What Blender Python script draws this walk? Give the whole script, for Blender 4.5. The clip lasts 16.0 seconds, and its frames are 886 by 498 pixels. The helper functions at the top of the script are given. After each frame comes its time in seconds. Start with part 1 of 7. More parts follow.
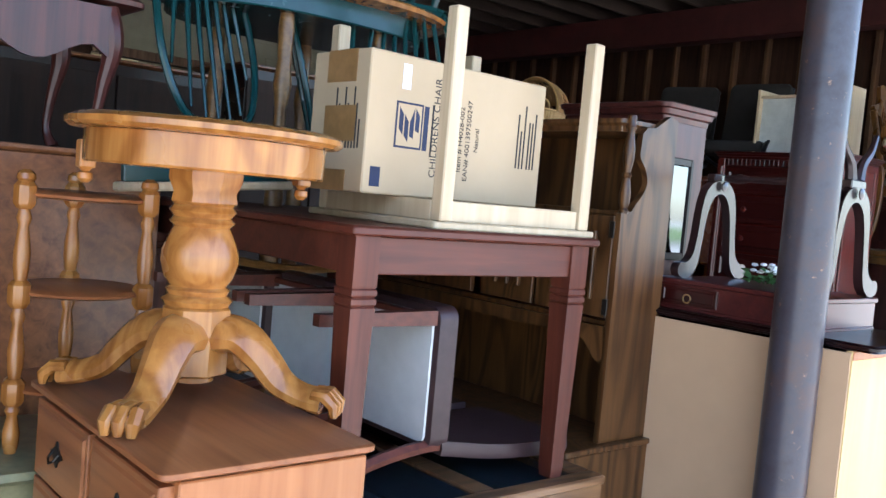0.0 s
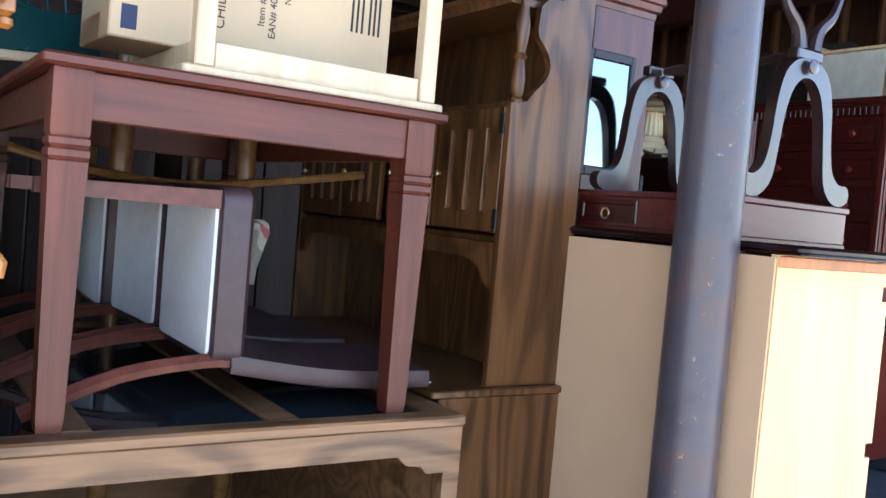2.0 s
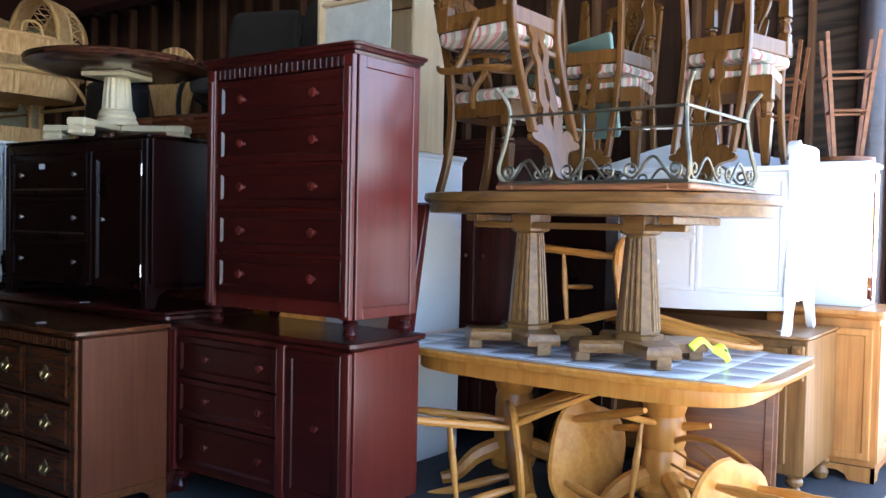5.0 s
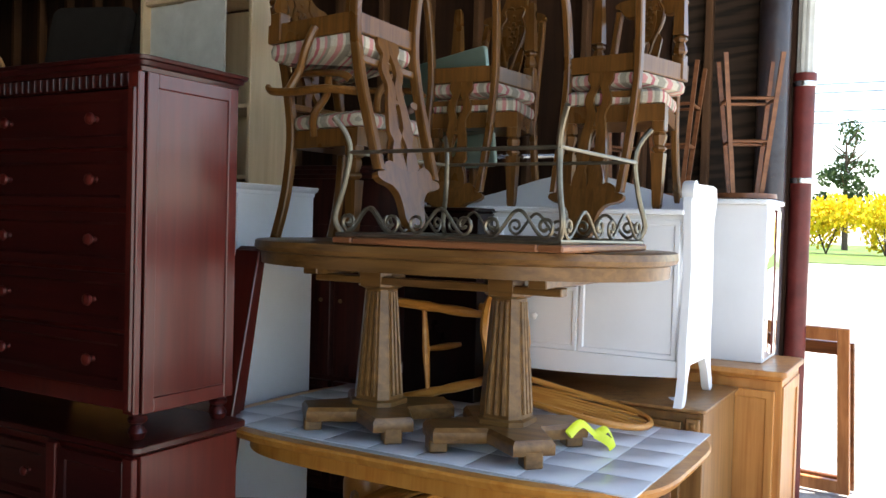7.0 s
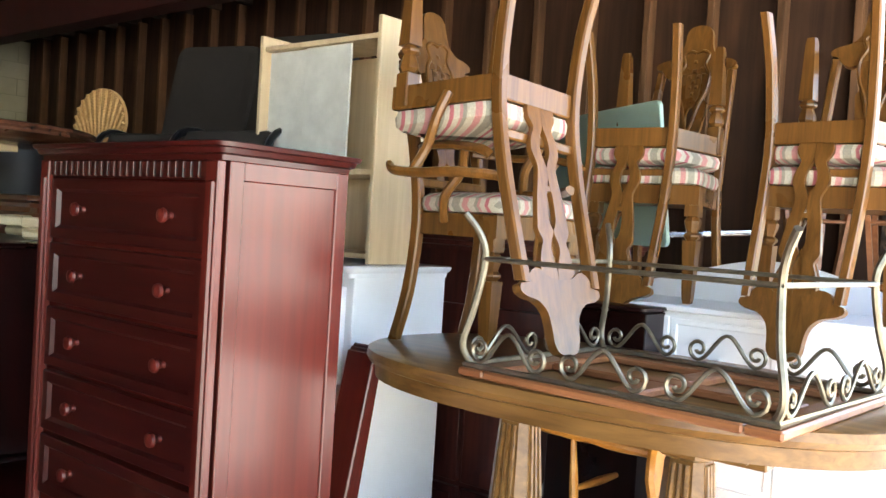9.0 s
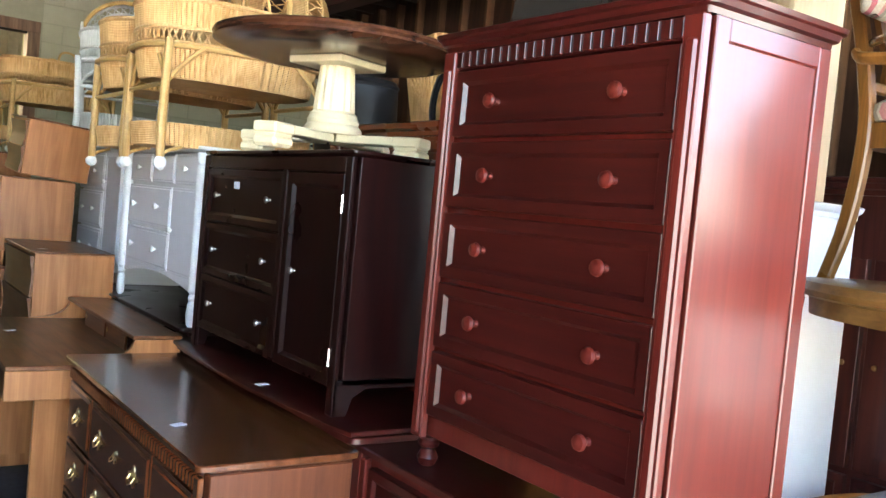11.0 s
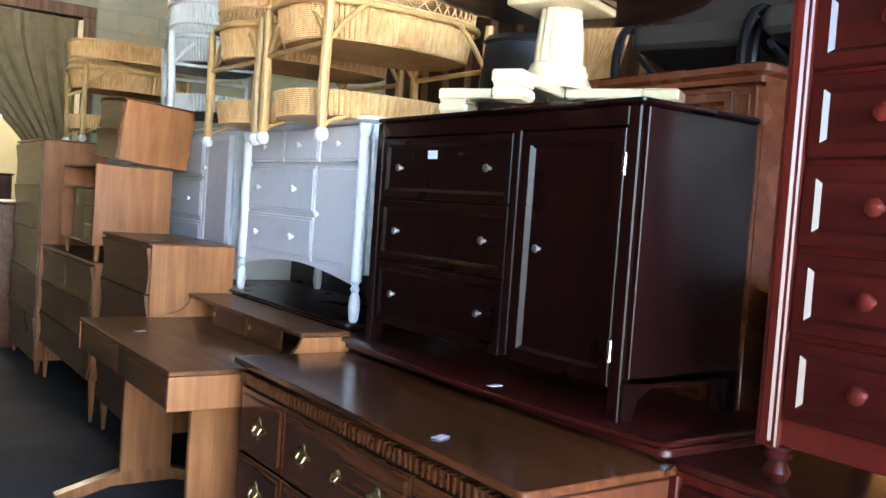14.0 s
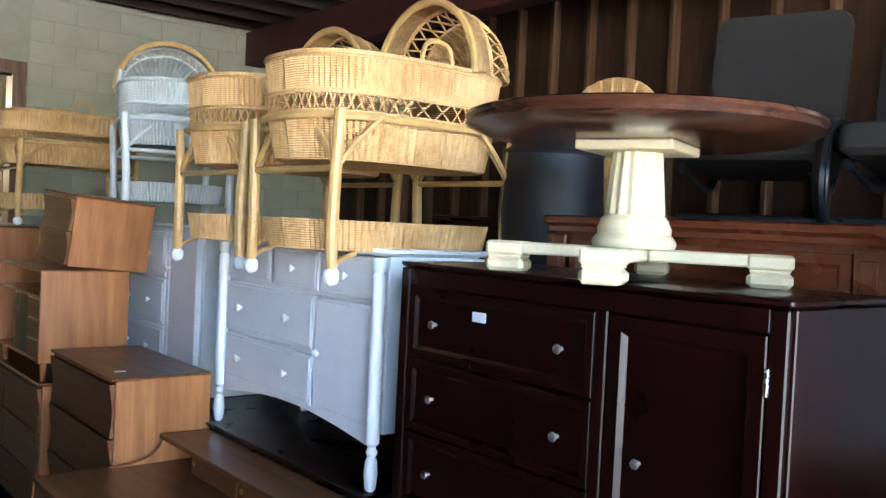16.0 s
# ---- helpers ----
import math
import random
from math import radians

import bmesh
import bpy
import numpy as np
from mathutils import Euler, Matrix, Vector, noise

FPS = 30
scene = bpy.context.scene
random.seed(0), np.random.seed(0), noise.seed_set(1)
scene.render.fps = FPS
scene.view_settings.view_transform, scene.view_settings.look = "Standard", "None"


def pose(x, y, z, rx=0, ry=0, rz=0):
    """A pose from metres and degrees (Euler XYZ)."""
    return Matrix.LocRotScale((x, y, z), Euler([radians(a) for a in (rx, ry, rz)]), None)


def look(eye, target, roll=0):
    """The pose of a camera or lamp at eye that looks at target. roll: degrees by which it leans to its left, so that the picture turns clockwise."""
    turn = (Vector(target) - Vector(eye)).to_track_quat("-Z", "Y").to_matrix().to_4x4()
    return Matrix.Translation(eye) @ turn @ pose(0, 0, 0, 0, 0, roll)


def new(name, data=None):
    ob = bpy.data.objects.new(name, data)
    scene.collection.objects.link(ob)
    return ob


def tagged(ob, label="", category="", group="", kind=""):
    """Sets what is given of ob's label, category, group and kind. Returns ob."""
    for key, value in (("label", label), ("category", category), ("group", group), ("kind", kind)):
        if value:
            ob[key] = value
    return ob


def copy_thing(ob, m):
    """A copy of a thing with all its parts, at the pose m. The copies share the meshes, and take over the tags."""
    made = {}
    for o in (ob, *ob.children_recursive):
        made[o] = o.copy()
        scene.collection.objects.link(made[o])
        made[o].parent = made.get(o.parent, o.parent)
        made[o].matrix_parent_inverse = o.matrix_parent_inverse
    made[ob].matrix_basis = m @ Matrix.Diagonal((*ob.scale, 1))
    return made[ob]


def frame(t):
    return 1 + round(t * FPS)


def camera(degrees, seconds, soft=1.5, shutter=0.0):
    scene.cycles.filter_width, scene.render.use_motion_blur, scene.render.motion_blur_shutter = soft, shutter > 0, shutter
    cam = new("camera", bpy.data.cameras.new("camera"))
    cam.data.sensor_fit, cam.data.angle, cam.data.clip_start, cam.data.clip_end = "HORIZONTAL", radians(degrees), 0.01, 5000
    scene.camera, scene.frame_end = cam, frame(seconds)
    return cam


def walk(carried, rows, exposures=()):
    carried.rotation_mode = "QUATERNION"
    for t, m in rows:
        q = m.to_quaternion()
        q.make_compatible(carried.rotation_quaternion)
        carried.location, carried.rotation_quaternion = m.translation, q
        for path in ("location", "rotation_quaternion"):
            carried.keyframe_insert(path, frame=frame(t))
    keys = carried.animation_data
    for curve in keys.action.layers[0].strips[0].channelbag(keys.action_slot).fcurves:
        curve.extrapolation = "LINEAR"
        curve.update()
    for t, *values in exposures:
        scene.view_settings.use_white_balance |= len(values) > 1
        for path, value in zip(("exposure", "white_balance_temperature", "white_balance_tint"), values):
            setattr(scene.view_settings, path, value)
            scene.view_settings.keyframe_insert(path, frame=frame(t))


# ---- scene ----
cam = camera(53.6, 16.0)
PATH = [
    (0, (0.102, 0.077, 1.606), (1.404, 1.591, 1.492), 5.1),
    (0.5, (0.38, 0.041, 1.552), (1.606, 1.619, 1.455), 5.3),
    (1, (0.64, 0.041, 1.45), (1.794, 1.673, 1.358), 5.2),
    (1.5, (0.809, 0.079, 1.362), (1.954, 1.716, 1.255), 5.3),
    (2, (1.066, -0.01, 1.275), (2.159, 1.657, 1.193), 5.0),
    (2.5, (1.325, 0.049, 1.272), (2.487, 1.674, 1.184), 4.7),
    (3, (1.644, 0.005, 1.328), (2.882, 1.573, 1.238), 3.8),
    (3.5, (1.998, 0.098, 1.339), (3.329, 1.589, 1.258), 3.2),
    (4, (2.363, 0.165, 1.373), (3.788, 1.567, 1.297), 2.5),
    (4.3, (2.538, 0.162, 1.324), (4.015, 1.509, 1.267), 1.9),
    (4.5, (2.693, 0.17, 1.337), (4.202, 1.481, 1.273), 2.0),
    (5, (2.918, 0.216, 1.373), (4.535, 1.392, 1.312), 1.2),
    (5.2, (3.003, 0.253, 1.385), (4.663, 1.367, 1.328), 0.9),
    (7.3, (3.785, 0.469, 1.67), (5.518, 1.465, 1.61), 1.6),
    (7.5, (3.843, 0.507, 1.718), (5.563, 1.527, 1.67), 1.9),
    (8, (4.013, 0.569, 1.842), (5.668, 1.692, 1.792), 2.5),
    (8.3, (4.091, 0.681, 1.896), (5.743, 1.807, 1.856), 2.6),
    (8.5, (4.171, 0.694, 1.926), (5.8, 1.854, 1.879), 2.5),
    (9, (4.317, 0.844, 1.934), (5.862, 2.114, 1.884), 3.5),
    (9.1, (4.332, 0.874, 1.927), (5.835, 2.191, 1.868), 4.3),
    (9.3, (4.358, 0.937, 1.899), (5.761, 2.361, 1.846), 5.0),
    (9.5, (4.369, 0.955, 1.884), (5.643, 2.495, 1.817), 5.7),
    (10, (4.301, 1.127, 1.777), (5.455, 2.758, 1.696), 6.2),
    (10.2, (4.29, 1.184, 1.726), (5.436, 2.821, 1.641), 5.9),
    (12.3, (4.046, 1.972, 1.572), (5.205, 3.599, 1.489), 4.6),
    (12.5, (4.031, 2.009, 1.566), (5.176, 3.646, 1.481), 4.6),
    (13, (3.956, 2.111, 1.51), (5.087, 3.758, 1.427), 4.6),
    (13.3, (3.9, 2.172, 1.468), (5.035, 3.817, 1.386), 4.2),
    (13.5, (3.875, 2.21, 1.456), (5.011, 3.854, 1.369), 4.3),
    (14, (3.843, 2.369, 1.448), (4.989, 4.006, 1.358), 4.1),
    (14.5, (3.847, 2.571, 1.538), (5.01, 4.196, 1.455), 3.6),
    (15, (3.813, 2.736, 1.647), (5.033, 4.319, 1.584), 3.3),
    (15.5, (3.816, 2.916, 1.742), (5.068, 4.476, 1.695), 3.0),
    (16, (3.859, 3.042, 1.91), (5.126, 4.589, 1.855), 2.8),
]
walk(cam, [(t, look(eye, target, roll)) for t, eye, target, roll in PATH],
     exposures=[(0.0, 2.95, 5800, 10), (2.0, 3.1, 5900, 10), (4.4, 3.2, 5800, 10), (5.2, 3.55, 5800, 10), (7.3, 2.35, 7000, 10), (8.0, 3.1, 7100, 10), (8.5, 3.65, 7200, 10), (9.5, 4.38, 7200, 10), (10.0, 4.55, 7200, 10), (12.5, 5.3, 6100, 10), (13.5, 5.2, 6100, 10), (14.5, 5.4, 6200, 10), (15.0, 5.45, 6100, 10), (16.0, 5.05, 5900, 10)])

# ---- daylight ----
SUN_ELEV, SUN_AZ = 78.0, 160.0
world = bpy.data.worlds.new("daylight")
scene.world = world
world.use_nodes = True
wn = world.node_tree.nodes
sky = wn.new("ShaderNodeTexSky")
sky.sky_type = "NISHITA"
sky.sun_disc = False
sky.sun_elevation = radians(SUN_ELEV)
sky.sun_rotation = radians(SUN_AZ)
wn["Background"].inputs["Strength"].default_value = 0.12
world.node_tree.links.new(sky.outputs[0], wn["Background"].inputs["Color"])
sun = new("sun", bpy.data.lights.new("sun", "SUN"))
sun.data.energy, sun.data.angle, sun.data.color = 3.6, radians(0.5), (1.0, 0.94, 0.84)
sun_from = Vector((math.sin(radians(SUN_AZ)) * math.cos(radians(SUN_ELEV)),
                   math.cos(radians(SUN_AZ)) * math.cos(radians(SUN_ELEV)), math.sin(radians(SUN_ELEV))))
sun.matrix_world = look(sun_from * 30, (0, 0, 0))


# ---- materials ----
def shader(name, rough=0.5, metal=0.0, coat=0.0):
    m = bpy.data.materials.new(name)
    m.use_nodes = True
    nt = m.node_tree
    b = nt.nodes["Principled BSDF"]
    b.inputs["Roughness"].default_value = rough
    b.inputs["Metallic"].default_value = metal
    b.inputs["Coat Weight"].default_value = coat * 0.35
    b.inputs["Specular IOR Level"].default_value = 0.34
    b.inputs["Coat Roughness"].default_value = 0.18
    return m, nt, b


def node(nt, kind, **values):
    n = nt.nodes.new(kind)
    for k, v in values.items():
        n.inputs[k.replace("_", " ")].default_value = v
    return n


def ramp(nt, stops):
    r = nt.nodes.new("ShaderNodeValToRGB")
    e = r.color_ramp.elements
    e[0].position, e[1].position = stops[0][0], stops[-1][0]
    e[0].color, e[1].color = (*stops[0][1], 1), (*stops[-1][1], 1)
    for p, c in stops[1:-1]:
        e.new(p).color = (*c, 1)
    return r


def place(nt, scale, shift=True):
    """Object coordinates at a scale, shifted for each object by chance."""
    tc = nt.nodes.new("ShaderNodeTexCoord")
    mp = nt.nodes.new("ShaderNodeMapping")
    mp.inputs["Scale"].default_value = scale
    nt.links.new(tc.outputs["Object"], mp.inputs["Vector"])
    if shift:
        oi = nt.nodes.new("ShaderNodeObjectInfo")
        mul = nt.nodes.new("ShaderNodeMath")
        mul.operation = "MULTIPLY"
        mul.inputs[1].default_value = 37.0
        nt.links.new(oi.outputs["Random"], mul.inputs[0])
        cb = nt.nodes.new("ShaderNodeCombineXYZ")
        for i in range(3):
            nt.links.new(mul.outputs[0], cb.inputs[i])
        nt.links.new(cb.outputs[0], mp.inputs["Location"])
    return mp


def mix(nt, a, b, fac, mode="MIX"):
    """a, b: sockets or colours; fac: a socket or a number."""
    n = nt.nodes.new("ShaderNodeMix")
    n.data_type, n.blend_type = "RGBA", mode
    for sock, v in ((n.inputs[6], a), (n.inputs[7], b), (n.inputs[0], fac)):
        if hasattr(v, "links"):
            nt.links.new(v, sock)
        elif isinstance(v, (tuple, list)):
            sock.default_value = (*v, 1)
        else:
            sock.default_value = v
    return n.outputs[2]


def relief(nt, b, height, strength=0.2, dist=0.002):
    bp = nt.nodes.new("ShaderNodeBump")
    bp.inputs["Strength"].default_value, bp.inputs["Distance"].default_value = strength, dist
    nt.links.new(height, bp.inputs["Height"])
    nt.links.new(bp.outputs[0], b.inputs["Normal"])


def wood(name, dark, light, rough=0.38, axis=2, fine=1.0, coat=0.15, wear=0.25, figure=0.28, rings=False):
    m, nt, b = shader(name, rough, 0, coat)
    sc = [34.0 * fine] * 3
    sc[axis] = 1.6 * fine
    mp = place(nt, sc)
    n1 = node(nt, "ShaderNodeTexNoise", Scale=1.0, Detail=6.0, Roughness=0.62, Distortion=0.6)
    nt.links.new(mp.outputs[0], n1.inputs["Vector"])
    sc2 = [6.0 * fine] * 3
    sc2[axis] = 0.7 * fine
    mp2 = place(nt, sc2)
    w = node(nt, "ShaderNodeTexWave", Scale=0.9, Distortion=7.0, Detail=2.0, Detail_Scale=1.2)
    w.bands_direction = "DIAGONAL"
    nt.links.new(mp2.outputs[0], w.inputs["Vector"])
    mp3 = place(nt, (2.2, 2.2, 2.2))
    n2 = node(nt, "ShaderNodeTexNoise", Scale=1.3, Detail=4.0)
    nt.links.new(mp3.outputs[0], n2.inputs["Vector"])
    r1 = ramp(nt, [(0.32, dark), (0.68, light)])
    nt.links.new(n1.outputs["Fac"], r1.inputs[0])
    r2 = ramp(nt, [(0.1, dark), (0.75, light)])
    nt.links.new(w.outputs["Fac"], r2.inputs[0])
    if rings:
        # growth rings cut into long pointed arches: contour bands of a stretched noise
        sc3 = [4.2 * fine] * 3
        sc3[axis] = 0.75 * fine
        mp4 = place(nt, sc3)
        n3 = node(nt, "ShaderNodeTexNoise", Scale=1.0, Detail=1.5, Roughness=0.4, Distortion=0.3)
        nt.links.new(mp4.outputs[0], n3.inputs["Vector"])
        mul = nt.nodes.new("ShaderNodeMath")
        mul.operation = "MULTIPLY"
        mul.inputs[1].default_value = 75.0
        nt.links.new(n3.outputs["Fac"], mul.inputs[0])
        wave = nt.nodes.new("ShaderNodeMath")
        wave.operation = "SINE"
        nt.links.new(mul.outputs[0], wave.inputs[0])
        lift = nt.nodes.new("ShaderNodeMapRange")
        lift.inputs["From Min"].default_value = -1.0
        nt.links.new(wave.outputs[0], lift.inputs["Value"])
        nt.links.new(lift.outputs[0], r2.inputs[0])
    c = mix(nt, r1.outputs[0], r2.outputs[0], figure)
    r3 = ramp(nt, [(0.35, (0.72, 0.72, 0.72)), (0.65, (1.12, 1.1, 1.06))])
    nt.links.new(n2.outputs["Fac"], r3.inputs[0])
    c = mix(nt, c, r3.outputs[0], wear * 2, "MULTIPLY")
    nt.links.new(c, b.inputs["Base Color"])
    rr = nt.nodes.new("ShaderNodeMapRange")
    rr.inputs["To Min"].default_value, rr.inputs["To Max"].default_value = rough - 0.07, rough + 0.1
    nt.links.new(n2.outputs["Fac"], rr.inputs["Value"])
    nt.links.new(rr.outputs[0], b.inputs["Roughness"])
    relief(nt, b, n1.outputs["Fac"], 0.12)
    return m


def plain(name, col, rough=0.5, metal=0.0, var=0.12, scale=9.0, bump=0.08, coat=0.0, spec=None):
    m, nt, b = shader(name, rough, metal, coat)
    mp = place(nt, (1, 1, 1))
    n = node(nt, "ShaderNodeTexNoise", Scale=scale, Detail=5.0, Roughness=0.6)
    n2 = node(nt, "ShaderNodeTexNoise", Scale=scale * 14, Detail=3.0)
    nt.links.new(mp.outputs[0], n.inputs["Vector"])
    nt.links.new(mp.outputs[0], n2.inputs["Vector"])
    lo = tuple(max(0, c * (1 - var)) for c in col)
    hi = tuple(min(1, c * (1 + var)) for c in col)
    r = ramp(nt, [(0.3, lo), (0.7, hi)])
    nt.links.new(n.outputs["Fac"], r.inputs[0])
    nt.links.new(r.outputs[0], b.inputs["Base Color"])
    rr = nt.nodes.new("ShaderNodeMapRange")
    rr.inputs["To Min"].default_value, rr.inputs["To Max"].default_value = max(0.02, rough - 0.06), rough + 0.08
    nt.links.new(n.outputs["Fac"], rr.inputs["Value"])
    nt.links.new(rr.outputs[0], b.inputs["Roughness"])
    if bump:
        relief(nt, b, n2.outputs["Fac"], bump)
    return m


def concrete_mat(name, lo, hi, rough=0.8, joints=0.0):
    m, nt, b = shader(name, rough)
    mp = place(nt, (1, 1, 1), False)
    n1 = node(nt, "ShaderNodeTexNoise", Scale=0.9, Detail=8.0, Roughness=0.65)
    n2 = node(nt, "ShaderNodeTexNoise", Scale=45.0, Detail=4.0)
    for n in (n1, n2):
        nt.links.new(mp.outputs[0], n.inputs["Vector"])
    r = ramp(nt, [(0.35, lo), (0.68, hi)])
    nt.links.new(n1.outputs["Fac"], r.inputs[0])
    r2 = ramp(nt, [(0.3, (0.8, 0.8, 0.8)), (0.7, (1.1, 1.1, 1.1))])
    nt.links.new(n2.outputs["Fac"], r2.inputs[0])
    nt.links.new(mix(nt, r.outputs[0], r2.outputs[0], 1.0, "MULTIPLY"), b.inputs["Base Color"])
    relief(nt, b, n2.outputs["Fac"], 0.3, 0.003)
    return m


def stripes_mat(name):
    m, nt, b = shader(name, 0.85)
    mp = place(nt, (1, 1, 1), False)
    sx = nt.nodes.new("ShaderNodeSeparateXYZ")
    nt.links.new(mp.outputs[0], sx.inputs[0])
    mul = nt.nodes.new("ShaderNodeMath")
    mul.operation, mul.inputs[1].default_value = "MULTIPLY", 7.0
    slant = nt.nodes.new("ShaderNodeMath")
    slant.operation = "ADD"
    nt.links.new(sx.outputs["X"], slant.inputs[0])
    part_y = nt.nodes.new("ShaderNodeMath")
    part_y.operation, part_y.inputs[1].default_value = "MULTIPLY", 0.6
    nt.links.new(sx.outputs["Y"], part_y.inputs[0])
    nt.links.new(part_y.outputs[0], slant.inputs[1])
    nt.links.new(slant.outputs[0], mul.inputs[0])
    fr = nt.nodes.new("ShaderNodeMath")
    fr.operation = "FRACT"
    nt.links.new(mul.outputs[0], fr.inputs[0])
    cream, pink, rose, sage = (0.5, 0.44, 0.33), (0.5, 0.22, 0.2), (0.42, 0.12, 0.13), (0.28, 0.25, 0.19)
    r = ramp(nt, [(0.0, cream), (0.16, pink), (0.3, cream), (0.36, sage), (0.56, cream), (0.66, rose), (0.74, cream), (0.86, pink), (0.92, sage)])
    r.color_ramp.interpolation = "CONSTANT"
    nt.links.new(fr.outputs[0], r.inputs[0])
    n = node(nt, "ShaderNodeTexNoise", Scale=160.0, Detail=3.0)
    nt.links.new(mp.outputs[0], n.inputs["Vector"])
    rw = ramp(nt, [(0.3, (0.82, 0.82, 0.82)), (0.7, (1.08, 1.08, 1.08))])
    nt.links.new(n.outputs["Fac"], rw.inputs[0])
    nt.links.new(mix(nt, r.outputs[0], rw.outputs[0], 1.0, "MULTIPLY"), b.inputs["Base Color"])
    relief(nt, b, n.outputs["Fac"], 0.25)
    return m


def weave_mat(name, lo, hi):
    m, nt, b = shader(name, 0.55)
    mp = place(nt, (1, 1, 1), False)
    n0 = node(nt, "ShaderNodeTexNoise", Scale=5.0, Detail=4.0)
    n1 = node(nt, "ShaderNodeTexNoise", Scale=60.0, Detail=3.0)
    streak = place(nt, (1.6, 1.6, 0.12), False)
    nt.links.new(mp.outputs[0], n0.inputs["Vector"])
    nt.links.new(streak.outputs[0], n1.inputs["Vector"])
    r = ramp(nt, [(0.36, lo), (0.64, hi)])
    nt.links.new(mix(nt, n0.outputs["Fac"], n1.outputs["Fac"], 0.5), r.inputs[0])
    nt.links.new(r.outputs[0], b.inputs["Base Color"])
    w = node(nt, "ShaderNodeTexWave", Scale=38.0, Distortion=1.5, Detail=1.0)
    w.bands_direction = "Z"
    nt.links.new(mp.outputs[0], w.inputs["Vector"])
    relief(nt, b, mix(nt, n1.outputs["Fac"], w.outputs["Fac"], 0.7), 0.8, 0.004)
    return m


LYRE_W = wood("dark_polished_wood", (0.012, 0.006, 0.006), (0.035, 0.014, 0.013), 0.3, 2, 1.0, 2.0)
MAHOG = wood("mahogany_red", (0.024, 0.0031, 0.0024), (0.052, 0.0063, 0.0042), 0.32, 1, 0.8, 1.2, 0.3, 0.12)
# upright grain, lighter red: yard light on the sides is put into the colour
MAHOG_V_LIT = wood("mahogany_red_upright_lit", (0.068, 0.0082, 0.0057), (0.105, 0.0135, 0.0085), 0.3, 2, 0.8, 1.2, 0.14, 0.12)
ESPRESSO = wood("espresso_wood", (0.004, 0.0009, 0.0008), (0.014, 0.0022, 0.0018), 0.28, 2, 1.0, 0.1, 0.2, 0.3)
CHERRY = wood("cherry_dark", (0.04, 0.01, 0.008), (0.1, 0.026, 0.018), 0.32, 2, 1.0, 0.3)
for shade_node in ESPRESSO.node_tree.nodes:
    if shade_node.type == "BSDF_PRINCIPLED":
        shade_node.inputs["Specular IOR Level"].default_value = 0.28
TABLE_RED = wood("red_brown_table_wood", (0.055, 0.0115, 0.006), (0.115, 0.028, 0.014), 0.42, 0, 1.0, 0.2, 0.35)
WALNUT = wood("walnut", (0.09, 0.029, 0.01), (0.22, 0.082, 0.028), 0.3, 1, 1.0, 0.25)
# paler walnut copy; light on the yard-facing sides is painted into it
WALNUT_LIT = wood("walnut_lit_side", (0.31, 0.108, 0.034), (0.5, 0.205, 0.072), 0.36, 2, 1.0, 0.2)
BROWN_DR = wood("brown_dresser_wood", (0.06, 0.017, 0.006), (0.14, 0.045, 0.016), 0.17, 1, 1.0, 1.5, 0.2, 0.15)
BROWN_V = wood("brown_dresser_side", (0.075, 0.02, 0.008), (0.125, 0.036, 0.014), 0.3, 2, 1.0, 0.6, 0.2, 0.15)
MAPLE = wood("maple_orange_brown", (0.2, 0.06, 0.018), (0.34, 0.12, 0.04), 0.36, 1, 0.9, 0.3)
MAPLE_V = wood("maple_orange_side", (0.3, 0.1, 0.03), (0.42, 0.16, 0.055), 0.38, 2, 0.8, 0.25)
OAK = wood("golden_oak", (0.22, 0.07, 0.012), (0.46, 0.19, 0.043), 0.25, 2, 1.0, 1.2, 0.25, 0.4, True)
OAK_DK = wood("hutch_oak", (0.035, 0.0125, 0.0035), (0.14, 0.06, 0.019), 0.36, 2, 1.0, 0.5, 0.3, 0.55, True)
PINE = wood("pine_honey", (0.42, 0.15, 0.022), (0.6, 0.27, 0.055), 0.33, 2, 0.8, 0.35, 0.15)
BIRCH = wood("pale_birch", (0.55, 0.4, 0.24), (0.7, 0.54, 0.34), 0.5, 2, 0.7, 0.05, 0.12)
RAW = wood("pale_raw_wood", (0.44, 0.32, 0.19), (0.57, 0.44, 0.28), 0.5, 2, 0.8, 0.1, 0.12)
PECAN = wood("pecan_chair_wood", (0.09, 0.036, 0.008), (0.195, 0.083, 0.02), 0.28, 2, 1.3, 0.4, 0.3, 0.14)
PECAN_GREY = wood("pecan_table_wood", (0.09, 0.04, 0.011), (0.22, 0.11, 0.034), 0.3, 1, 1.2, 0.3, 0.3)
ORANGE_W = wood("sunny_cabinet_wood", (0.36, 0.13, 0.03), (0.55, 0.25, 0.07), 0.36, 2, 1.0, 0.3)
YELLOW_M = wood("light_maple_side", (0.52, 0.35, 0.14), (0.6, 0.43, 0.19), 0.5, 2, 0.5, 0.05, 0.06, 0.3)
STUD = wood("wall_board", (0.028, 0.011, 0.0055), (0.07, 0.03, 0.014), 0.75, 2, 0.7, 0.0, 0.4)
STUD_LT = wood("wall_stud", (0.07, 0.032, 0.014), (0.155, 0.073, 0.032), 0.7, 2, 0.8, 0.0, 0.4)
PLY = wood("weathered_plywood", (0.012, 0.009, 0.007), (0.07, 0.042, 0.026), 0.8, 1, 1.3, 0.0, 0.4, 0.7)
JOIST = wood("dark_joist", (0.02, 0.012, 0.008), (0.05, 0.03, 0.02), 0.8, 0, 0.7, 0.0)
TAN = plain("hardboard_back", (0.46, 0.29, 0.165), 0.6, 0, 0.06, 3.0, 0.1)
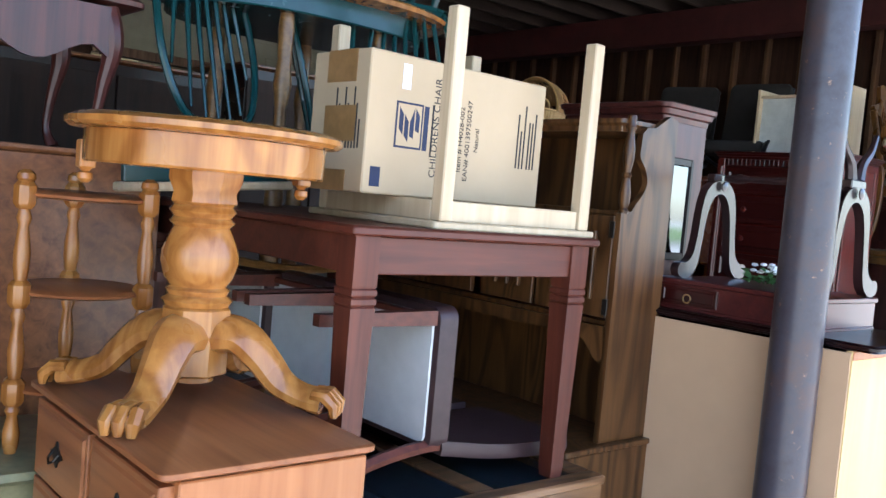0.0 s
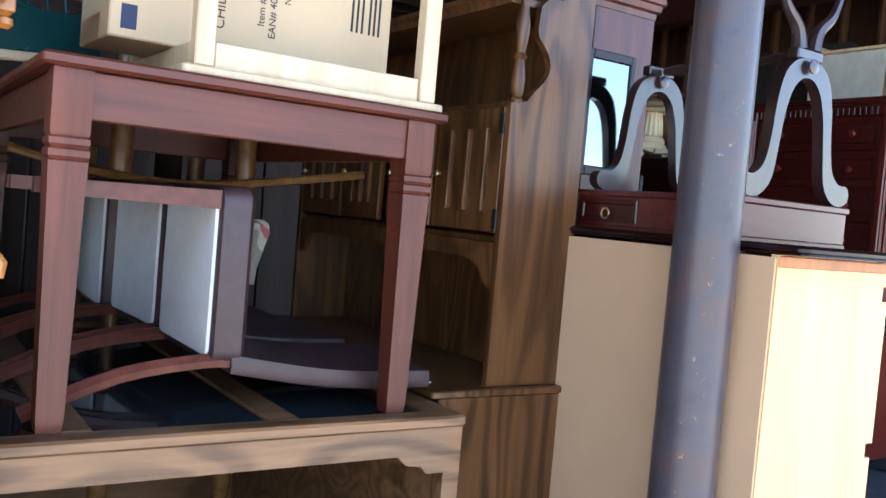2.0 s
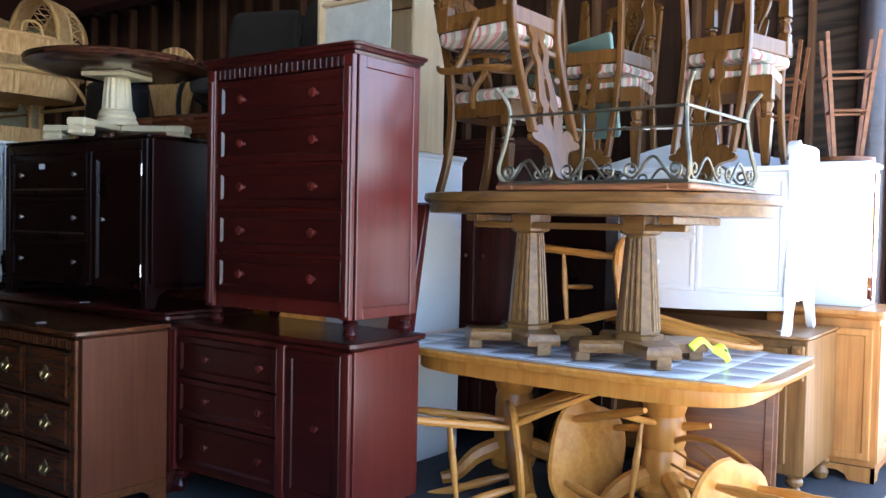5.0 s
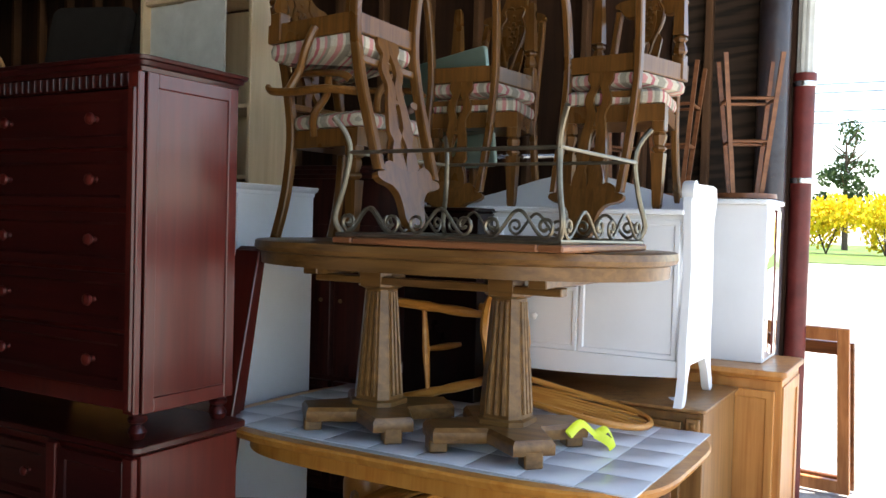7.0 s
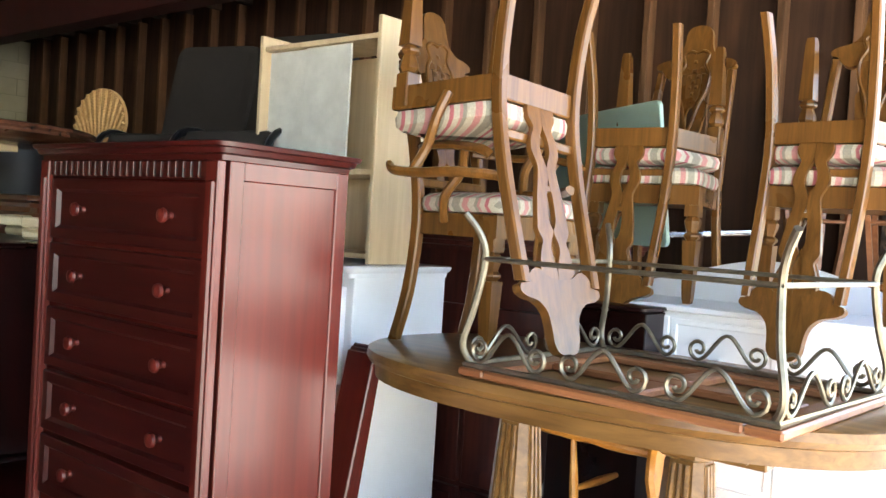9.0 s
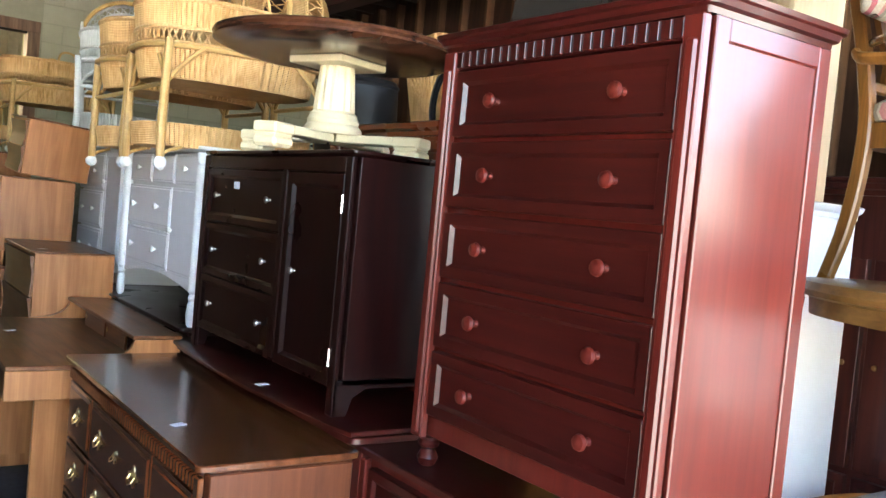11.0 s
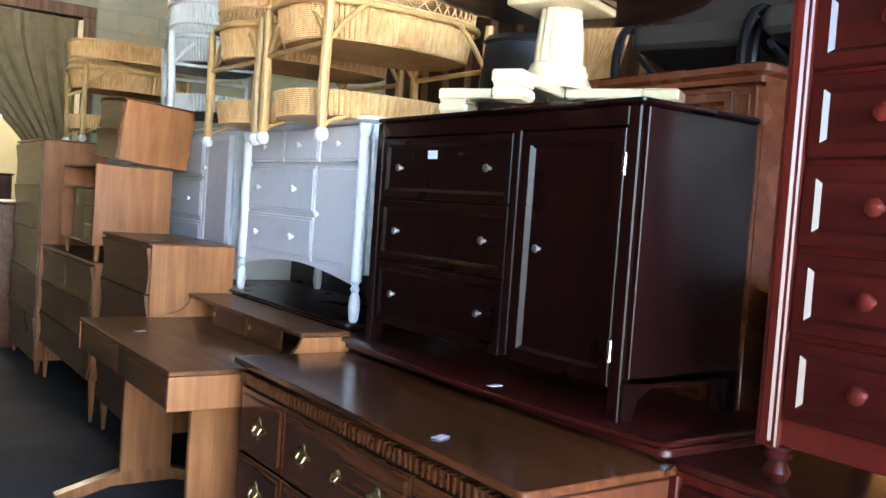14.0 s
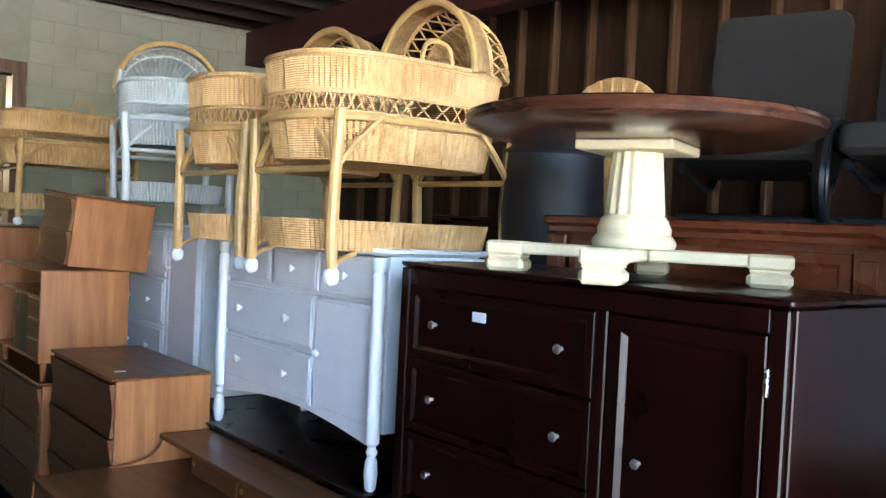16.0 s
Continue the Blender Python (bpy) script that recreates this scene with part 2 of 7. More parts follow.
WHITE = plain("white_paint", (0.78, 0.78, 0.78), 0.32, 0, 0.03, 4.0, 0.04, 0.2)
# same white for the fronts, with the lilac cast of shade mixed in
WHITE_SHADE = plain("shaded_white_paint", (0.8, 0.79, 0.82), 0.34, 0, 0.03, 4.0, 0.04, 0.2)
CREAM = plain("cream_paint", (0.66, 0.55, 0.35), 0.42, 0, 0.08, 12.0, 0.1)
GREEN = plain("green_paint", (0.006, 0.038, 0.037), 0.24, 0, 0.2, 8.0, 0.03, 0.4)
MINT = plain("mint_paint", (0.36, 0.5, 0.42), 0.3, 0, 0.06, 4.0, 0.03)
LEATHER = plain("brown_leather", (0.04, 0.021, 0.02), 0.38, 0, 0.2, 20.0, 0.3)
LINING = plain("pale_lining_cloth", (0.58, 0.57, 0.53), 0.9, 0, 0.06, 12.0, 0.3)
GREYCLOTH = plain("grey_brown_cloth", (0.027, 0.022, 0.019), 0.9, 0, 0.12, 14.0, 0.4)
BLACK = plain("black_lacquer", (0.01, 0.01, 0.012), 0.3, 0, 0.3, 8.0, 0.03)
CARD = plain("cardboard", (0.46, 0.335, 0.2), 0.75, 0, 0.05, 4.0, 0.12)
TAPE = plain("brown_tape", (0.26, 0.14, 0.05), 0.3, 0, 0.2, 20.0, 0.05)
NAVY = plain("navy_print", (0.02, 0.025, 0.06), 0.6, 0, 0.1, 20.0, 0.02)
INK = plain("dark_print", (0.02, 0.018, 0.02), 0.7, 0, 0.1, 20.0, 0.02)
PAPER = plain("white_price_tag", (0.72, 0.74, 0.82), 0.6, 0, 0.04, 40.0, 0.02)
IRON = plain("bronzed_iron", (0.2, 0.17, 0.12), 0.35, 0.8, 0.3, 18.0, 0.15)
BRASS = plain("brass", (0.55, 0.42, 0.2), 0.28, 1.0, 0.15, 30.0, 0.1)
DARKBRASS = plain("blackened_brass", (0.035, 0.028, 0.022), 0.4, 0.7, 0.3, 30.0, 0.1)
PEWTER = plain("pewter", (0.4, 0.38, 0.36), 0.3, 0.9, 0.1, 30.0, 0.05)
STEEL = plain("steel", (0.5, 0.5, 0.5), 0.25, 1.0, 0.08, 20.0, 0.03)
PEARL = plain("white_ceramic_knob", (0.8, 0.8, 0.78), 0.12, 0, 0.03, 20.0, 0.0)
RUSTRED = plain("red_oxide_paint", (0.12, 0.018, 0.014), 0.45, 0, 0.35, 7.0, 0.1)
DARKRED = plain("dark_red_beam_paint", (0.05, 0.012, 0.01), 0.6, 0, 0.3, 4.0, 0.1)
OFFWHITE = plain("weathered_white_metal", (0.6, 0.6, 0.55), 0.45, 0, 0.1, 12.0, 0.05)
CURTAIN = plain("sheer_curtain_cloth", (0.3, 0.27, 0.19), 0.9, 0, 0.15, 12.0, 0.3)
WICKER = weave_mat("honey_wicker", (0.54, 0.28, 0.095), (0.8, 0.51, 0.235))
WICKER_W = weave_mat("white_wicker", (0.55, 0.55, 0.53), (0.78, 0.78, 0.76))
STRIPES = stripes_mat("striped_seat_cloth")
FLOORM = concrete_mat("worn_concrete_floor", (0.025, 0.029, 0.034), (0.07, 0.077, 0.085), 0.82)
GROUNDM = concrete_mat("pale_asphalt", (0.3, 0.29, 0.27), (0.42, 0.41, 0.39))
GRASSM = concrete_mat("lawn", (0.05, 0.1, 0.015), (0.12, 0.19, 0.03))
ROADM = concrete_mat("road_asphalt", (0.16, 0.15, 0.14), (0.24, 0.23, 0.22))


def glossy(name, col, rough):
    m, nt, b = shader(name, rough, 1.0)
    b.inputs["Base Color"].default_value = (*col, 1)
    return m


MIRROR = glossy("mirror_glass", (0.86, 0.88, 0.88), 0.02)
DULLMIRROR = glossy("old_mirror_glass", (0.2, 0.22, 0.24), 0.06)


def smoked(name, col):
    m, nt, b = shader(name, 0.04)
    b.inputs["Base Color"].default_value = (*col, 1)
    b.inputs["IOR"].default_value = 1.5
    return m


DARKGLASS = smoked("dark_table_glass", (0.012, 0.016, 0.018))


def pole_mat():
    m, nt, b = shader("worn_painted_steel", 0.32, 0.0, 0.2)
    mp = place(nt, (1, 1, 1), False)
    n = node(nt, "ShaderNodeTexNoise", Scale=3.2, Detail=6.0, Roughness=0.7)
    n2 = node(nt, "ShaderNodeTexNoise", Scale=26.0, Detail=6.0, Roughness=0.75)
    for x in (n, n2):
        nt.links.new(mp.outputs[0], x.inputs["Vector"])
    r = ramp(nt, [(0.3, (0.03, 0.017, 0.016)), (0.5, (0.05, 0.044, 0.052)), (0.72, (0.09, 0.045, 0.03))])
    nt.links.new(n.outputs["Fac"], r.inputs[0])
    r2 = ramp(nt, [(0.63, (0, 0, 0)), (0.69, (1, 1, 1))])
    nt.links.new(n2.outputs["Fac"], r2.inputs[0])
    nt.links.new(mix(nt, r.outputs[0], (0.28, 0.16, 0.09), r2.outputs[0]), b.inputs["Base Color"])
    relief(nt, b, n2.outputs["Fac"], 0.3)
    return m


POLEM = pole_mat()


def emit(name, col, power):
    m = bpy.data.materials.new(name)
    m.use_nodes = True
    b = m.node_tree.nodes["Principled BSDF"]
    b.inputs["Base Color"].default_value = (*col, 1)
    b.inputs["Emission Color"].default_value = (*col, 1)
    b.inputs["Emission Strength"].default_value = power
    return m


BULB = emit("lit_lamp", (1.0, 0.82, 0.5), 2.5)


# ---- shapes ----
def bmnew():
    return bmesh.new()


def box(bm, x0, x1, y0, y1, z0, z1, c=0.004, M=None):
    """A box with chamfered edges."""
    x0, x1, y0, y1, z0, z1 = min(x0, x1), max(x0, x1), min(y0, y1), max(y0, y1), min(z0, z1), max(z0, z1)
    c = min(c, 0.45 * min(x1 - x0, y1 - y0, z1 - z0))
    v = {}
    for i, (x, sx) in enumerate(((x0, 1), (x1, -1))):
        for j, (y, sy) in enumerate(((y0, 1), (y1, -1))):
            for k, (z, sz) in enumerate(((z0, 1), (z1, -1))):
                for a, p in enumerate(((x, y + sy * c, z + sz * c), (x + sx * c, y, z + sz * c), (x + sx * c, y + sy * c, z))):
                    p = Vector(p)
                    v[i, j, k, a] = bm.verts.new(M @ p if M else p)
    f = bm.faces.new
    for s in (0, 1):
        f([v[s, 0, 0, 0], v[s, 1, 0, 0], v[s, 1, 1, 0], v[s, 0, 1, 0]])
        f([v[0, s, 0, 1], v[1, s, 0, 1], v[1, s, 1, 1], v[0, s, 1, 1]])
        f([v[0, 0, s, 2], v[1, 0, s, 2], v[1, 1, s, 2], v[0, 1, s, 2]])
        for r in (0, 1):
            f([v[s, r, 0, 0], v[s, r, 1, 0], v[s, r, 1, 1], v[s, r, 0, 1]])
            f([v[s, 0, r, 0], v[s, 1, r, 0], v[s, 1, r, 2], v[s, 0, r, 2]])
            f([v[0, s, r, 1], v[1, s, r, 1], v[1, s, r, 2], v[0, s, r, 2]])
            for q in (0, 1):
                f([v[s, r, q, 0], v[s, r, q, 1], v[s, r, q, 2]])
    return bm


def rings(bm, loops, close=True, caps=True):
    """Skin a list of point loops."""
    vs = [[bm.verts.new(p) for p in lp] for lp in loops]
    n = len(vs[0])
    for a, b in zip(vs, vs[1:]):
        for i in range(n if close else n - 1):
            j = (i + 1) % n
            bm.faces.new([a[i], a[j], b[j], b[i]])
    if caps:
        bm.faces.new(vs[0])
        bm.faces.new(vs[-1])
    return bm


def lathe(bm, prof, n=16, M=None, lobes=0, depth=0.0):
    """prof: (radius, height) pairs, turned round z. lobes: flutes cut to that depth."""
    M = M or Matrix()
    loops = []
    for r, z in prof:
        lp = []
        for i in range(n):
            a = 2 * math.pi * i / n
            rr = r * (1 - depth * (0.5 + 0.5 * math.cos(a * lobes))) if lobes else r
            lp.append(M @ Vector((rr * math.cos(a), rr * math.sin(a), z)))
        loops.append(lp)
    return rings(bm, loops)


def tube(bm, pts, r, n=8, closed=False, flat=1.0):
    """A round bar along pts; r: a radius or one for each point."""
    pts = [Vector(p) for p in pts]
    rs = r if isinstance(r, (list, tuple)) else [r] * len(pts)
    m = len(pts)
    loops, up = [], None
    for i, p in enumerate(pts):
        a = pts[(i - 1) % m] if closed or i else pts[0]
        b = pts[(i + 1) % m] if closed or i < m - 1 else pts[-1]
        d = (b - a).normalized()
        if up is None:
            up = d.orthogonal().normalized()
        up = (up - d * up.dot(d))
        up = up.normalized() if up.length > 1e-6 else d.orthogonal().normalized()
        s = d.cross(up)
        loops.append([p + (up * math.cos(2 * math.pi * k / n) + s * flat * math.sin(2 * math.pi * k / n)) * rs[i] for k in range(n)])
    if closed:
        vs = [[bm.verts.new(q) for q in lp] for lp in loops]
        for i in range(m):
            a, b = vs[i], vs[(i + 1) % m]
            for k in range(n):
                bm.faces.new([a[k], a[(k + 1) % n], b[(k + 1) % n], b[k]])
        return bm
    return rings(bm, loops)


def prism(bm, poly, d0, d1, M=None):
    """A flat outline in x, y, made solid from z d0 to d1, then placed by M."""
    M = M or Matrix()
    return rings(bm, [[M @ Vector((x, y, d)) for x, y in poly] for d in (d0, d1)])


def offset(poly, d):
    """An outline grown by d along its normals (outline runs counterclockwise)."""
    n, out = len(poly), []
    for i, (x, y) in enumerate(poly):
        ax, ay = poly[i - 1]
        bx, by = poly[(i + 1) % n]
        tx, ty = bx - ax, by - ay
        l = math.hypot(tx, ty) or 1
        out.append((x + ty / l * d, y - tx / l * d))
    return out


def moulded(bm, poly, prof, M=None):
    """A slab of that outline whose edge follows prof: (growth, height) pairs."""
    M = M or Matrix()
    return rings(bm, [[M @ Vector((x, y, z)) for x, y in offset(poly, d)] for d, z in prof])


def oval(a, b, n=48, p=2.0):
    out = []
    for i in range(n):
        t = 2 * math.pi * i / n
        c, s = math.cos(t), math.sin(t)
        out.append((a * math.copysign(abs(c) ** (2 / p), c), b * math.copysign(abs(s) ** (2 / p), s)))
    return out


def rrect(x0, x1, y0, y1, r=0.01, n=4):
    out = []
    for cx, cy, a0 in ((x1 - r, y0 + r, -90), (x1 - r, y1 - r, 0), (x0 + r, y1 - r, 90), (x0 + r, y0 + r, 180)):
        for i in range(n + 1):
            a = radians(a0 + 90 * i / n)
            out.append((cx + r * math.cos(a), cy + r * math.sin(a)))
    return out


def curve(pts, n=6):
    """A smooth line through pts (Catmull-Rom)."""
    pts = [Vector(p) for p in pts]
    out = []
    for i in range(len(pts) - 1):
        a, b, c, d = pts[max(i - 1, 0)], pts[i], pts[i + 1], pts[min(i + 2, len(pts) - 1)]
        for k in range(n):
            t = k / n
            out.append(0.5 * ((2 * b) + (c - a) * t + (2 * a - 5 * b + 4 * c - d) * t * t + (3 * b - a - 3 * c + d) * t ** 3))
    out.append(pts[-1])
    return out


def part(name, bm, material, parent=None, label="", smooth=True):
    """Link a bmesh as one mesh object under a thing or a part."""
    bmesh.ops.recalc_face_normals(bm, faces=bm.faces)
    me = bpy.data.meshes.new(name)
    bm.to_mesh(me)
    bm.free()
    me.materials.append(material)
    if smooth:
        me.shade_smooth()
        me.set_sharp_from_angle(angle=radians(34))
    ob = new(name, me)
    if parent is not None:
        ob.parent = parent
    if label:
        ob["label"] = label
    return ob


def thing(name, label, category, m, group=""):
    """An empty at the base of a thing."""
    e = new(name)
    e.empty_display_size = 0.1
    e.matrix_world = m
    return tagged(e, label, category, group)


def setting(name, bm, material, label="", smooth=False):
    return tagged(part(name, bm, material, None, "", smooth), label, kind="structure")


UPRIGHT = pose(0, 0, 0, 90, 0, 90)  # an outline's x becomes y, its y becomes z, its depth becomes x
FACING = pose(0, 0, 0, 90, 0, 0)    # an outline's x stays x, its y becomes z, its depth becomes -y

# ---- the shed ----
EAST, NORTH, SOUTH, ROOF = 9.35, 11.7, 1.0, 3.85
ground = setting("ground", box(bmnew(), -300, 400, -300, 300, -0.4, -0.015, 0.001), GROUNDM, "pale sunlit asphalt yard round the shed")
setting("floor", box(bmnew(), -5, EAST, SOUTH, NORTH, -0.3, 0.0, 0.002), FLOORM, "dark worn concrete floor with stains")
# north wall of painted blocks with a wide doorway
bm = bmnew()
box(bm, 5.95, EAST + 0.2, NORTH, NORTH + 0.2, 0, ROOF + 0.3, 0.002)
box(bm, 3.9, 5.95, NORTH, NORTH + 0.2, 3.2, ROOF + 0.3, 0.002)
MORTAR = plain("cream_mortar", (0.31, 0.29, 0.2), 0.8, 0, 0.1, 6.0, 0.3)
BLOCKM = plain("cream_painted_block", (0.36, 0.335, 0.235), 0.6, 0, 0.1, 2.0, 0.25)
wall_north = setting("wall_north", bm, MORTAR, "cream painted concrete block wall with a wide doorway")
# added stretch, dark instead of cream to dim the view behind the stacks
setting("wall_north_west", box(bmnew(), -5, 3.9, NORTH, NORTH + 0.2, 0, ROOF + 0.3, 0.002), STUD, "added dark board wall closing the shed")
bm = bmnew()
box(bm, EAST, EAST + 0.16, 1.22, NORTH, 0, ROOF + 0.3, 0.002)
wall_east = setting("wall_east", bm, STUD, "bare brown board wall with studs")
setting("wall_west", box(bmnew(), -5.2, -5, SOUTH, NORTH + 0.2, 0, ROOF + 0.3, 0.002), STUD, "added dark board wall closing the shed")
bm = bmnew()
box(bm, -5.2, EAST + 0.5, -0.05, NORTH + 0.2, ROOF + 0.24, ROOF + 0.32, 0.002)
for i in range(25):
    y = 0.5 + i * 0.46
    box(bm, -5.2, EAST, y, y + 0.045, ROOF, ROOF + 0.24, 0.003)
setting("ceiling", bm, JOIST, "dark roof boards on open joists")
setting("trim", box(bmnew(), -5.2, EAST + 0.5, -0.08, -0.05, 3.72, ROOF + 0.34, 0.004), DARKRED, "dark red fascia board under the eave")
beam = setting("beam", box(bmnew(), 8.1, 8.3, SOUTH, NORTH, 3.5, ROOF, 0.006), DARKRED, "dark red painted roof beam")
# room beyond the doorway
bm = bmnew()
box(bm, 3.0, 7.2, 15.4, 15.6, 0, 4.2, 0.002)
box(bm, 2.9, 3.0, NORTH + 0.2, 15.6, 0, 4.2, 0.002)
box(bm, 7.2, 7.3, NORTH + 0.2, 15.6, 0, 4.2, 0.002)
setting("wall_back_room", bm, BLOCKM, "cream walls of the back room")
setting("ceiling_back_room", box(bmnew(), 2.9, 7.3, NORTH + 0.2, 15.6, 4.2, 4.3, 0.002), JOIST)
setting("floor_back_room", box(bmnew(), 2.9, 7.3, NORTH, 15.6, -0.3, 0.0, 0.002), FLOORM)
bm = bmnew()
box(bm, 5.83, 5.95, NORTH - 0.03, NORTH + 0.2, 0, 3.2, 0.006)
box(bm, 3.9, 5.95, NORTH - 0.034, NORTH + 0.2, 3.08, 3.2, 0.006)
setting("door_frame", bm, wood("old_frame_wood", (0.1, 0.05, 0.03), (0.24, 0.14, 0.08), 0.6), "old worn wooden door frame")
# studs of the east wall
stud_me = None
for i in range(25):
    y = 1.35 + i * 0.41
    if stud_me is None:
        o = part("stud", box(bmnew(), -0.09, -0.002, -0.022, 0.022, 0, ROOF, 0.004), STUD_LT, wall_east)
        stud_me = o.data
    else:
        o = new("stud", stud_me)
        o.parent = wall_east
    o.location = (EAST, y, 0)
setting("wall_panel", box(bmnew(), EAST - 0.03, EAST - 0.01, 1.28, 2.0, 1.2, 3.4, 0.003), PLY, "weathered dark plywood sheet with wavy grain")

# posts and pipes
def steel_post(x, y, r, label):
    t = thing("steel_post", label, "post", pose(x, y, 0))
    part("shaft", lathe(bmnew(), [(r, 0.0), (r, 3.9)], 40), POLEM, t)
    bm = bmnew()
    box(bm, -r * 1.6, r * 1.6, -r * 1.05, r * 1.05, 3.9, 3.92, 0.003)
    part("cap_plate", bm, POLEM, t)
    return t


steel_post(2.772, 1.43, 0.08, "worn dark painted round steel post with scratches")
steel_post(9.24, 1.36, 0.09, "dark painted round steel post at the wall's end")
t = thing("downspout", "dented red pipe with a white ribbed downspout above", "pipe", pose(9.36, 1.2, 0))
part("pipe", lathe(bmnew(), [(0.062, 0.0), (0.062, 2.5), (0.068, 2.5), (0.068, 2.56)], 24), RUSTRED, t, "dark red painted iron pipe")
part("spout", lathe(bmnew(), [(0.055, 2.56), (0.055, 3.9)], 32, None, 10, 0.12), OFFWHITE, t, "white ribbed metal spout")
for z in (1.9, 2.48):
    part("strap", lathe(bmnew(), [(0.066, z), (0.069, z + 0.004), (0.069, z + 0.03), (0.066, z + 0.034)], 24), STEEL, t, "perforated steel strap")


# ---- case furniture: the front faces -x, the width runs along y ----
def panel(bm, y0, y1, z0, z1, x, thick, inset, slope, depth):
    """A front with a sunk (or, with a negative depth, raised) field."""
    def loop(xx, g):
        return [Vector((xx, y0 + g, z0 + g)), Vector((xx, y1 - g, z0 + g)), Vector((xx, y1 - g, z1 - g)), Vector((xx, y0 + g, z1 - g))]
    c = 0.003
    return rings(bm, [loop(x + thick, 0), loop(x + c, 0), loop(x, c), loop(x, inset), loop(x + depth, inset + slope)])


def knob(parent, x, y, z, r, mat, name="knob"):
    bm = lathe(bmnew(), [(r * 0.5, 0), (r * 0.42, r * 0.5), (r * 0.6, r * 0.8), (r, r * 1.25), (r * 0.9, r * 1.7), (r * 0.4, r * 1.95)], 14, pose(x, y, z, 0, -90, 0))
    return part(name, bm, mat, parent)


def bail(parent, x, y, z, s, mat):
    """A pierced back plate with a drop handle."""
    bm = bmnew()
    out = []
    for i in range(40):
        a = 2 * math.pi * i / 40
        r = s * (0.8 + 0.22 * math.cos(4 * a) + 0.1 * math.cos(8 * a))
        out.append((r * math.cos(a) * 1.15, r * math.sin(a) * 0.85))
    prism(bm, out, -0.003, 0.0, pose(x, y, z) @ UPRIGHT)
    tube(bm, [(x - 0.004, y - s * 0.6, z + s * 0.1), (x - 0.014, y - s * 0.55, z - s * 0.3), (x - 0.018, y, z - s * 0.55), (x - 0.014, y + s * 0.55, z - s * 0.3), (x - 0.004, y + s * 0.6, z + s * 0.1)], s * 0.1, 6)
    return part("handle", bm, mat, parent)


def turned_foot(x, y, z0, z1, r):
    h = z1 - z0
    return lathe(bmnew(), [(r * 0.45, z0), (r * 0.7, z0 + 0.06 * h), (r * 0.95, z0 + 0.3 * h), (r * 0.7, z0 + 0.5 * h), (r * 0.5, z0 + 0.58 * h), (r * 0.9, z0 + 0.68 * h), (r, z0 + 0.8 * h), (r * 0.8, z0 + 0.9 * h), (r, z1)], 16, pose(x, y, 0))


def case(name, label, category, x, y, z, depth, width, height, mat, side=None, top=None, over=0.02, top_t=0.025, foot=0.1, group="", turn=0.0, crown=None):
    """The carcass: body, top with an edge moulding. Local x=0 is the front, y=0 the south side."""
    t = thing(name, label, category, pose(x, y, z, 0, 0, turn), group)
    foot = 0.0 if foot <= 0.06 else foot
    b = bmnew()
    box(b, 0.028, depth, 0, width, foot, height - top_t, 0.003)
    part("body", b, side or mat, t)
    prof = crown or [(-0.012, 0), (0.0, 0.004), (over * 0.6, top_t * 0.35), (over, top_t * 0.5), (over, top_t * 0.9), (over - 0.004, top_t)]
    h = max(p[1] for p in prof)
    b = moulded(bmnew(), rrect(0.0, depth, 0, width, 0.006), [(d, height - h + zz) for d, zz in prof])
    part("top", b, top or mat, t)
    return t


def drawer(t, y0, y1, z0, z1, mat, knobs, kmat=None, r=0.017, sunk=0.03, depth=0.009, slope=0.012, x=0.0, bails=0.0, proud=0.014, label=""):
    d = part("drawer", panel(bmnew(), y0, y1, z0, z1, x - proud + 0.012, 0.032, sunk, slope, depth), mat, t, label)
    for fy in knobs:
        yy, zz = y0 + (y1 - y0) * fy, (z0 + z1) / 2
        if bails:
            bail(d, x - proud + 0.012 + depth, yy, zz, bails, kmat)
        else:
            knob(d, x - proud + 0.012 + max(depth, 0), yy, zz, r, kmat or mat)
    return d


def door(t, y0, y1, z0, z1, mat, side=0.1, kmat=None, r=0.015, sunk=0.035, depth=0.006, slope=0.007, x=0.0, hinges=None, kz=0.5):
    d = part("door", panel(bmnew(), y0, y1, z0, z1, x - 0.004, 0.034, sunk, slope, depth), mat, t)
    if side is not None:
        knob(d, x, y0 + (y1 - y0) * side, z0 + (z1 - z0) * kz, r, kmat or mat)
    if hinges:
        for zz in (z0 + 0.1, z1 - 0.1):
            part("hinge", tube(bmnew(), [(x - 0.008, hinges, zz - 0.03), (x - 0.008, hinges, zz + 0.03)], 0.006), STEEL, d, "small bright steel hinge")
    return d


def bracket_feet(t, depth, width, h, mat):
    """A plinth with cut-out bracket feet."""
    poly = [(0, 0), (0.13, 0), (0.15, h * 0.4), (0.19, h * 0.62), (width - 0.19, h * 0.62), (width - 0.15, h * 0.4), (width - 0.13, 0), (width, 0), (width, h), (0, h)]
    part("plinth", prism(bmnew(), poly, 0.0, 0.02, UPRIGHT), mat, t)
    poly = [(0.0, 0), (0.1, 0), (0.12, h * 0.45), (0.16, h * 0.62), (depth - 0.14, h * 0.62), (depth - 0.1, h * 0.4), (depth - 0.09, 0), (depth, 0), (depth, h), (0.0, h)]
    for yy in (0.02, width):
        part("plinth_side", prism(bmnew(), poly, 0.0, 0.02, pose(0.0, yy, 0) @ FACING), mat, t)


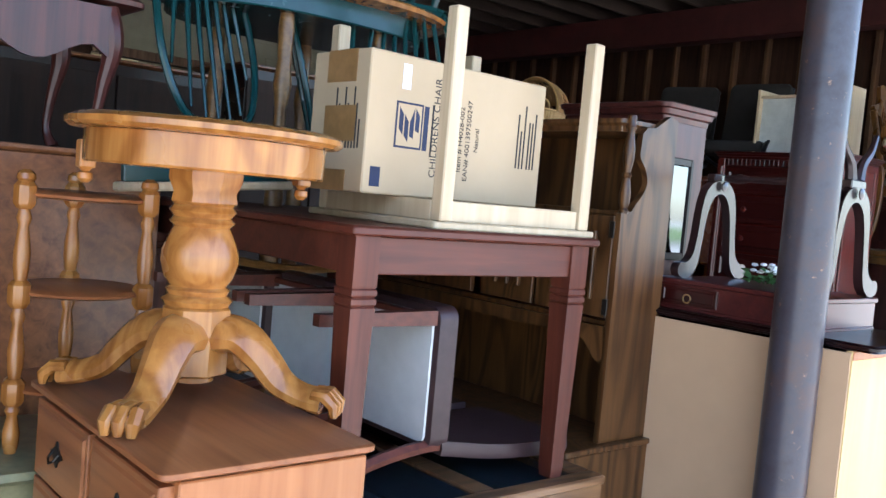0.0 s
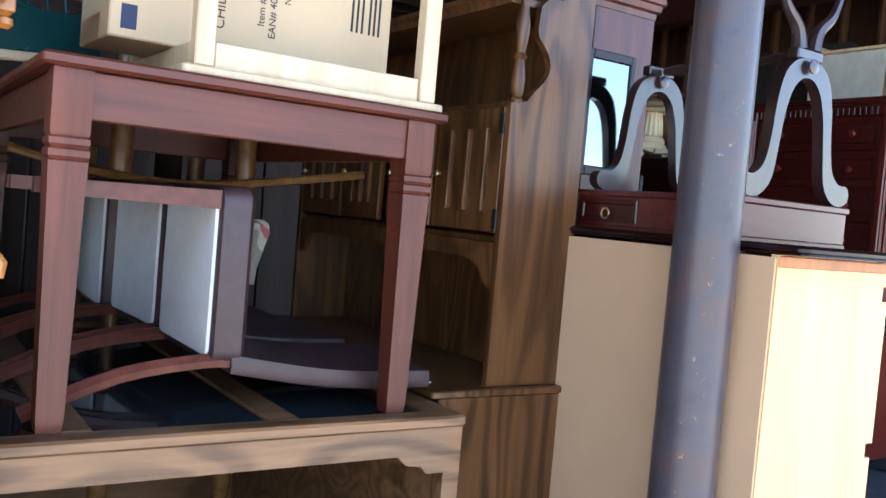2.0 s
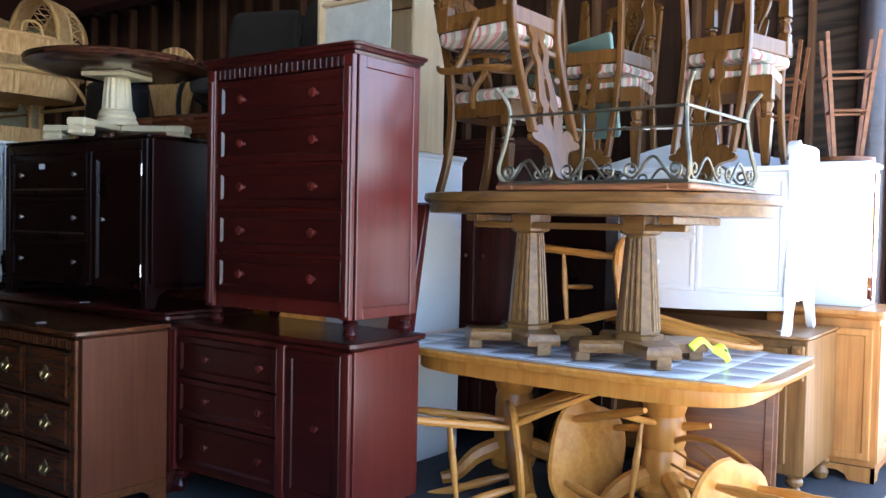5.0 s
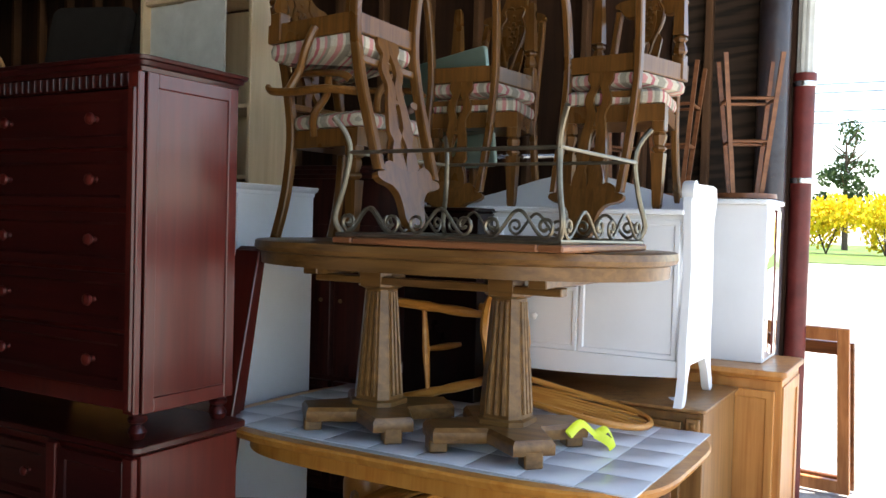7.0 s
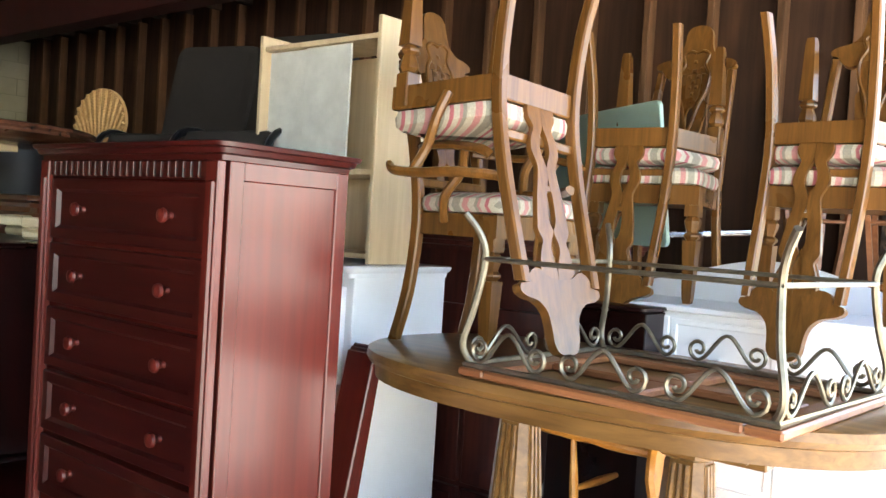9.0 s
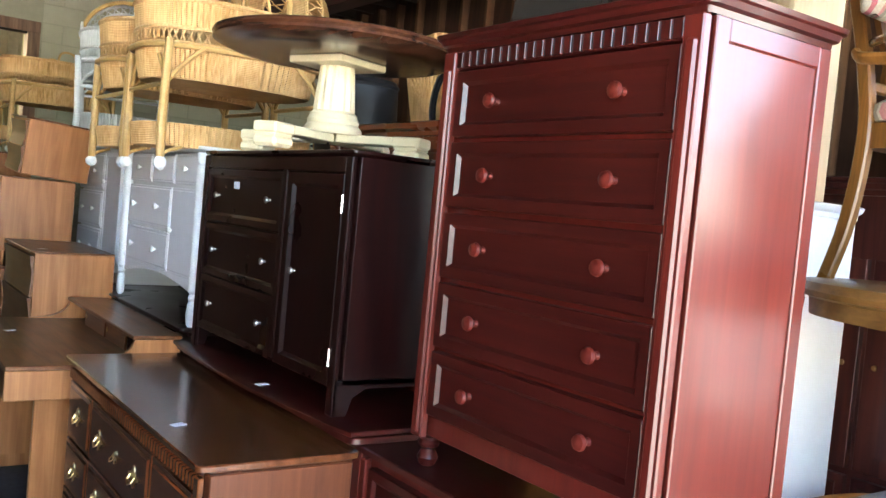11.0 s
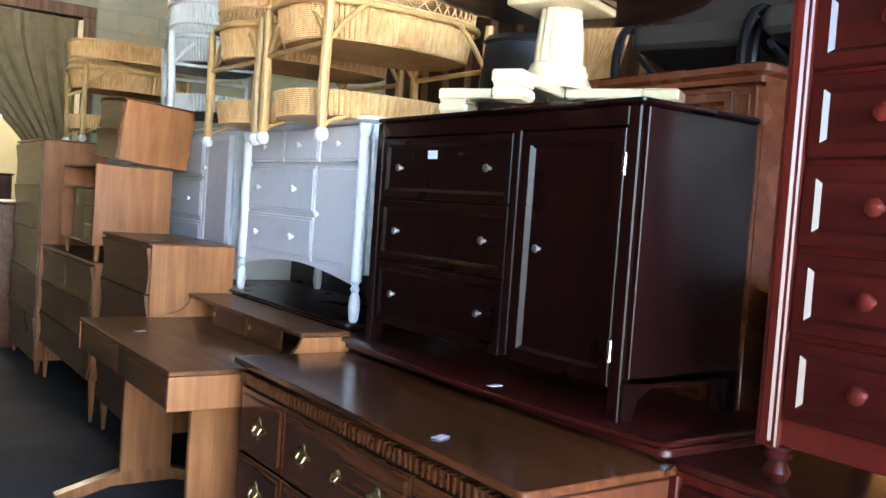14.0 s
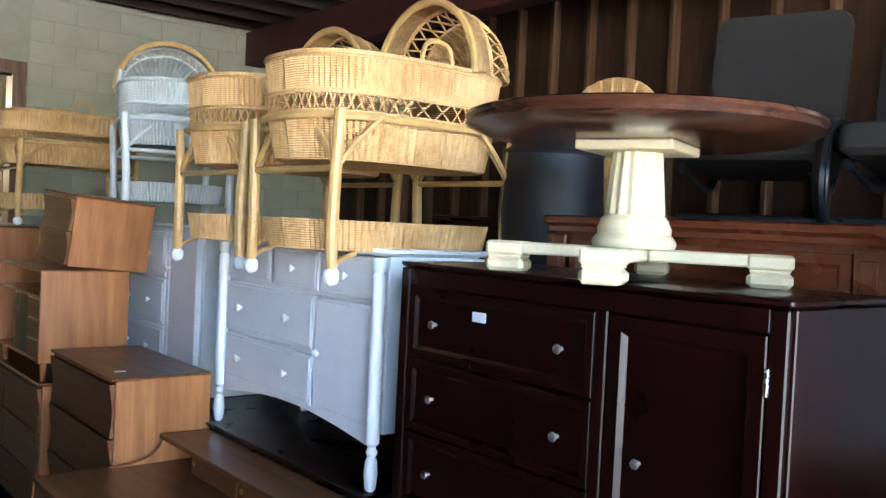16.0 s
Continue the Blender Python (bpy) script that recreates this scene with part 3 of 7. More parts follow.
def price_tag(x, y, z, rz=0.0, upright=False, w=0.05, d=0.03):
    m = pose(x, y, z, 0, 0, rz) if not upright else pose(x, y, z, 0, -90, 0) @ pose(0, 0, 0, 0, 0, 90)
    ob = part("price_tag", prism(bmnew(), rrect(-w / 2, w / 2, -d / 2, d / 2, 0.003, 2), 0.0, 0.0015), PAPER)
    ob.matrix_world = m
    return tagged(ob, "small white paper price sticker", "price tag")


# tall red chest on the red dresser
CROWN = [(-0.012, 0), (0.004, 0.0), (0.006, 0.02), (0.02, 0.026), (0.026, 0.045), (0.036, 0.05), (0.04, 0.066), (0.034, 0.07)]
W, D, H = 0.93, 0.44, 1.257
CHEST_CROWN = [(d, z * 0.68) for d, z in CROWN]
chest = case("tall_chest", "tall polished red mahogany five-drawer chest on turned feet", "chest", 5.665, 2.685, 0.86, D, W, H, MAHOG, MAHOG_V_LIT, crown=CHEST_CROWN, foot=0.09)
zt = H - 0.048
dent = None
for i in range(24):
    yy = 0.07 + i * (W - 0.14) / 23
    if dent is None:
        o = part("dentil", box(bmnew(), -0.006, 0.03, -0.012, 0.012, zt - 0.046, zt - 0.003, 0.0015), MAHOG, chest)
        dent = o.data
    else:
        o = new("dentil", dent)
        o.parent = chest
    o.location = (0, yy, 0)
part("frieze", box(bmnew(), 0.0, 0.028, 0.05, W - 0.05, zt - 0.05, zt - 0.001, 0.002), MAHOG, chest)
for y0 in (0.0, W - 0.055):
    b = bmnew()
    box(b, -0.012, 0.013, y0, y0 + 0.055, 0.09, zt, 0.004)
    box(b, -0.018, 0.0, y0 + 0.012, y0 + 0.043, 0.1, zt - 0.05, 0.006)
    part("pilaster", b, MAHOG_V_LIT, chest)
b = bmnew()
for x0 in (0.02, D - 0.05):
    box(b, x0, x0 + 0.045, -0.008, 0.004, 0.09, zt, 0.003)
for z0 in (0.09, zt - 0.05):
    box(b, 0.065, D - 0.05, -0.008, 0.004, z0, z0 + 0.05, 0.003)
part("side_frame", b, MAHOG_V_LIT, chest)
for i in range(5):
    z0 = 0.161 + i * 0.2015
    drawer(chest, 0.06, W - 0.06, z0, z0 + 0.186, MAHOG, (0.204, 0.775), MAHOG_V_LIT, 0.021, 0.032, 0.011, 0.01)
for xx in (0.035, D - 0.035):
    for yy in (0.035, W - 0.035):
        part("foot", turned_foot(xx, yy, 0.0, 0.09, 0.034), MAHOG, chest)

W, D, H = 1.2, 0.47, 0.86
rd = case("dresser", "polished dark red mahogany dresser with a cupboard door", "dresser", 5.64, 2.66, 0.0, D, W, H, MAHOG, MAHOG_V_LIT, top=MAHOG, over=0.03, top_t=0.04, foot=0.12)
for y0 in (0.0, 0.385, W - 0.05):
    part("stile", box(bmnew(), -0.01, 0.013, y0, y0 + 0.05, 0.12, H - 0.045, 0.004), MAHOG_V_LIT, rd)
door(rd, 0.055, 0.38, 0.15, H - 0.06, MAHOG, 0.4, MAHOG_V_LIT, 0.016)
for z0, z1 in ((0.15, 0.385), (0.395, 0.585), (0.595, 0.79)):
    drawer(rd, 0.44, W - 0.055, z0, z1, MAHOG, (0.15, 0.68), MAHOG_V_LIT, 0.017, 0.028, 0.01)
for xx in (0.04, D - 0.04):
    for yy in (0.04, W - 0.04):
        part("foot", turned_foot(xx, yy, 0.0, 0.12, 0.036), MAHOG, rd)

# brown dresser with brass handles
W, D, H = 1.62, 0.48, 0.855
bd = case("dresser", "glossy brown wooden dresser with brass pierced handles", "dresser", 5.09, 3.785, 0.0, D, W, H, BROWN_V, BROWN_V, top=BROWN_DR, over=0.018, top_t=0.035, foot=0.1)
dent = None
for i in range(56):
    yy = 0.05 + i * (W - 0.1) / 55
    if dent is None:
        o = part("dentil", box(bmnew(), -0.007, 0.028, -0.007, 0.007, H - 0.085, H - 0.042, 0.003), BROWN_DR, bd)
        dent = o.data
    else:
        o = new("dentil", dent)
        o.parent = bd
    o.location = (0, yy, 0)
part("corner_stile", box(bmnew(), -0.006, 0.013, 0.0, 0.04, 0.1, H - 0.04, 0.004), BROWN_DR, bd)
for r_, (z0, z1) in enumerate(((0.53, 0.76), (0.32, 0.52), (0.11, 0.31))):
    for y0, y1, kn in ((0.05, 0.42, (0.5,)), (0.43, 1.19, (0.2, 0.8)), (1.2, 1.57, (0.5,))):
        d = drawer(bd, y0, y1, z0, z1, BROWN_DR, kn, BRASS, bails=0.041, sunk=0.018, depth=-0.006, slope=0.008)
        if len(kn) == 2 and r_ == 0:
            bail(d, -0.01, (y0 + y1) / 2, (z0 + z1) / 2, 0.024, BRASS)
bracket_feet(bd, D, W, 0.1, BROWN_DR)
price_tag(5.16, 4.2, 0.857, 20)

# low red dresser and the espresso dresser on it
W, D, H = 1.72, 0.52, 0.885
md = case("dresser", "dark red mahogany low dresser with a bowed top", "dresser", 5.6, 3.84, 0.0, D, W, H, MAHOG, MAHOG_V_LIT, foot=0.1, over=0.03, top_t=0.04)
bow = [(-0.03, -0.02), (0.5, -0.02), (0.5, W + 0.02)] + [(-0.03 - 0.06 * math.sin(math.pi * i / 16), (W + 0.02) - (W + 0.04) * i / 16) for i in range(16)]
part("bowed_edge", moulded(bmnew(), bow, [(0.0, H + 0.002), (0.01, H + 0.006), (0.01, H + 0.016), (0.004, H + 0.02)]), MAHOG, md)
for i in range(3):
    for y0, y1 in ((0.05, 0.85), (0.87, 1.67)):
        drawer(md, y0, y1, 0.12 + i * 0.24, 0.345 + i * 0.24, MAHOG, (0.25, 0.75), MAHOG_V_LIT, 0.016)
bracket_feet(md, D, W, 0.1, MAHOG)
price_tag(5.57, 4.5, 0.907, 15)
W, D, H = 1.37, 0.5, 0.88
bk = case("dresser", "near-black espresso dresser with three drawers and a door", "dresser", 5.6, 4.0, 0.905, D, W, H, ESPRESSO, ESPRESSO, over=0.008, top_t=0.02, foot=0.1)
b = bmnew()
box(b, -0.006, 0.013, 0, 0.045, 0.0, H - 0.02, 0.004)
box(b, -0.006, 0.013, W - 0.045, W, 0.0, H - 0.02, 0.004)
box(b, -0.004, 0.027, 0.045, W - 0.045, H - 0.075, H - 0.021, 0.003)
box(b, -0.006, 0.027, 0.49, 0.53, 0.1, H - 0.07, 0.004)
part("front_frame", b, ESPRESSO, bk)
door(bk, 0.05, 0.485, 0.09, H - 0.08, ESPRESSO, 0.74, PEWTER, 0.013, 0.04, 0.014, 0.012, hinges=0.045)
for z0, z1 in ((0.09, 0.33), (0.335, 0.565), (0.575, 0.8)):
    drawer(bk, 0.535, W - 0.05, z0, z1, ESPRESSO, (0.15, 0.84), PEWTER, 0.014, 0.025, 0.01, 0.012)
poly = [(0.0, 0.0), (0.05, 0.0), (0.07, 0.06), (0.12, 0.09), (D - 0.12, 0.09), (D - 0.07, 0.06), (D - 0.05, 0.0), (D, 0.0), (D, 0.12), (0.0, 0.12)]
for yy in (0.02, W):
    part("side_apron", prism(bmnew(), poly, 0, 0.02, pose(0, yy, 0) @ FACING), ESPRESSO, bk)
for yy in (0.0, W - 0.05):
    part("leg", box(bmnew(), D - 0.05, D, yy, yy + 0.05, 0.0, 0.12, 0.003), ESPRESSO, bk)
price_tag(5.598, 4.98, 1.64, 0, True, 0.06, 0.03)

# white dresser on a dark one
W, D, H = 1.27, 0.46, 0.87
wd = case("dresser", "white painted dresser with turned corner posts and round knobs", "dresser", 5.67, 5.58, 0.945, D, W, H, WHITE_SHADE, WHITE, top=WHITE, over=0.03, top_t=0.03, foot=0.2)
post = [(0.012, 0), (0.02, 0.01), (0.026, 0.06), (0.022, 0.11), (0.014, 0.125), (0.022, 0.14), (0.014, 0.16), (0.026, 0.175), (0.026, H - 0.1), (0.018, H - 0.085), (0.027, H - 0.07), (0.03, H - 0.032)]
for xx in (-0.008, D - 0.01):
    for yy in (0.01, W - 0.01):
        part("corner_post", lathe(bmnew(), post, 16, pose(xx, yy, 0)), WHITE, wd)
for i, (z0, z1) in enumerate(((0.22, 0.42), (0.44, 0.66))):
    drawer(wd, 0.46, W - 0.04, z0, z1, WHITE_SHADE, (0.25, 0.8), PEARL, 0.018, 0.012, -0.004, 0.004)
door(wd, 0.04, 0.44, 0.22, 0.66, WHITE_SHADE, 0.9, PEARL, 0.017, 0.012, -0.004, 0.004)
for y0, y1 in ((0.04, 0.42), (0.44, 0.81), (0.83, W - 0.04)):
    drawer(wd, y0, y1, 0.68, H - 0.035, WHITE_SHADE, (0.5,), PEARL, 0.016, 0.012, -0.004, 0.004)
poly = [(0.03, 0.22), (0.03, 0.15)] + [(0.03 + (W - 0.06) * i / 14, 0.15 + 0.055 * math.sin(math.pi * i / 14)) for i in range(1, 14)] + [(W - 0.03, 0.15), (W - 0.03, 0.22)]
part("apron", prism(bmnew(), poly, 0.0, 0.02, UPRIGHT), WHITE_SHADE, wd)
W, D, H = 1.7, 0.52, 0.945
dk = case("dresser", "low dark espresso dresser with a glossy top", "dresser", 5.62, 5.57, 0.0, D, W, H, ESPRESSO, ESPRESSO, foot=0.06)
for i in range(3):
    for y0, y1 in ((0.04, 0.84), (0.86, 1.66)):
        drawer(dk, y0, y1, 0.1 + i * 0.27, 0.36 + i * 0.27, ESPRESSO, (0.25, 0.75), PEWTER, 0.014)
# white cabinet further along
W, D, H = 1.15, 0.46, 0.9
wc = case("cabinet", "white painted cabinet with drawers and a tall door", "cabinet", 5.75, 7.32, 0.945, D, W, H, WHITE_SHADE, WHITE, top=WHITE, foot=0.04, over=0.02)
door(wc, 0.03, 0.42, 0.07, H - 0.05, WHITE_SHADE, 0.9, PEARL, 0.017, 0.03, 0.006, 0.006, kz=0.75)
for i in range(3):
    drawer(wc, 0.45, W - 0.03, 0.07 + i * 0.265, 0.32 + i * 0.265, WHITE_SHADE, (0.3, 0.75), PEARL, 0.017, 0.015, -0.005, 0.005)
tagged(part("side_table", box(bmnew(), 5.72, 6.2, 7.3, 8.55, 0.0, 0.945, 0.006), ESPRESSO), "low dark cabinet under the white cabinet", "cabinet")
# ---- near the yard: stacked tables and chairs ----
def spindle(z0, z1, r, mat, parent, name="post", x=0.0, y=0.0, n=14):
    h = z1 - z0
    pr = [(0.75, 0), (0.85, .03), (0.6, .06), (0.9, .1), (1.0, .2), (0.72, .32), (0.6, .36), (0.9, .39), (0.6, .42), (0.95, .55), (1.05, .66), (0.7, .78), (0.6, .84), (0.95, .88), (0.7, .92), (0.85, .97), (0.7, 1.0)]
    return part(name, lathe(bmnew(), [(a * r, z0 + b * h) for a, b in pr], n, pose(x, y, 0)), mat, parent)


# chest of drawers with black handles
W, D, H = 0.76, 0.44, 1.083
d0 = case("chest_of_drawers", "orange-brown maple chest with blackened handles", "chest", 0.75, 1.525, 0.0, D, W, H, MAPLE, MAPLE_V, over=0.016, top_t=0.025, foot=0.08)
for i in range(5):
    z0 = 0.1 + i * 0.191
    for y0, y1 in ((0.02, 0.365), (0.385, W - 0.02)):
        drawer(d0, y0, y1, z0, z0 + 0.183, MAPLE, (0.5,), DARKBRASS, bails=0.032, sunk=0.014, depth=-0.005, slope=0.006)
bracket_feet(d0, D, W, 0.08, MAPLE)
price_tag(0.733, 1.58, 0.985, 0, True, 0.035, 0.045)

# oak pedestal table on it
t = thing("pedestal_table", "small round golden oak table on a claw-foot pedestal", "table", pose(1.005, 1.99, 1.083) @ Matrix.Diagonal((1.14, 1.14, 0.975, 1)))
part("tabletop", moulded(bmnew(), oval(0.258, 0.258, 56), [(-0.02, 0.625), (0.005, 0.628), (0.014, 0.636), (0.014, 0.648), (0.0, 0.656), (-0.01, 0.66)]), OAK, t)
part("apron", lathe(bmnew(), [(0.232, 0.55), (0.236, 0.555), (0.236, 0.624)], 56), OAK, t)
for a in (5, 75, 145):
    xx, yy = 0.238 * math.cos(radians(a)), 0.238 * math.sin(radians(a))
    b = box(bmnew(), xx - 0.016, xx + 0.016, yy - 0.016, yy + 0.016, 0.535, 0.6, 0.003)
    lathe(b, [(0.008, 0.5), (0.016, 0.51), (0.015, 0.523), (0.008, 0.527), (0.014, 0.535)], 12, pose(xx, yy, 0))
    part("drop_finial", b, OAK, t)
b = bmnew()
lathe(b, [(0.03, 0.045), (0.045, 0.05), (0.045, 0.07)], 12)
lathe(b, [(0.062, 0.065), (0.072, 0.072), (0.072, 0.225), (0.062, 0.235)], 8)
lathe(b, [(0.066, 0.232), (0.072, 0.245), (0.06, 0.258), (0.066, 0.27), (0.056, 0.278)], 24)
lathe(b, [(0.056, 0.276), (0.07, 0.3), (0.078, 0.335), (0.077, 0.36), (0.066, 0.395), (0.056, 0.42)], 24)
lathe(b, [(0.056, 0.418), (0.066, 0.43), (0.058, 0.442), (0.068, 0.456), (0.06, 0.47)], 24)
lathe(b, [(0.06, 0.468), (0.07, 0.478), (0.066, 0.5), (0.078, 0.53), (0.078, 0.555)], 8)
part("column", b, OAK, t)
for a in (-47, 43, 133, 223):
    pts = curve([(0.05, 0, 0.17), (0.1, 0, 0.165), (0.15, 0, 0.115), (0.19, 0, 0.065), (0.24, 0, 0.04), (0.28, 0, 0.034)], 4)
    m = pose(0, 0, 0, 0, 0, a)
    b = tube(bmnew(), [m @ p for p in pts], [0.056, 0.055, 0.052, 0.05, 0.048, 0.046, 0.044, 0.042, 0.04, 0.039, 0.038, 0.037, 0.036, 0.035, 0.034, 0.034, 0.034, 0.035, 0.036, 0.037, 0.037], 10, False, 0.75)
    foot = part("claw_foot", b, OAK, t)
    for k in (-0.018, 0.0, 0.018):
        part("toe", tube(bmnew(), [m @ Vector(p) for p in ((0.262, k * 1.1, 0.052), (0.29, k * 1.3, 0.05), (0.308, k * 1.4, 0.03), (0.31, k * 1.35, 0.004))], [0.014, 0.016, 0.014, 0.008], 8), OAK, foot)

# tiered plant stand on a gilt side table
t = thing("side_table", "old gilt and green painted side table", "table", pose(0.76, 2.545, 0.0) @ Matrix.Diagonal((1, 1, 0.87, 1)))
GILT = plain("worn_gilt_paint", (0.22, 0.2, 0.1), 0.4, 0.3, 0.35, 12.0, 0.2)
part("tabletop", moulded(bmnew(), oval(0.34, 0.26, 40, 2.6), [(-0.03, 0.945), (0.0, 0.95), (0.012, 0.965), (0.004, 0.985), (-0.01, 0.99)]), GILT, t)
part("apron", moulded(bmnew(), oval(0.29, 0.22, 40, 2.6), [(0, 0.84), (0.004, 0.85), (0.0, 0.945)]), GILT, t)
for sx in (-1, 1):
    for sy in (-1, 1):
        part("leg", tube(bmnew(), curve([(sx * 0.22, sy * 0.15, 0.86), (sx * 0.26, sy * 0.18, 0.7), (sx * 0.2, sy * 0.14, 0.3), (sx * 0.26, sy * 0.18, 0.0)], 5), [0.04, 0.042, 0.042, 0.04, 0.038, 0.036, 0.034, 0.03, 0.028, 0.026, 0.024, 0.022, 0.02, 0.02, 0.022, 0.025], 8), GILT, t)
price_tag(0.54, 2.46, 0.8625, 10)
t = thing("plant_stand", "round three-tier maple plant stand with turned posts", "stand", pose(0.9, 2.495, 0.862) @ Matrix.Diagonal((1.2, 1.2, 1.17, 1)))
for z in (0.13, 0.345, 0.56):
    part("shelf", moulded(bmnew(), oval(0.135, 0.135, 36), [(-0.01, z), (0.004, z + 0.004), (0.006, z + 0.01), (-0.006, z + 0.018)]), MAPLE, t)
for a in (200, 320, 80):
    xx, yy = 0.145 * math.cos(radians(a)), 0.145 * math.sin(radians(a))
    b = bmnew()
    for z0, z1 in ((0.0, 0.11), (0.16, 0.325), (0.375, 0.54)):
        h = z1 - z0
        lathe(b, [(0.012, z0), (0.017, z0 + 0.2 * h), (0.018, z0 + 0.4 * h), (0.011, z0 + 0.75 * h), (0.016, z0 + 0.85 * h), (0.01, z1)], 12, pose(xx, yy, 0))
    for z in (0.105, 0.32, 0.535):
        lathe(b, [(0.016, z), (0.024, z + 0.012), (0.024, z + 0.05), (0.016, z + 0.06)], 8, pose(xx, yy, 0))
    lathe(b, [(0.012, 0.59), (0.02, 0.6), (0.018, 0.612), (0.008, 0.62)], 12, pose(xx, yy, 0))
    part("post", b, OAK, t)

# walnut cabinet with a dark table on top
wcab = case("cabinet", "large plain walnut-brown cabinet seen from its side", "cabinet", 0.25, 2.95, 0.0, 1.05, 1.1, 1.66, WALNUT, WALNUT, foot=0.05, over=0.008)
t = thing("side_table", "dark mahogany table with cabriole legs and scalloped apron", "table", pose(0.3, 2.98, 1.66))
part("tabletop", moulded(bmnew(), rrect(-0.1, 0.9, -0.03, 0.6, 0.03), [(-0.01, 0.47), (0.01, 0.475), (0.012, 0.49), (0.0, 0.5)]), CHERRY, t)
sc = [(0.0, 0.46), (0.0, 0.3)] + [(0.05 + 0.7 * i / 20, 0.3 + 0.035 * math.cos(i * 2 * math.pi / 10)) for i in range(21)] + [(0.8, 0.3), (0.8, 0.46)]
part("apron", prism(bmnew(), sc, 0.0, 0.02, FACING), CHERRY, t)
for xx in (0.0, 0.8):
    for yy in (0.02, 0.55):
        part("leg", tube(bmnew(), curve([(xx, yy, 0.46), (xx + 0.02, yy - 0.015, 0.34), (xx, yy, 0.2), (xx - 0.01, yy + 0.01, 0.08), (xx + 0.01, yy - 0.01, 0.01)], 4), [0.035, 0.036, 0.037, 0.036, 0.034, 0.03, 0.026, 0.023, 0.02, 0.018, 0.016, 0.015, 0.015, 0.016, 0.018, 0.022, 0.024], 10), CHERRY, t)

# long console under the red-brown table
# lighter than the hutch oak: sheen from the yard is in the grain colours
CONSOLE_W = wood("yard_lit_console_oak", (0.06, 0.026, 0.01), (0.23, 0.115, 0.05), 0.3, 0, 1.0, 0.5, 0.35, 0.5, True)
t = thing("console_table", "low dark wood console with glass insets and a shaped apron", "console", pose(0.9, 1.82, 0.0))
W, D, H = 1.485, 1.6, 0.758
b = bmnew()
box(b, 0, W, 0.0, 0.07, H - 0.03, H, 0.006)
box(b, 0, W, D - 0.07, D, H - 0.03, H, 0.006)
for x0 in (0.0, 0.5, 0.97, W - 0.08):
    box(b, x0, x0 + 0.08, 0.07, D - 0.07, H - 0.03, H - 0.0005, 0.004)
part("top_frame", b, CONSOLE_W, t)
for x0, x1 in ((0.08, 0.5), (0.58, 0.97), (1.05, W - 0.08)):
    part("glass_inset", box(bmnew(), x0, x1, 0.07, D - 0.07, H - 0.016, H - 0.008, 0.001), DARKGLASS, t, "dark glass panel let into the top")
poly = [(0, 0), (0.05, 0), (0.05, H - 0.15), (0.1, H - 0.15), (0.12, H - 0.13), (0.16, H - 0.125), (0.19, H - 0.1), (W - 0.19, H - 0.1), (W - 0.16, H - 0.125), (W - 0.12, H - 0.13), (W - 0.1, H - 0.15), (W - 0.05, H - 0.15), (W - 0.05, 0), (W, 0), (W, H - 0.031), (0, H - 0.031)]
part("front_frame", prism(bmnew(), poly, -0.04, -0.015, FACING), CONSOLE_W, t)
for x0 in (0.0, W - 0.025):
    part("side_panel", box(bmnew(), x0 + 0.002, x0 + 0.023, 0.045, D - 0.03, 0.0, H - 0.031, 0.003), CONSOLE_W, t)
part("back_panel", box(bmnew(), 0.0, W, D - 0.03, D - 0.01, 0.0, H - 0.031, 0.002), CONSOLE_W, t)

# red-brown dining table on the console
t = thing("dining_table", "red-brown wooden dining table with grooved square legs", "table", pose(1.33, 1.84, 0.76))
TW, TD, TH = 0.93, 1.4, 0.763
part("tabletop", moulded(bmnew(), rrect(0, TW, 0, TD, 0.008), [(-0.004, TH - 0.026), (0.004, TH - 0.02), (0.004, TH - 0.006), (-0.003, TH)]), TABLE_RED, t)
for (x0, x1, y0, y1) in ((0.09, TW - 0.09, 0.03, 0.05), (0.09, TW - 0.09, TD - 0.05, TD - 0.03), (0.03, 0.05, 0.09, TD - 0.09), (TW - 0.05, TW - 0.03, 0.09, TD - 0.09)):
    part("apron", box(bmnew(), x0, x1, y0, y1, TH - 0.125, TH - 0.027, 0.003), TABLE_RED, t)
for xx in (0.06, TW - 0.06):
    for yy in (0.06, TD - 0.06):
        b = bmnew()
        prof = [(0.024, 0.0), (0.027, 0.03), (0.036, 0.5), (0.038, 0.552), (0.034, 0.556), (0.039, 0.562), (0.039, 0.575), (0.034, 0.58), (0.039, 0.586), (0.039, 0.598), (0.035, 0.603), (0.038, 0.61), (0.038, TH - 0.027)]
        rings(b, [[Vector((xx + sx * r, yy + sy * r, z)) for sx, sy in ((-1, -1), (1, -1), (1, 1), (-1, 1))] for r, z in prof])
        part("leg", b, wood("red_brown_leg_wood", (0.055, 0.0115, 0.006), (0.115, 0.028, 0.014), 0.42, 2, 1.0, 0.2, 0.35) if "red_brown_leg_wood" not in bpy.data.materials else bpy.data.materials["red_brown_leg_wood"], t)

# pale child's table standing upside down on it
t = thing("childs_table", "pale unpainted wooden child's table turned upside down", "table", pose(1.6, 1.862, 1.524))
TW, TD = 0.66, 0.64
part("tabletop", moulded(bmnew(), rrect(0, TW, 0, TD, 0.012), [(-0.003, 0), (0.0, 0.004), (0.0, 0.016), (-0.004, 0.02)]), RAW, t)
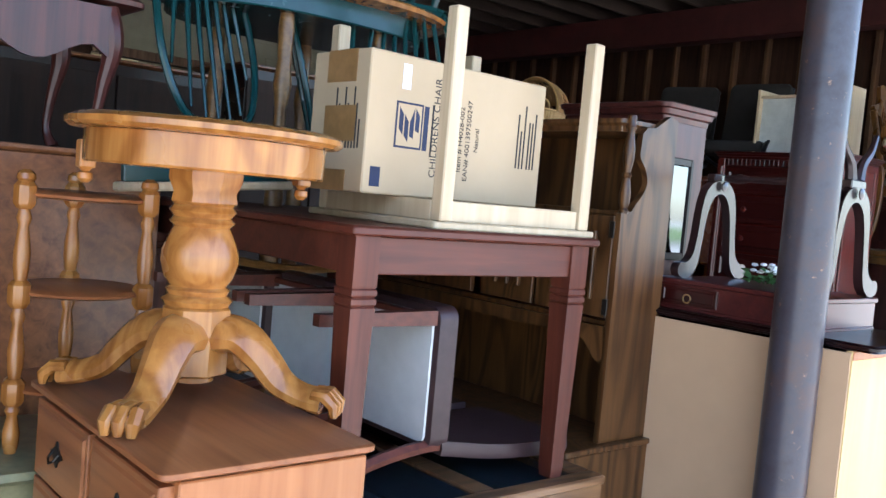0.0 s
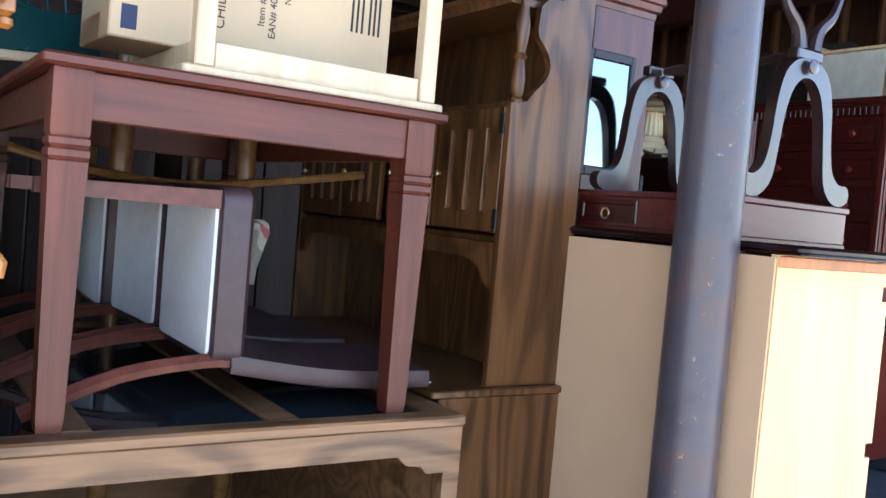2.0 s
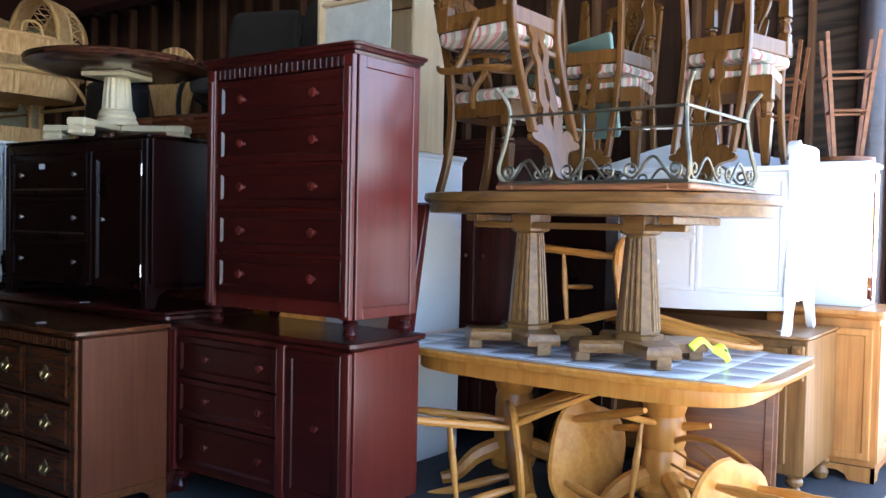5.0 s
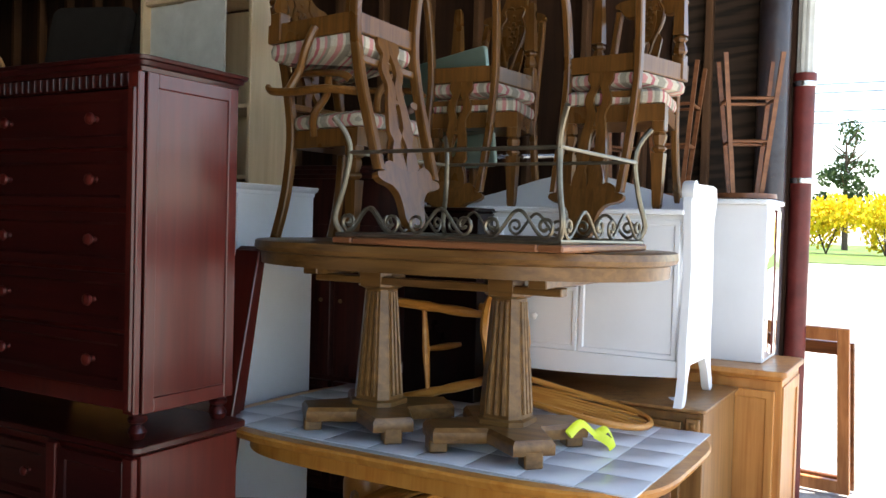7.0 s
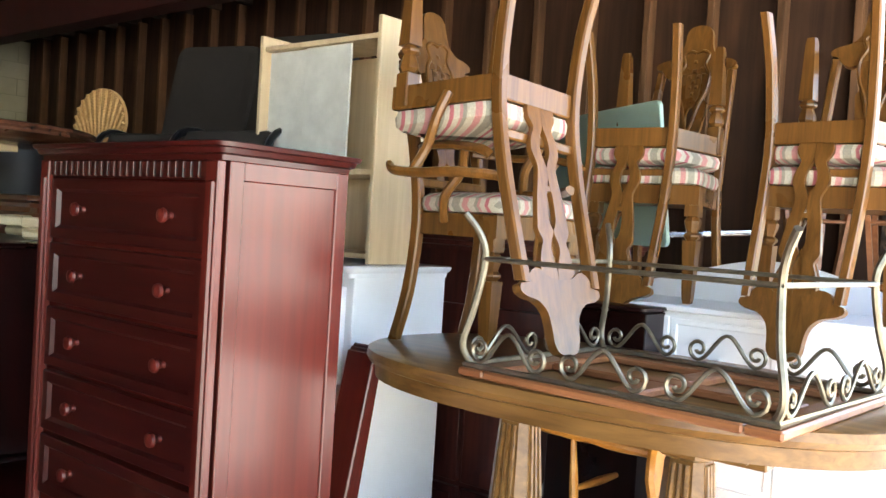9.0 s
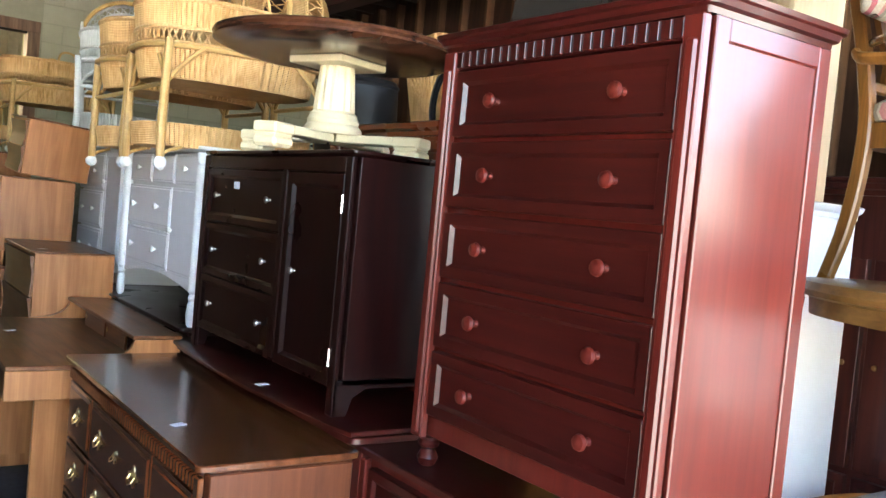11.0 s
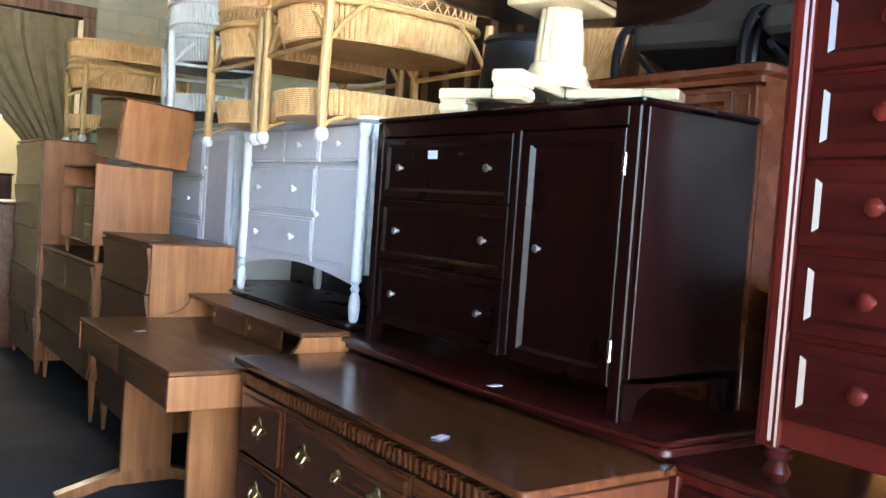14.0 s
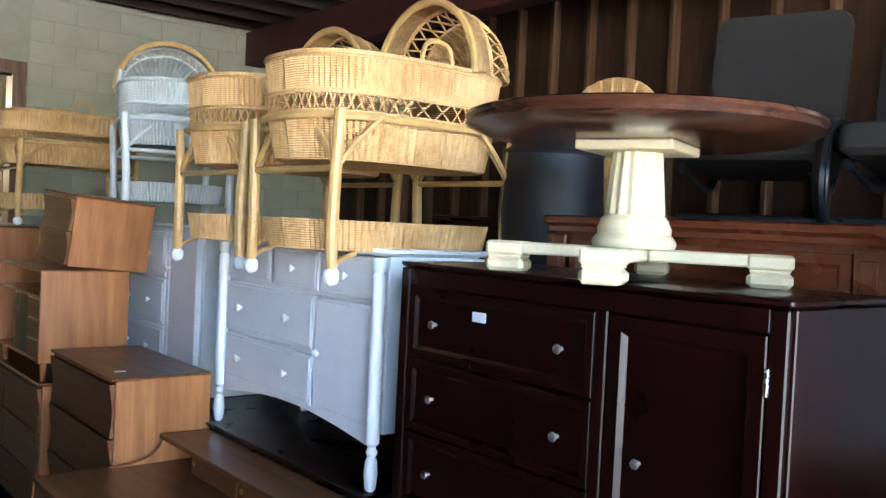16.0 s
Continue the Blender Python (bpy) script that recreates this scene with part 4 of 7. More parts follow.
for (x0, x1, y0, y1) in ((0.075, TW - 0.065, 0.025, 0.045), (0.075, TW - 0.065, TD - 0.045, TD - 0.025), (0.03, 0.05, 0.06, TD - 0.06), (TW - 0.05, TW - 0.03, 0.06, TD - 0.06)):
    part("apron", box(bmnew(), x0, x1, y0, y1, 0.02, 0.078, 0.003), RAW, t)
for xx in (0.05, TW - 0.042):
    for yy in (0.035, TD - 0.04):
        part("leg", box(bmnew(), xx - 0.022, xx + 0.022, yy - 0.022, yy + 0.022, 0.02, 0.6, 0.004), RAW, t)

# cardboard box with print
def letters(text, size, mat, parent, m, name="print"):
    cu = bpy.data.curves.new(name, "FONT")
    cu.body, cu.size, cu.extrude = text, size, 0.0004
    tmp = bpy.data.objects.new(name, cu)
    scene.collection.objects.link(tmp)
    dg = bpy.context.evaluated_depsgraph_get()
    me = bpy.data.meshes.new_from_object(tmp.evaluated_get(dg))
    bpy.data.objects.remove(tmp)
    me.transform(m)
    me.materials.clear()
    me.materials.append(mat)
    ob = new(name, me)
    ob.parent = parent
    return ob


BW, BD, BH = 0.72, 0.27, 0.395
bx = thing("cardboard_box", "brown cardboard carton printed for two children's chairs", "box", pose(1.485, 2.05, 1.603, 0, 0, 2.0))
part("carton", box(bmnew(), 0, BW, 0, BD, 0, BH, 0.004), CARD, bx)
part("tape_strip", box(bmnew(), -0.0015, 0.045, 0.06, 0.2, BH - 0.09, BH + 0.0012, 0.0005), TAPE, bx, "torn brown packing tape")
part("tape_strip", box(bmnew(), -0.0015, 0.0, 0.05, 0.2, 0.14, 0.24, 0.0003), TAPE, bx, "torn brown packing tape")
part("tape_strip", box(bmnew(), -0.0015, 0.0, 0.08, 0.25, 0.0, 0.06, 0.0003), TAPE, bx, "torn brown packing tape")
FRONT = pose(0, -0.001, 0, 90, 0, 0)


def on_box(text, size, x, z):
    letters(text, size, INK, bx, FRONT @ pose(x, z, 0, 0, 0, 90))


on_box("CHILDRENS CHAIR", 0.034, 0.262, 0.06)
on_box("(Set of 2)", 0.028, 0.297, 0.14)
on_box("Item # H4028-002", 0.026, 0.362, 0.085)
on_box("EAN# 4001397500247", 0.026, 0.392, 0.06)
on_box("Natural", 0.024, 0.428, 0.15)
for i, (x, z, l) in enumerate(((0.6, 0.12, 0.17), (0.615, 0.12, 0.12), (0.63, 0.12, 0.2), (0.652, 0.12, 0.15), (0.666, 0.12, 0.15), (0.68, 0.12, 0.18), (0.235, 0.12, 0.15))):
    part("print_line", box(bmnew(), x, x + 0.006, -0.0012, 0.0005, z, z + l, 0.0002), INK, bx)
for i in range(9):
    part("print_line", box(bmnew(), -0.0012, 0.0005, 0.03 + 0.014 * i, 0.036 + 0.014 * i, 0.12, 0.2 + 0.09 * ((i * 7) % 3) / 2, 0.0002), INK, bx)
part("emblem_field", box(bmnew(), 0.1, 0.2, -0.0012, 0.0005, 0.135, 0.265, 0.0002), NAVY, bx, "navy square emblem")
part("emblem_ground", box(bmnew(), 0.106, 0.194, -0.0018, 0.0004, 0.141, 0.259, 0.0002), CARD, bx)
for k in range(4):
    poly = [(0.112 + k * 0.02, 0.25 - 0.02 * (k % 3)), (0.127 + k * 0.02, 0.25 - 0.02 * ((k + 1) % 3)), (0.127 + k * 0.02, 0.15 + abs(k - 1.2) * 0.018), (0.112 + k * 0.02, 0.162 + abs(k - 1.5) * 0.018)]
    part("emblem_bar", prism(bmnew(), poly, 0.0018, 0.0026, FRONT @ pose(0, 0, -0.001)), NAVY, bx)
part("emblem_bar", box(bmnew(), 0.205, 0.222, -0.0012, 0.0005, 0.135, 0.262, 0.0002), NAVY, bx)
part("sticker", box(bmnew(), 0.115, 0.145, -0.0015, 0.0005, 0.3, 0.37, 0.0002), PAPER, bx, "white paper sticker")
part("emblem_field", box(bmnew(), 0.025, 0.06, -0.0012, 0.0005, 0.02, 0.075, 0.0002), NAVY, bx)

# leather chairs lying on their backs on the console
def leather_chair(m):
    """Built standing, seat front towards -y."""
    t = thing("dining_chair", "dark brown leather dining chair lying on its back", "chair", m, "leather chairs on the console")
    part("seat", moulded(bmnew(), rrect(-0.22, 0.22, -0.22, 0.2, 0.035), [(-0.012, 0.4), (0.0, 0.405), (0.006, 0.44), (0.004, 0.47), (-0.015, 0.485), (-0.06, 0.492)]), LEATHER, t)
    part("underside", moulded(bmnew(), rrect(-0.2, 0.2, -0.2, 0.18, 0.02), [(0, 0.392), (0, 0.401)]), LINING, t, "pale stapled lining cloth")
    for sx in (-1, 1):
        part("front_leg", rings(bmnew(), [[Vector((sx * 0.19 + a * r, -0.19 + c * r, z)) for a, c in ((-1, -1), (1, -1), (1, 1), (-1, 1))] for r, z in ((0.016, 0.0), (0.022, 0.4))]), TABLE_RED, t)
        pts = curve([(sx * 0.2, 0.3, 0.0), (sx * 0.2, 0.22, 0.2), (sx * 0.2, 0.19, 0.42), (sx * 0.2, 0.21, 0.5)], 4)
        part("back_leg", tube(bmnew(), pts, 0.02, 6, False, 0.8), TABLE_RED, t)
    loops = []
    for i in range(10):
        z = 0.45 + 0.56 * i / 9
        y = 0.2 + 0.03 * math.sin(i / 9 * 3.1) + 0.05 * (i / 9) ** 2
        loops.append([Vector((x, y + d, z)) for x, d in ((-0.22, -0.025), (-0.1, -0.035), (0.1, -0.035), (0.22, -0.025), (0.225, 0.0), (0.22, 0.02), (-0.22, 0.02), (-0.225, 0.0))])
    part("backrest", rings(bmnew(), loops), LEATHER, t)
    part("rail", box(bmnew(), -0.2, 0.2, -0.2, -0.18, 0.37, 0.4, 0.003), TABLE_RED, t)
    return t


def on_back(x, y, z, turn=0.0):
    """Lying on its back: the chair's up points east, its back points down."""
    return pose(x, y, z, 0, 0, turn) @ Matrix(((0, 0, 1, 0), (-1, 0, 0, 0), (0, -1, 0, 0), (0, 0, 0, 1)))


chair_a = leather_chair(on_back(1.35, 2.2, 1.07))
copy_thing(chair_a, on_back(1.34, 2.66, 1.07, 3))
copy_thing(chair_a, on_back(1.3, 3.12, 1.07, -2))

# green table and green spindle-back chairs
t = thing("dining_table", "green painted table with a light oak top", "table", pose(1.95, 3.25, 0.0))
part("tabletop", moulded(bmnew(), oval(0.62, 0.45, 48, 2.6), [(-0.02, 2.31), (0.006, 2.315), (0.012, 2.33), (0.0, 2.34)]), OAK, t, "light oak top")
part("apron", moulded(bmnew(), oval(0.52, 0.36, 48, 2.6), [(0, 2.23), (0.004, 2.235), (0.0, 2.31)]), GREEN, t)
for xx in (-0.21, 0.21):
    for yy in (-0.28, 0.28):
        spindle(0.0, 2.24, 0.036, PECAN_GREY, t, "leg", xx, yy)
t = thing("chair_rail", "curved pale wooden chair rail lying on the stacked chairs", "chair rail", pose(0, 0, 0))
part("rail", tube(bmnew(), curve([(1.4, 2.9, 1.36), (1.58, 2.91, 1.322), (1.76, 2.92, 1.3), (1.9, 2.92, 1.294), (2.065, 2.92, 1.304), (2.19, 2.92, 1.322), (2.33, 2.92, 1.344), (2.6, 2.92, 1.39)], 4), 0.017, 8, False, 0.8), PECAN_GREY, t)
t = thing("cloth", "red and white striped cloth draped over a table leg", "cloth", pose(2.2, 2.945, 0.0, 0, 0, 35))
folds = [(-0.05, 0.035, 0.045, 0.97), (-0.045, 0.04, 0.05, 1.03), (-0.02, 0.045, 0.055, 1.1), (0.0, 0.05, 0.06, 1.15), (0.005, 0.045, 0.052, 1.18), (0.005, 0.025, 0.03, 1.195)]
part("folded_cloth", rings(bmnew(), [[Vector((x + ra * math.cos(k * math.pi / 12) * (1 + 0.13 * math.cos(k * 1.31)), rb * math.sin(k * math.pi / 12) * (1 + 0.13 * math.sin(k * 1.83)), z)) for k in range(24)] for x, ra, rb, z in folds]), STRIPES, t)


def spindle_chair(m, mat, seat_mat, label, group="", name="spindle_chair"):
    """A hoop-back chair, built standing, facing -y."""
    t = thing(name, label, "chair", m, group)
    seat = [(math.copysign(abs(math.sin(a)) ** 0.7, math.sin(a)) * 0.215 * (0.93 if math.cos(a) > 0 else 1.03), math.copysign(abs(math.cos(a)) ** 0.7, math.cos(a)) * 0.21) for a in [2 * math.pi * (1 - i / 36) for i in range(36)]]
    part("seat", moulded(bmnew(), seat, [(-0.025, 0.425), (0.004, 0.432), (0.01, 0.445), (0.0, 0.458), (-0.05, 0.452)]), seat_mat, t)
    for sx in (-1, 1):
        for sy in (-1, 1):
            p0, p1 = Vector((sx * 0.13, sy * 0.12, 0.43)), Vector((sx * 0.2, sy * 0.2, 0.0))
            pts = [p0.lerp(p1, k / 9) for k in range(10)]
            part("leg", tube(bmnew(), pts, [0.012, 0.015, 0.019, 0.02, 0.016, 0.02, 0.018, 0.019, 0.016, 0.011], 10), mat, t)
        part("stretcher", tube(bmnew(), [(sx * 0.173, -0.168, 0.18), (sx * 0.173, -0.08, 0.18), (sx * 0.173, 0.0, 0.18), (sx * 0.173, 0.08, 0.18), (sx * 0.173, 0.168, 0.18)], [0.008, 0.012, 0.015, 0.012, 0.008], 8), mat, t)
    part("stretcher", tube(bmnew(), [(-0.17, 0, 0.18), (-0.08, 0, 0.18), (0, 0, 0.18), (0.08, 0, 0.18), (0.17, 0, 0.18)], [0.008, 0.012, 0.015, 0.012, 0.008], 8), mat, t)
    hoop = curve([(-0.17, 0.14, 0.45), (-0.2, 0.19, 0.6), (-0.2, 0.24, 0.78), (-0.14, 0.28, 0.93), (0, 0.295, 0.98), (0.14, 0.28, 0.93), (0.2, 0.24, 0.78), (0.2, 0.19, 0.6), (0.17, 0.14, 0.45)], 5)
    part("hoop", tube(bmnew(), hoop, 0.0125, 8), mat, t)
    for i in range(7):
        f = (i - 3) / 3
        top = 0.98 - 0.13 * f * f - 0.06 * abs(f) ** 5
        yb, yt = 0.165, 0.13 + 0.165 * (top - 0.45) / 0.53
        pts = [Vector((0.11 * f, yb, 0.45)).lerp(Vector((0.165 * f, yt, top)), k / 5) for k in range(6)]
        part("spindle", tube(bmnew(), pts, [0.007, 0.009, 0.009, 0.007, 0.006, 0.005], 6), mat, t)
    return t


FLIP = pose(0, 0, 0, 180, 0, 0)
g1 = spindle_chair(pose(1.38, 3.24, 2.846, 0, 0, 20) @ FLIP @ Matrix.Scale(1.1, 4), GREEN, GREEN, "green painted hoop-back chair turned upside down", "upside-down green chairs")
copy_thing(g1, pose(1.8, 3.42, 2.846, 0, 0, 60) @ FLIP)
copy_thing(g1, pose(2.3, 3.12, 2.846, 0, 0, -15) @ FLIP)
t = thing("table_leaf", "green board with a pale wooden edge lying on the table", "board", pose(1.0, 2.48, 1.56, 0, -4, 12))
part("board", box(bmnew(), 0, 0.6, 0, 0.02, 0.015, 0.13, 0.003), GREEN, t)
part("edge", box(bmnew(), -0.02, 0.62, -0.006, 0.03, -0.012, 0.0145, 0.006), RAW, t, "pale wooden edge")

# oak hutch, open front towards the yard's west
t = thing("hutch", "dark oak hutch with panelled doors and a turned spindle", "hutch", pose(2.39, 2.0, 0.0))
HW = 1.5
b = bmnew()
box(b, 0.03, 0.49, 0.01, HW - 0.01, 0.0, 0.757, 0.004)
part("base", b, OAK_DK, t)
part("counter", moulded(bmnew(), rrect(0.0, 0.5, 0.0, HW, 0.01), [(-0.006, 0.757), (0.0, 0.76), (0.0, 0.774), (-0.004, 0.778)]), OAK_DK, t)
side = [(0.205, 0.78), (0.49, 0.78), (0.49, 1.97), (0.44, 1.98), (0.4, 1.955), (0.36, 1.93), (0.31, 1.925), (0.285, 1.9), (0.28, 1.83)] + \
       [(0.262 + 0.075 * math.sin(radians(180 * i / 10)), 1.83 - 0.2 * i / 10) for i in range(1, 10)] + [(0.262, 1.62), (0.205, 1.61)]
for yy in (0.055, HW - 0.03):
    part("side_panel", prism(bmnew(), side, 0.0, 0.025, pose(0, yy, 0) @ FACING), OAK_DK, t)
    spindle(1.61, 1.96, 0.021, OAK_DK, t, "spindle", 0.232, yy - 0.012)
part("back_panel", box(bmnew(), 0.44, 0.456, 0.06, HW - 0.06, 0.78, 1.93, 0.002), OAK_DK, t)
part("cornice", moulded(bmnew(), rrect(0.2, 0.48, 0.06, HW - 0.06, 0.006), [(0, 1.9), (0.0, 1.92), (0.012, 1.93), (0.012, 1.945)]), OAK_DK, t)
for z in (1.2, 1.6):
    part("shelf", box(bmnew(), 0.23, 0.439, 0.06, HW - 0.06, z, z + 0.02, 0.003), OAK_DK, t)
for y0, y1, hg in ((0.06, 0.41, 0.062), (0.43, 0.72, None), (0.78, 1.07, None), (1.09, 1.44, None)):
    d = part("door", panel(bmnew(), y0, y1, 1.23, 1.6, 0.207, 0.02, 0.05, 0.02, 0.008), OAK_DK, t)
    knob(d, 0.207, y1 - 0.03, 1.4, 0.012, BRASS)
    for k in range(3):
        yy = y0 + 0.08 + k * (y1 - y0 - 0.16) / 2
        part("bead", box(bmnew(), 0.2, 0.218, yy - 0.008, yy + 0.008, 1.29, 1.54, 0.003), OAK_DK, d)
    if hg:
        for zz in (1.27, 1.55):
            part("hinge", box(bmnew(), 0.2, 0.206, hg - 0.012, hg + 0.012, zz - 0.03, zz + 0.03, 0.002), DARKBRASS, d)
ap = [(0.06, 1.2), (0.06, 1.06), (0.1, 1.08), (0.15, 1.14), (0.3, 1.15), (HW - 0.3, 1.15), (HW - 0.15, 1.14), (HW - 0.1, 1.08), (HW - 0.06, 1.06), (HW - 0.06, 1.2)]
part("apron", prism(bmnew(), ap, 0.21, 0.228, UPRIGHT), OAK_DK, t)
price_tag(2.585, 2.5, 1.66, 0, True, 0.04, 0.03)
price_tag(2.43, 2.12, 0.779, 20)

# dresser turned with its hardboard back out, and its mirror stand
t = thing("dresser", "dresser turned round, tan hardboard back and sunlit maple side", "dresser", pose(2.86, 1.29, 0.0))
DW, DD, DH = 1.45, 0.5, 1.245
part("back_board", box(bmnew(), 0.0, 0.006, 0.004, DW, 0.02, DH - 0.006, 0.001), TAN, t, "tan hardboard back")
poly = [(0.0065, 0.0), (DD - 0.03, 0.0), (DD - 0.03, 0.33), (DD - 0.05, 0.33), (DD - 0.05, 0.37), (DD - 0.02, 0.37), (DD - 0.02, 0.72), (DD - 0.045, 0.72), (DD - 0.045, 0.76), (DD - 0.015, 0.76), (DD - 0.015, 1.14), (DD - 0.04, 1.14), (DD - 0.04, 1.18), (DD, 1.18), (DD, DH), (0.0065, DH)]
for yy in (0.0, DW - 0.02):
    part("side_panel", prism(bmnew(), poly, -0.02, 0.0, pose(0, yy, 0) @ FACING), YELLOW_M, t, "light maple side panel")
part("top_rail", box(bmnew(), 0.0066, DD + 0.004, -0.003, 0.024, DH - 0.03, DH - 0.001, 0.003), MAPLE_V, t)
part("front", box(bmnew(), DD - 0.07, DD - 0.05, 0.022, DW - 0.022, 0.05, DH - 0.01, 0.003), ESPRESSO, t)
part("top", moulded(bmnew(), rrect(0.0, 0.57, -0.075, DW, 0.03), [(-0.02, DH), (-0.006, DH + 0.003), (-0.008, DH + 0.009), (0.0, DH + 0.011), (0.0, DH + 0.019), (-0.007, DH + 0.021), (-0.012, DH + 0.026)]), ESPRESSO, t, "dark moulded top")
t = thing("mirror_stand", "dark red wooden mirror stand with two lyre-shaped supports", "mirror stand", pose(2.93, 1.46, 1.2715))
b = moulded(bmnew(), rrect(0.0, 0.46, 0.0, 0.62, 0.006), [(0.004, 0.0), (0.004, 0.008), (0.0, 0.012), (0.0, 0.095), (0.008, 0.1), (0.008, 0.112), (0.002, 0.116)])
part("box", b, wood("red_stained_box_wood", (0.05, 0.008, 0.007), (0.1, 0.02, 0.016), 0.3, 0, 1.0, 1.0), t)
part("drawer", panel(bmnew(), 0.36, 0.6, 0.02, 0.088, -0.008, 0.012, 0.012, 0.004, 0.003), MAHOG, t)
part("ring_pull", tube(bmnew(), [(-0.016, 0.48 + 0.016 * math.cos(k * 0.524), 0.045 + 0.016 * math.sin(k * 0.524)) for k in range(12)], 0.003, 6, True), BRASS, t)


def lyre(y):
    outer = curve([(0.0, 0.385, 0), (0.052, 0.374, 0), (0.096, 0.335, 0), (0.119, 0.26, 0), (0.131, 0.16, 0), (0.15, 0.09, 0), (0.186, 0.06, 0), (0.222, 0.058, 0), (0.237, 0.034, 0), (0.226, 0.01, 0), (0.19, 0.0, 0), (0.148, 0.012, 0), (0.113, 0.055, 0), (0.097, 0.14, 0), (0.084, 0.225, 0), (0.062, 0.29, 0), (0.03, 0.324, 0), (0.0, 0.332, 0)], 3)
    right = [(v.x, v.y) for v in outer]
    arch = rings(bmnew(), [[pose(0.225, y, 0.117) @ Vector((x, d, z)) for x, z in right] for d in (-0.017, 0.017)])
    rings(arch, [[pose(0.225, y, 0.117) @ Vector((-x, d, z)) for x, z in right] for d in (-0.017, 0.017)])
    bmesh.ops.remove_doubles(arch, verts=arch.verts, dist=0.0003)
    part("lyre", arch, LYRE_W, t, "lyre-shaped wooden support")
    b = box(bmnew(), 0.17, 0.28, y - 0.018, y + 0.018, 0.495, 0.525, 0.004)
    lathe(b, [(0.012, 0.0), (0.02, 0.002), (0.02, 0.006), (0.008, 0.01)], 16, pose(0.225, y - 0.026, 0.478, 90, 0, 0))
    for s in (-1, 1) if y < 0.1 else ():
        tube(b, curve([(0.225 + s * 0.03, y, 0.525), (0.225 + s * 0.045, y, 0.58), (0.225 + s * 0.1, y, 0.63), (0.225 + s * 0.13, y, 0.69)], 4), [0.022, 0.021, 0.02, 0.019, 0.018, 0.017, 0.016, 0.015, 0.014, 0.013, 0.012, 0.011, 0.01], 8)
    part("horn", b, LYRE_W, t)


lyre(0.02)
lyre(0.55)
part("crossbar", tube(bmnew(), [(0.225, 0.05, 0.51), (0.225, 0.1, 0.51), (0.225, 0.14, 0.51), (0.225, 0.28, 0.51), (0.225, 0.42, 0.51), (0.225, 0.46, 0.51), (0.225, 0.52, 0.51)], [0.012, 0.02, 0.012, 0.015, 0.012, 0.02, 0.012], 10), LYRE_W, t)
cc = case("cabinet", "dark cherry cabinet with a glass side and stepped crown", "cabinet", 2.98, 2.17, 1.2715, 0.3, 0.5, 0.79, CHERRY, CHERRY, foot=0.0, crown=CROWN)
part("glass_pane", box(bmnew(), 0.03, 0.2, -0.004, 0.002, 0.2, 0.55, 0.001), DULLMIRROR, cc, "glass pane reflecting the yard")
b = bmnew()
for x0, x1, z0, z1 in ((0.01, 0.03, 0.17, 0.58), (0.2, 0.22, 0.17, 0.58), (0.03, 0.2, 0.17, 0.2), (0.03, 0.2, 0.55, 0.58)):
    box(b, x0, x1, -0.012, 0.004, z0, z1, 0.003)
part("pane_frame", b, ESPRESSO, cc)
t = thing("flower_arrangement", "small white silk flowers with green leaves", "plant", pose(3.18, 1.78, 1.388))
b = bmnew()
rnd = random.Random(4)
for i in range(40):
    a, r, h = rnd.uniform(0, 6.28), rnd.uniform(0, 0.07), rnd.uniform(0.01, 0.06)
    tube(b, [(r * math.cos(a), r * math.sin(a), h), ((r + 0.03) * math.cos(a), (r + 0.03) * math.sin(a), h + 0.006)], [0.012, 0.002], 5, False, 0.2)
part("foliage", b, plain("silk_leaf", (0.05, 0.12, 0.03), 0.6), t)
b = bmnew()
for i in range(14):
    a, r, h = rnd.uniform(0, 6.28), rnd.uniform(0, 0.07), rnd.uniform(0.04, 0.075)
    lathe(b, [(0.003, 0), (0.014, 0.004), (0.011, 0.012), (0.003, 0.014)], 7, pose(r * math.cos(a), r * math.sin(a), h))
part("blossom_cluster", b, PEARL, t)

# invented dark wardrobes, set further back to block the bright wall
DARKDOOR = wood("dull_dark_door_wood", (0.012, 0.006, 0.004), (0.03, 0.014, 0.008), 0.7, 2, 1.0, 0.0)
for x, w, h in ((-1.2, 1.1, 2.1), (0.0, 1.0, 2.3), (1.1, 1.15, 2.15), (2.35, 0.95, 2.25)):
    wr = case("wardrobe", "invented dark wardrobe that keeps the shed's depth dark", "wardrobe", x, 4.5, 0.0, w, 0.6, h, WALNUT, ESPRESSO, foot=0.06)
    for k in (0, 1):
        d = part("door", panel(bmnew(), 0.03 + k * (w - 0.05) / 2, w / 2 - 0.005 + k * (w / 2 - 0.025), 0.1, h - 0.08, 0.0, 0.02, 0.06, 0.015, 0.01), DARKDOOR, wr)
        d.matrix_local = Matrix(((0, 1, 0, 0), (1, 0, 0, -0.021), (0, 0, 1, 0), (0, 0, 0, 1)))
# ---- tables and stacked chairs by the east side ----
def frame_of(z, x, at, height=0.44):
    """A pose whose z and x axes point as given; at: where the point `height` up the z axis lies."""
    z = Vector(z).normalized()
    x = (Vector(x) - z * Vector(x).dot(z)).normalized()
    y = z.cross(x)
    m = Matrix((x, y, z)).transposed().to_4x4()
    m.translation = Vector(at) - z * height
    return m


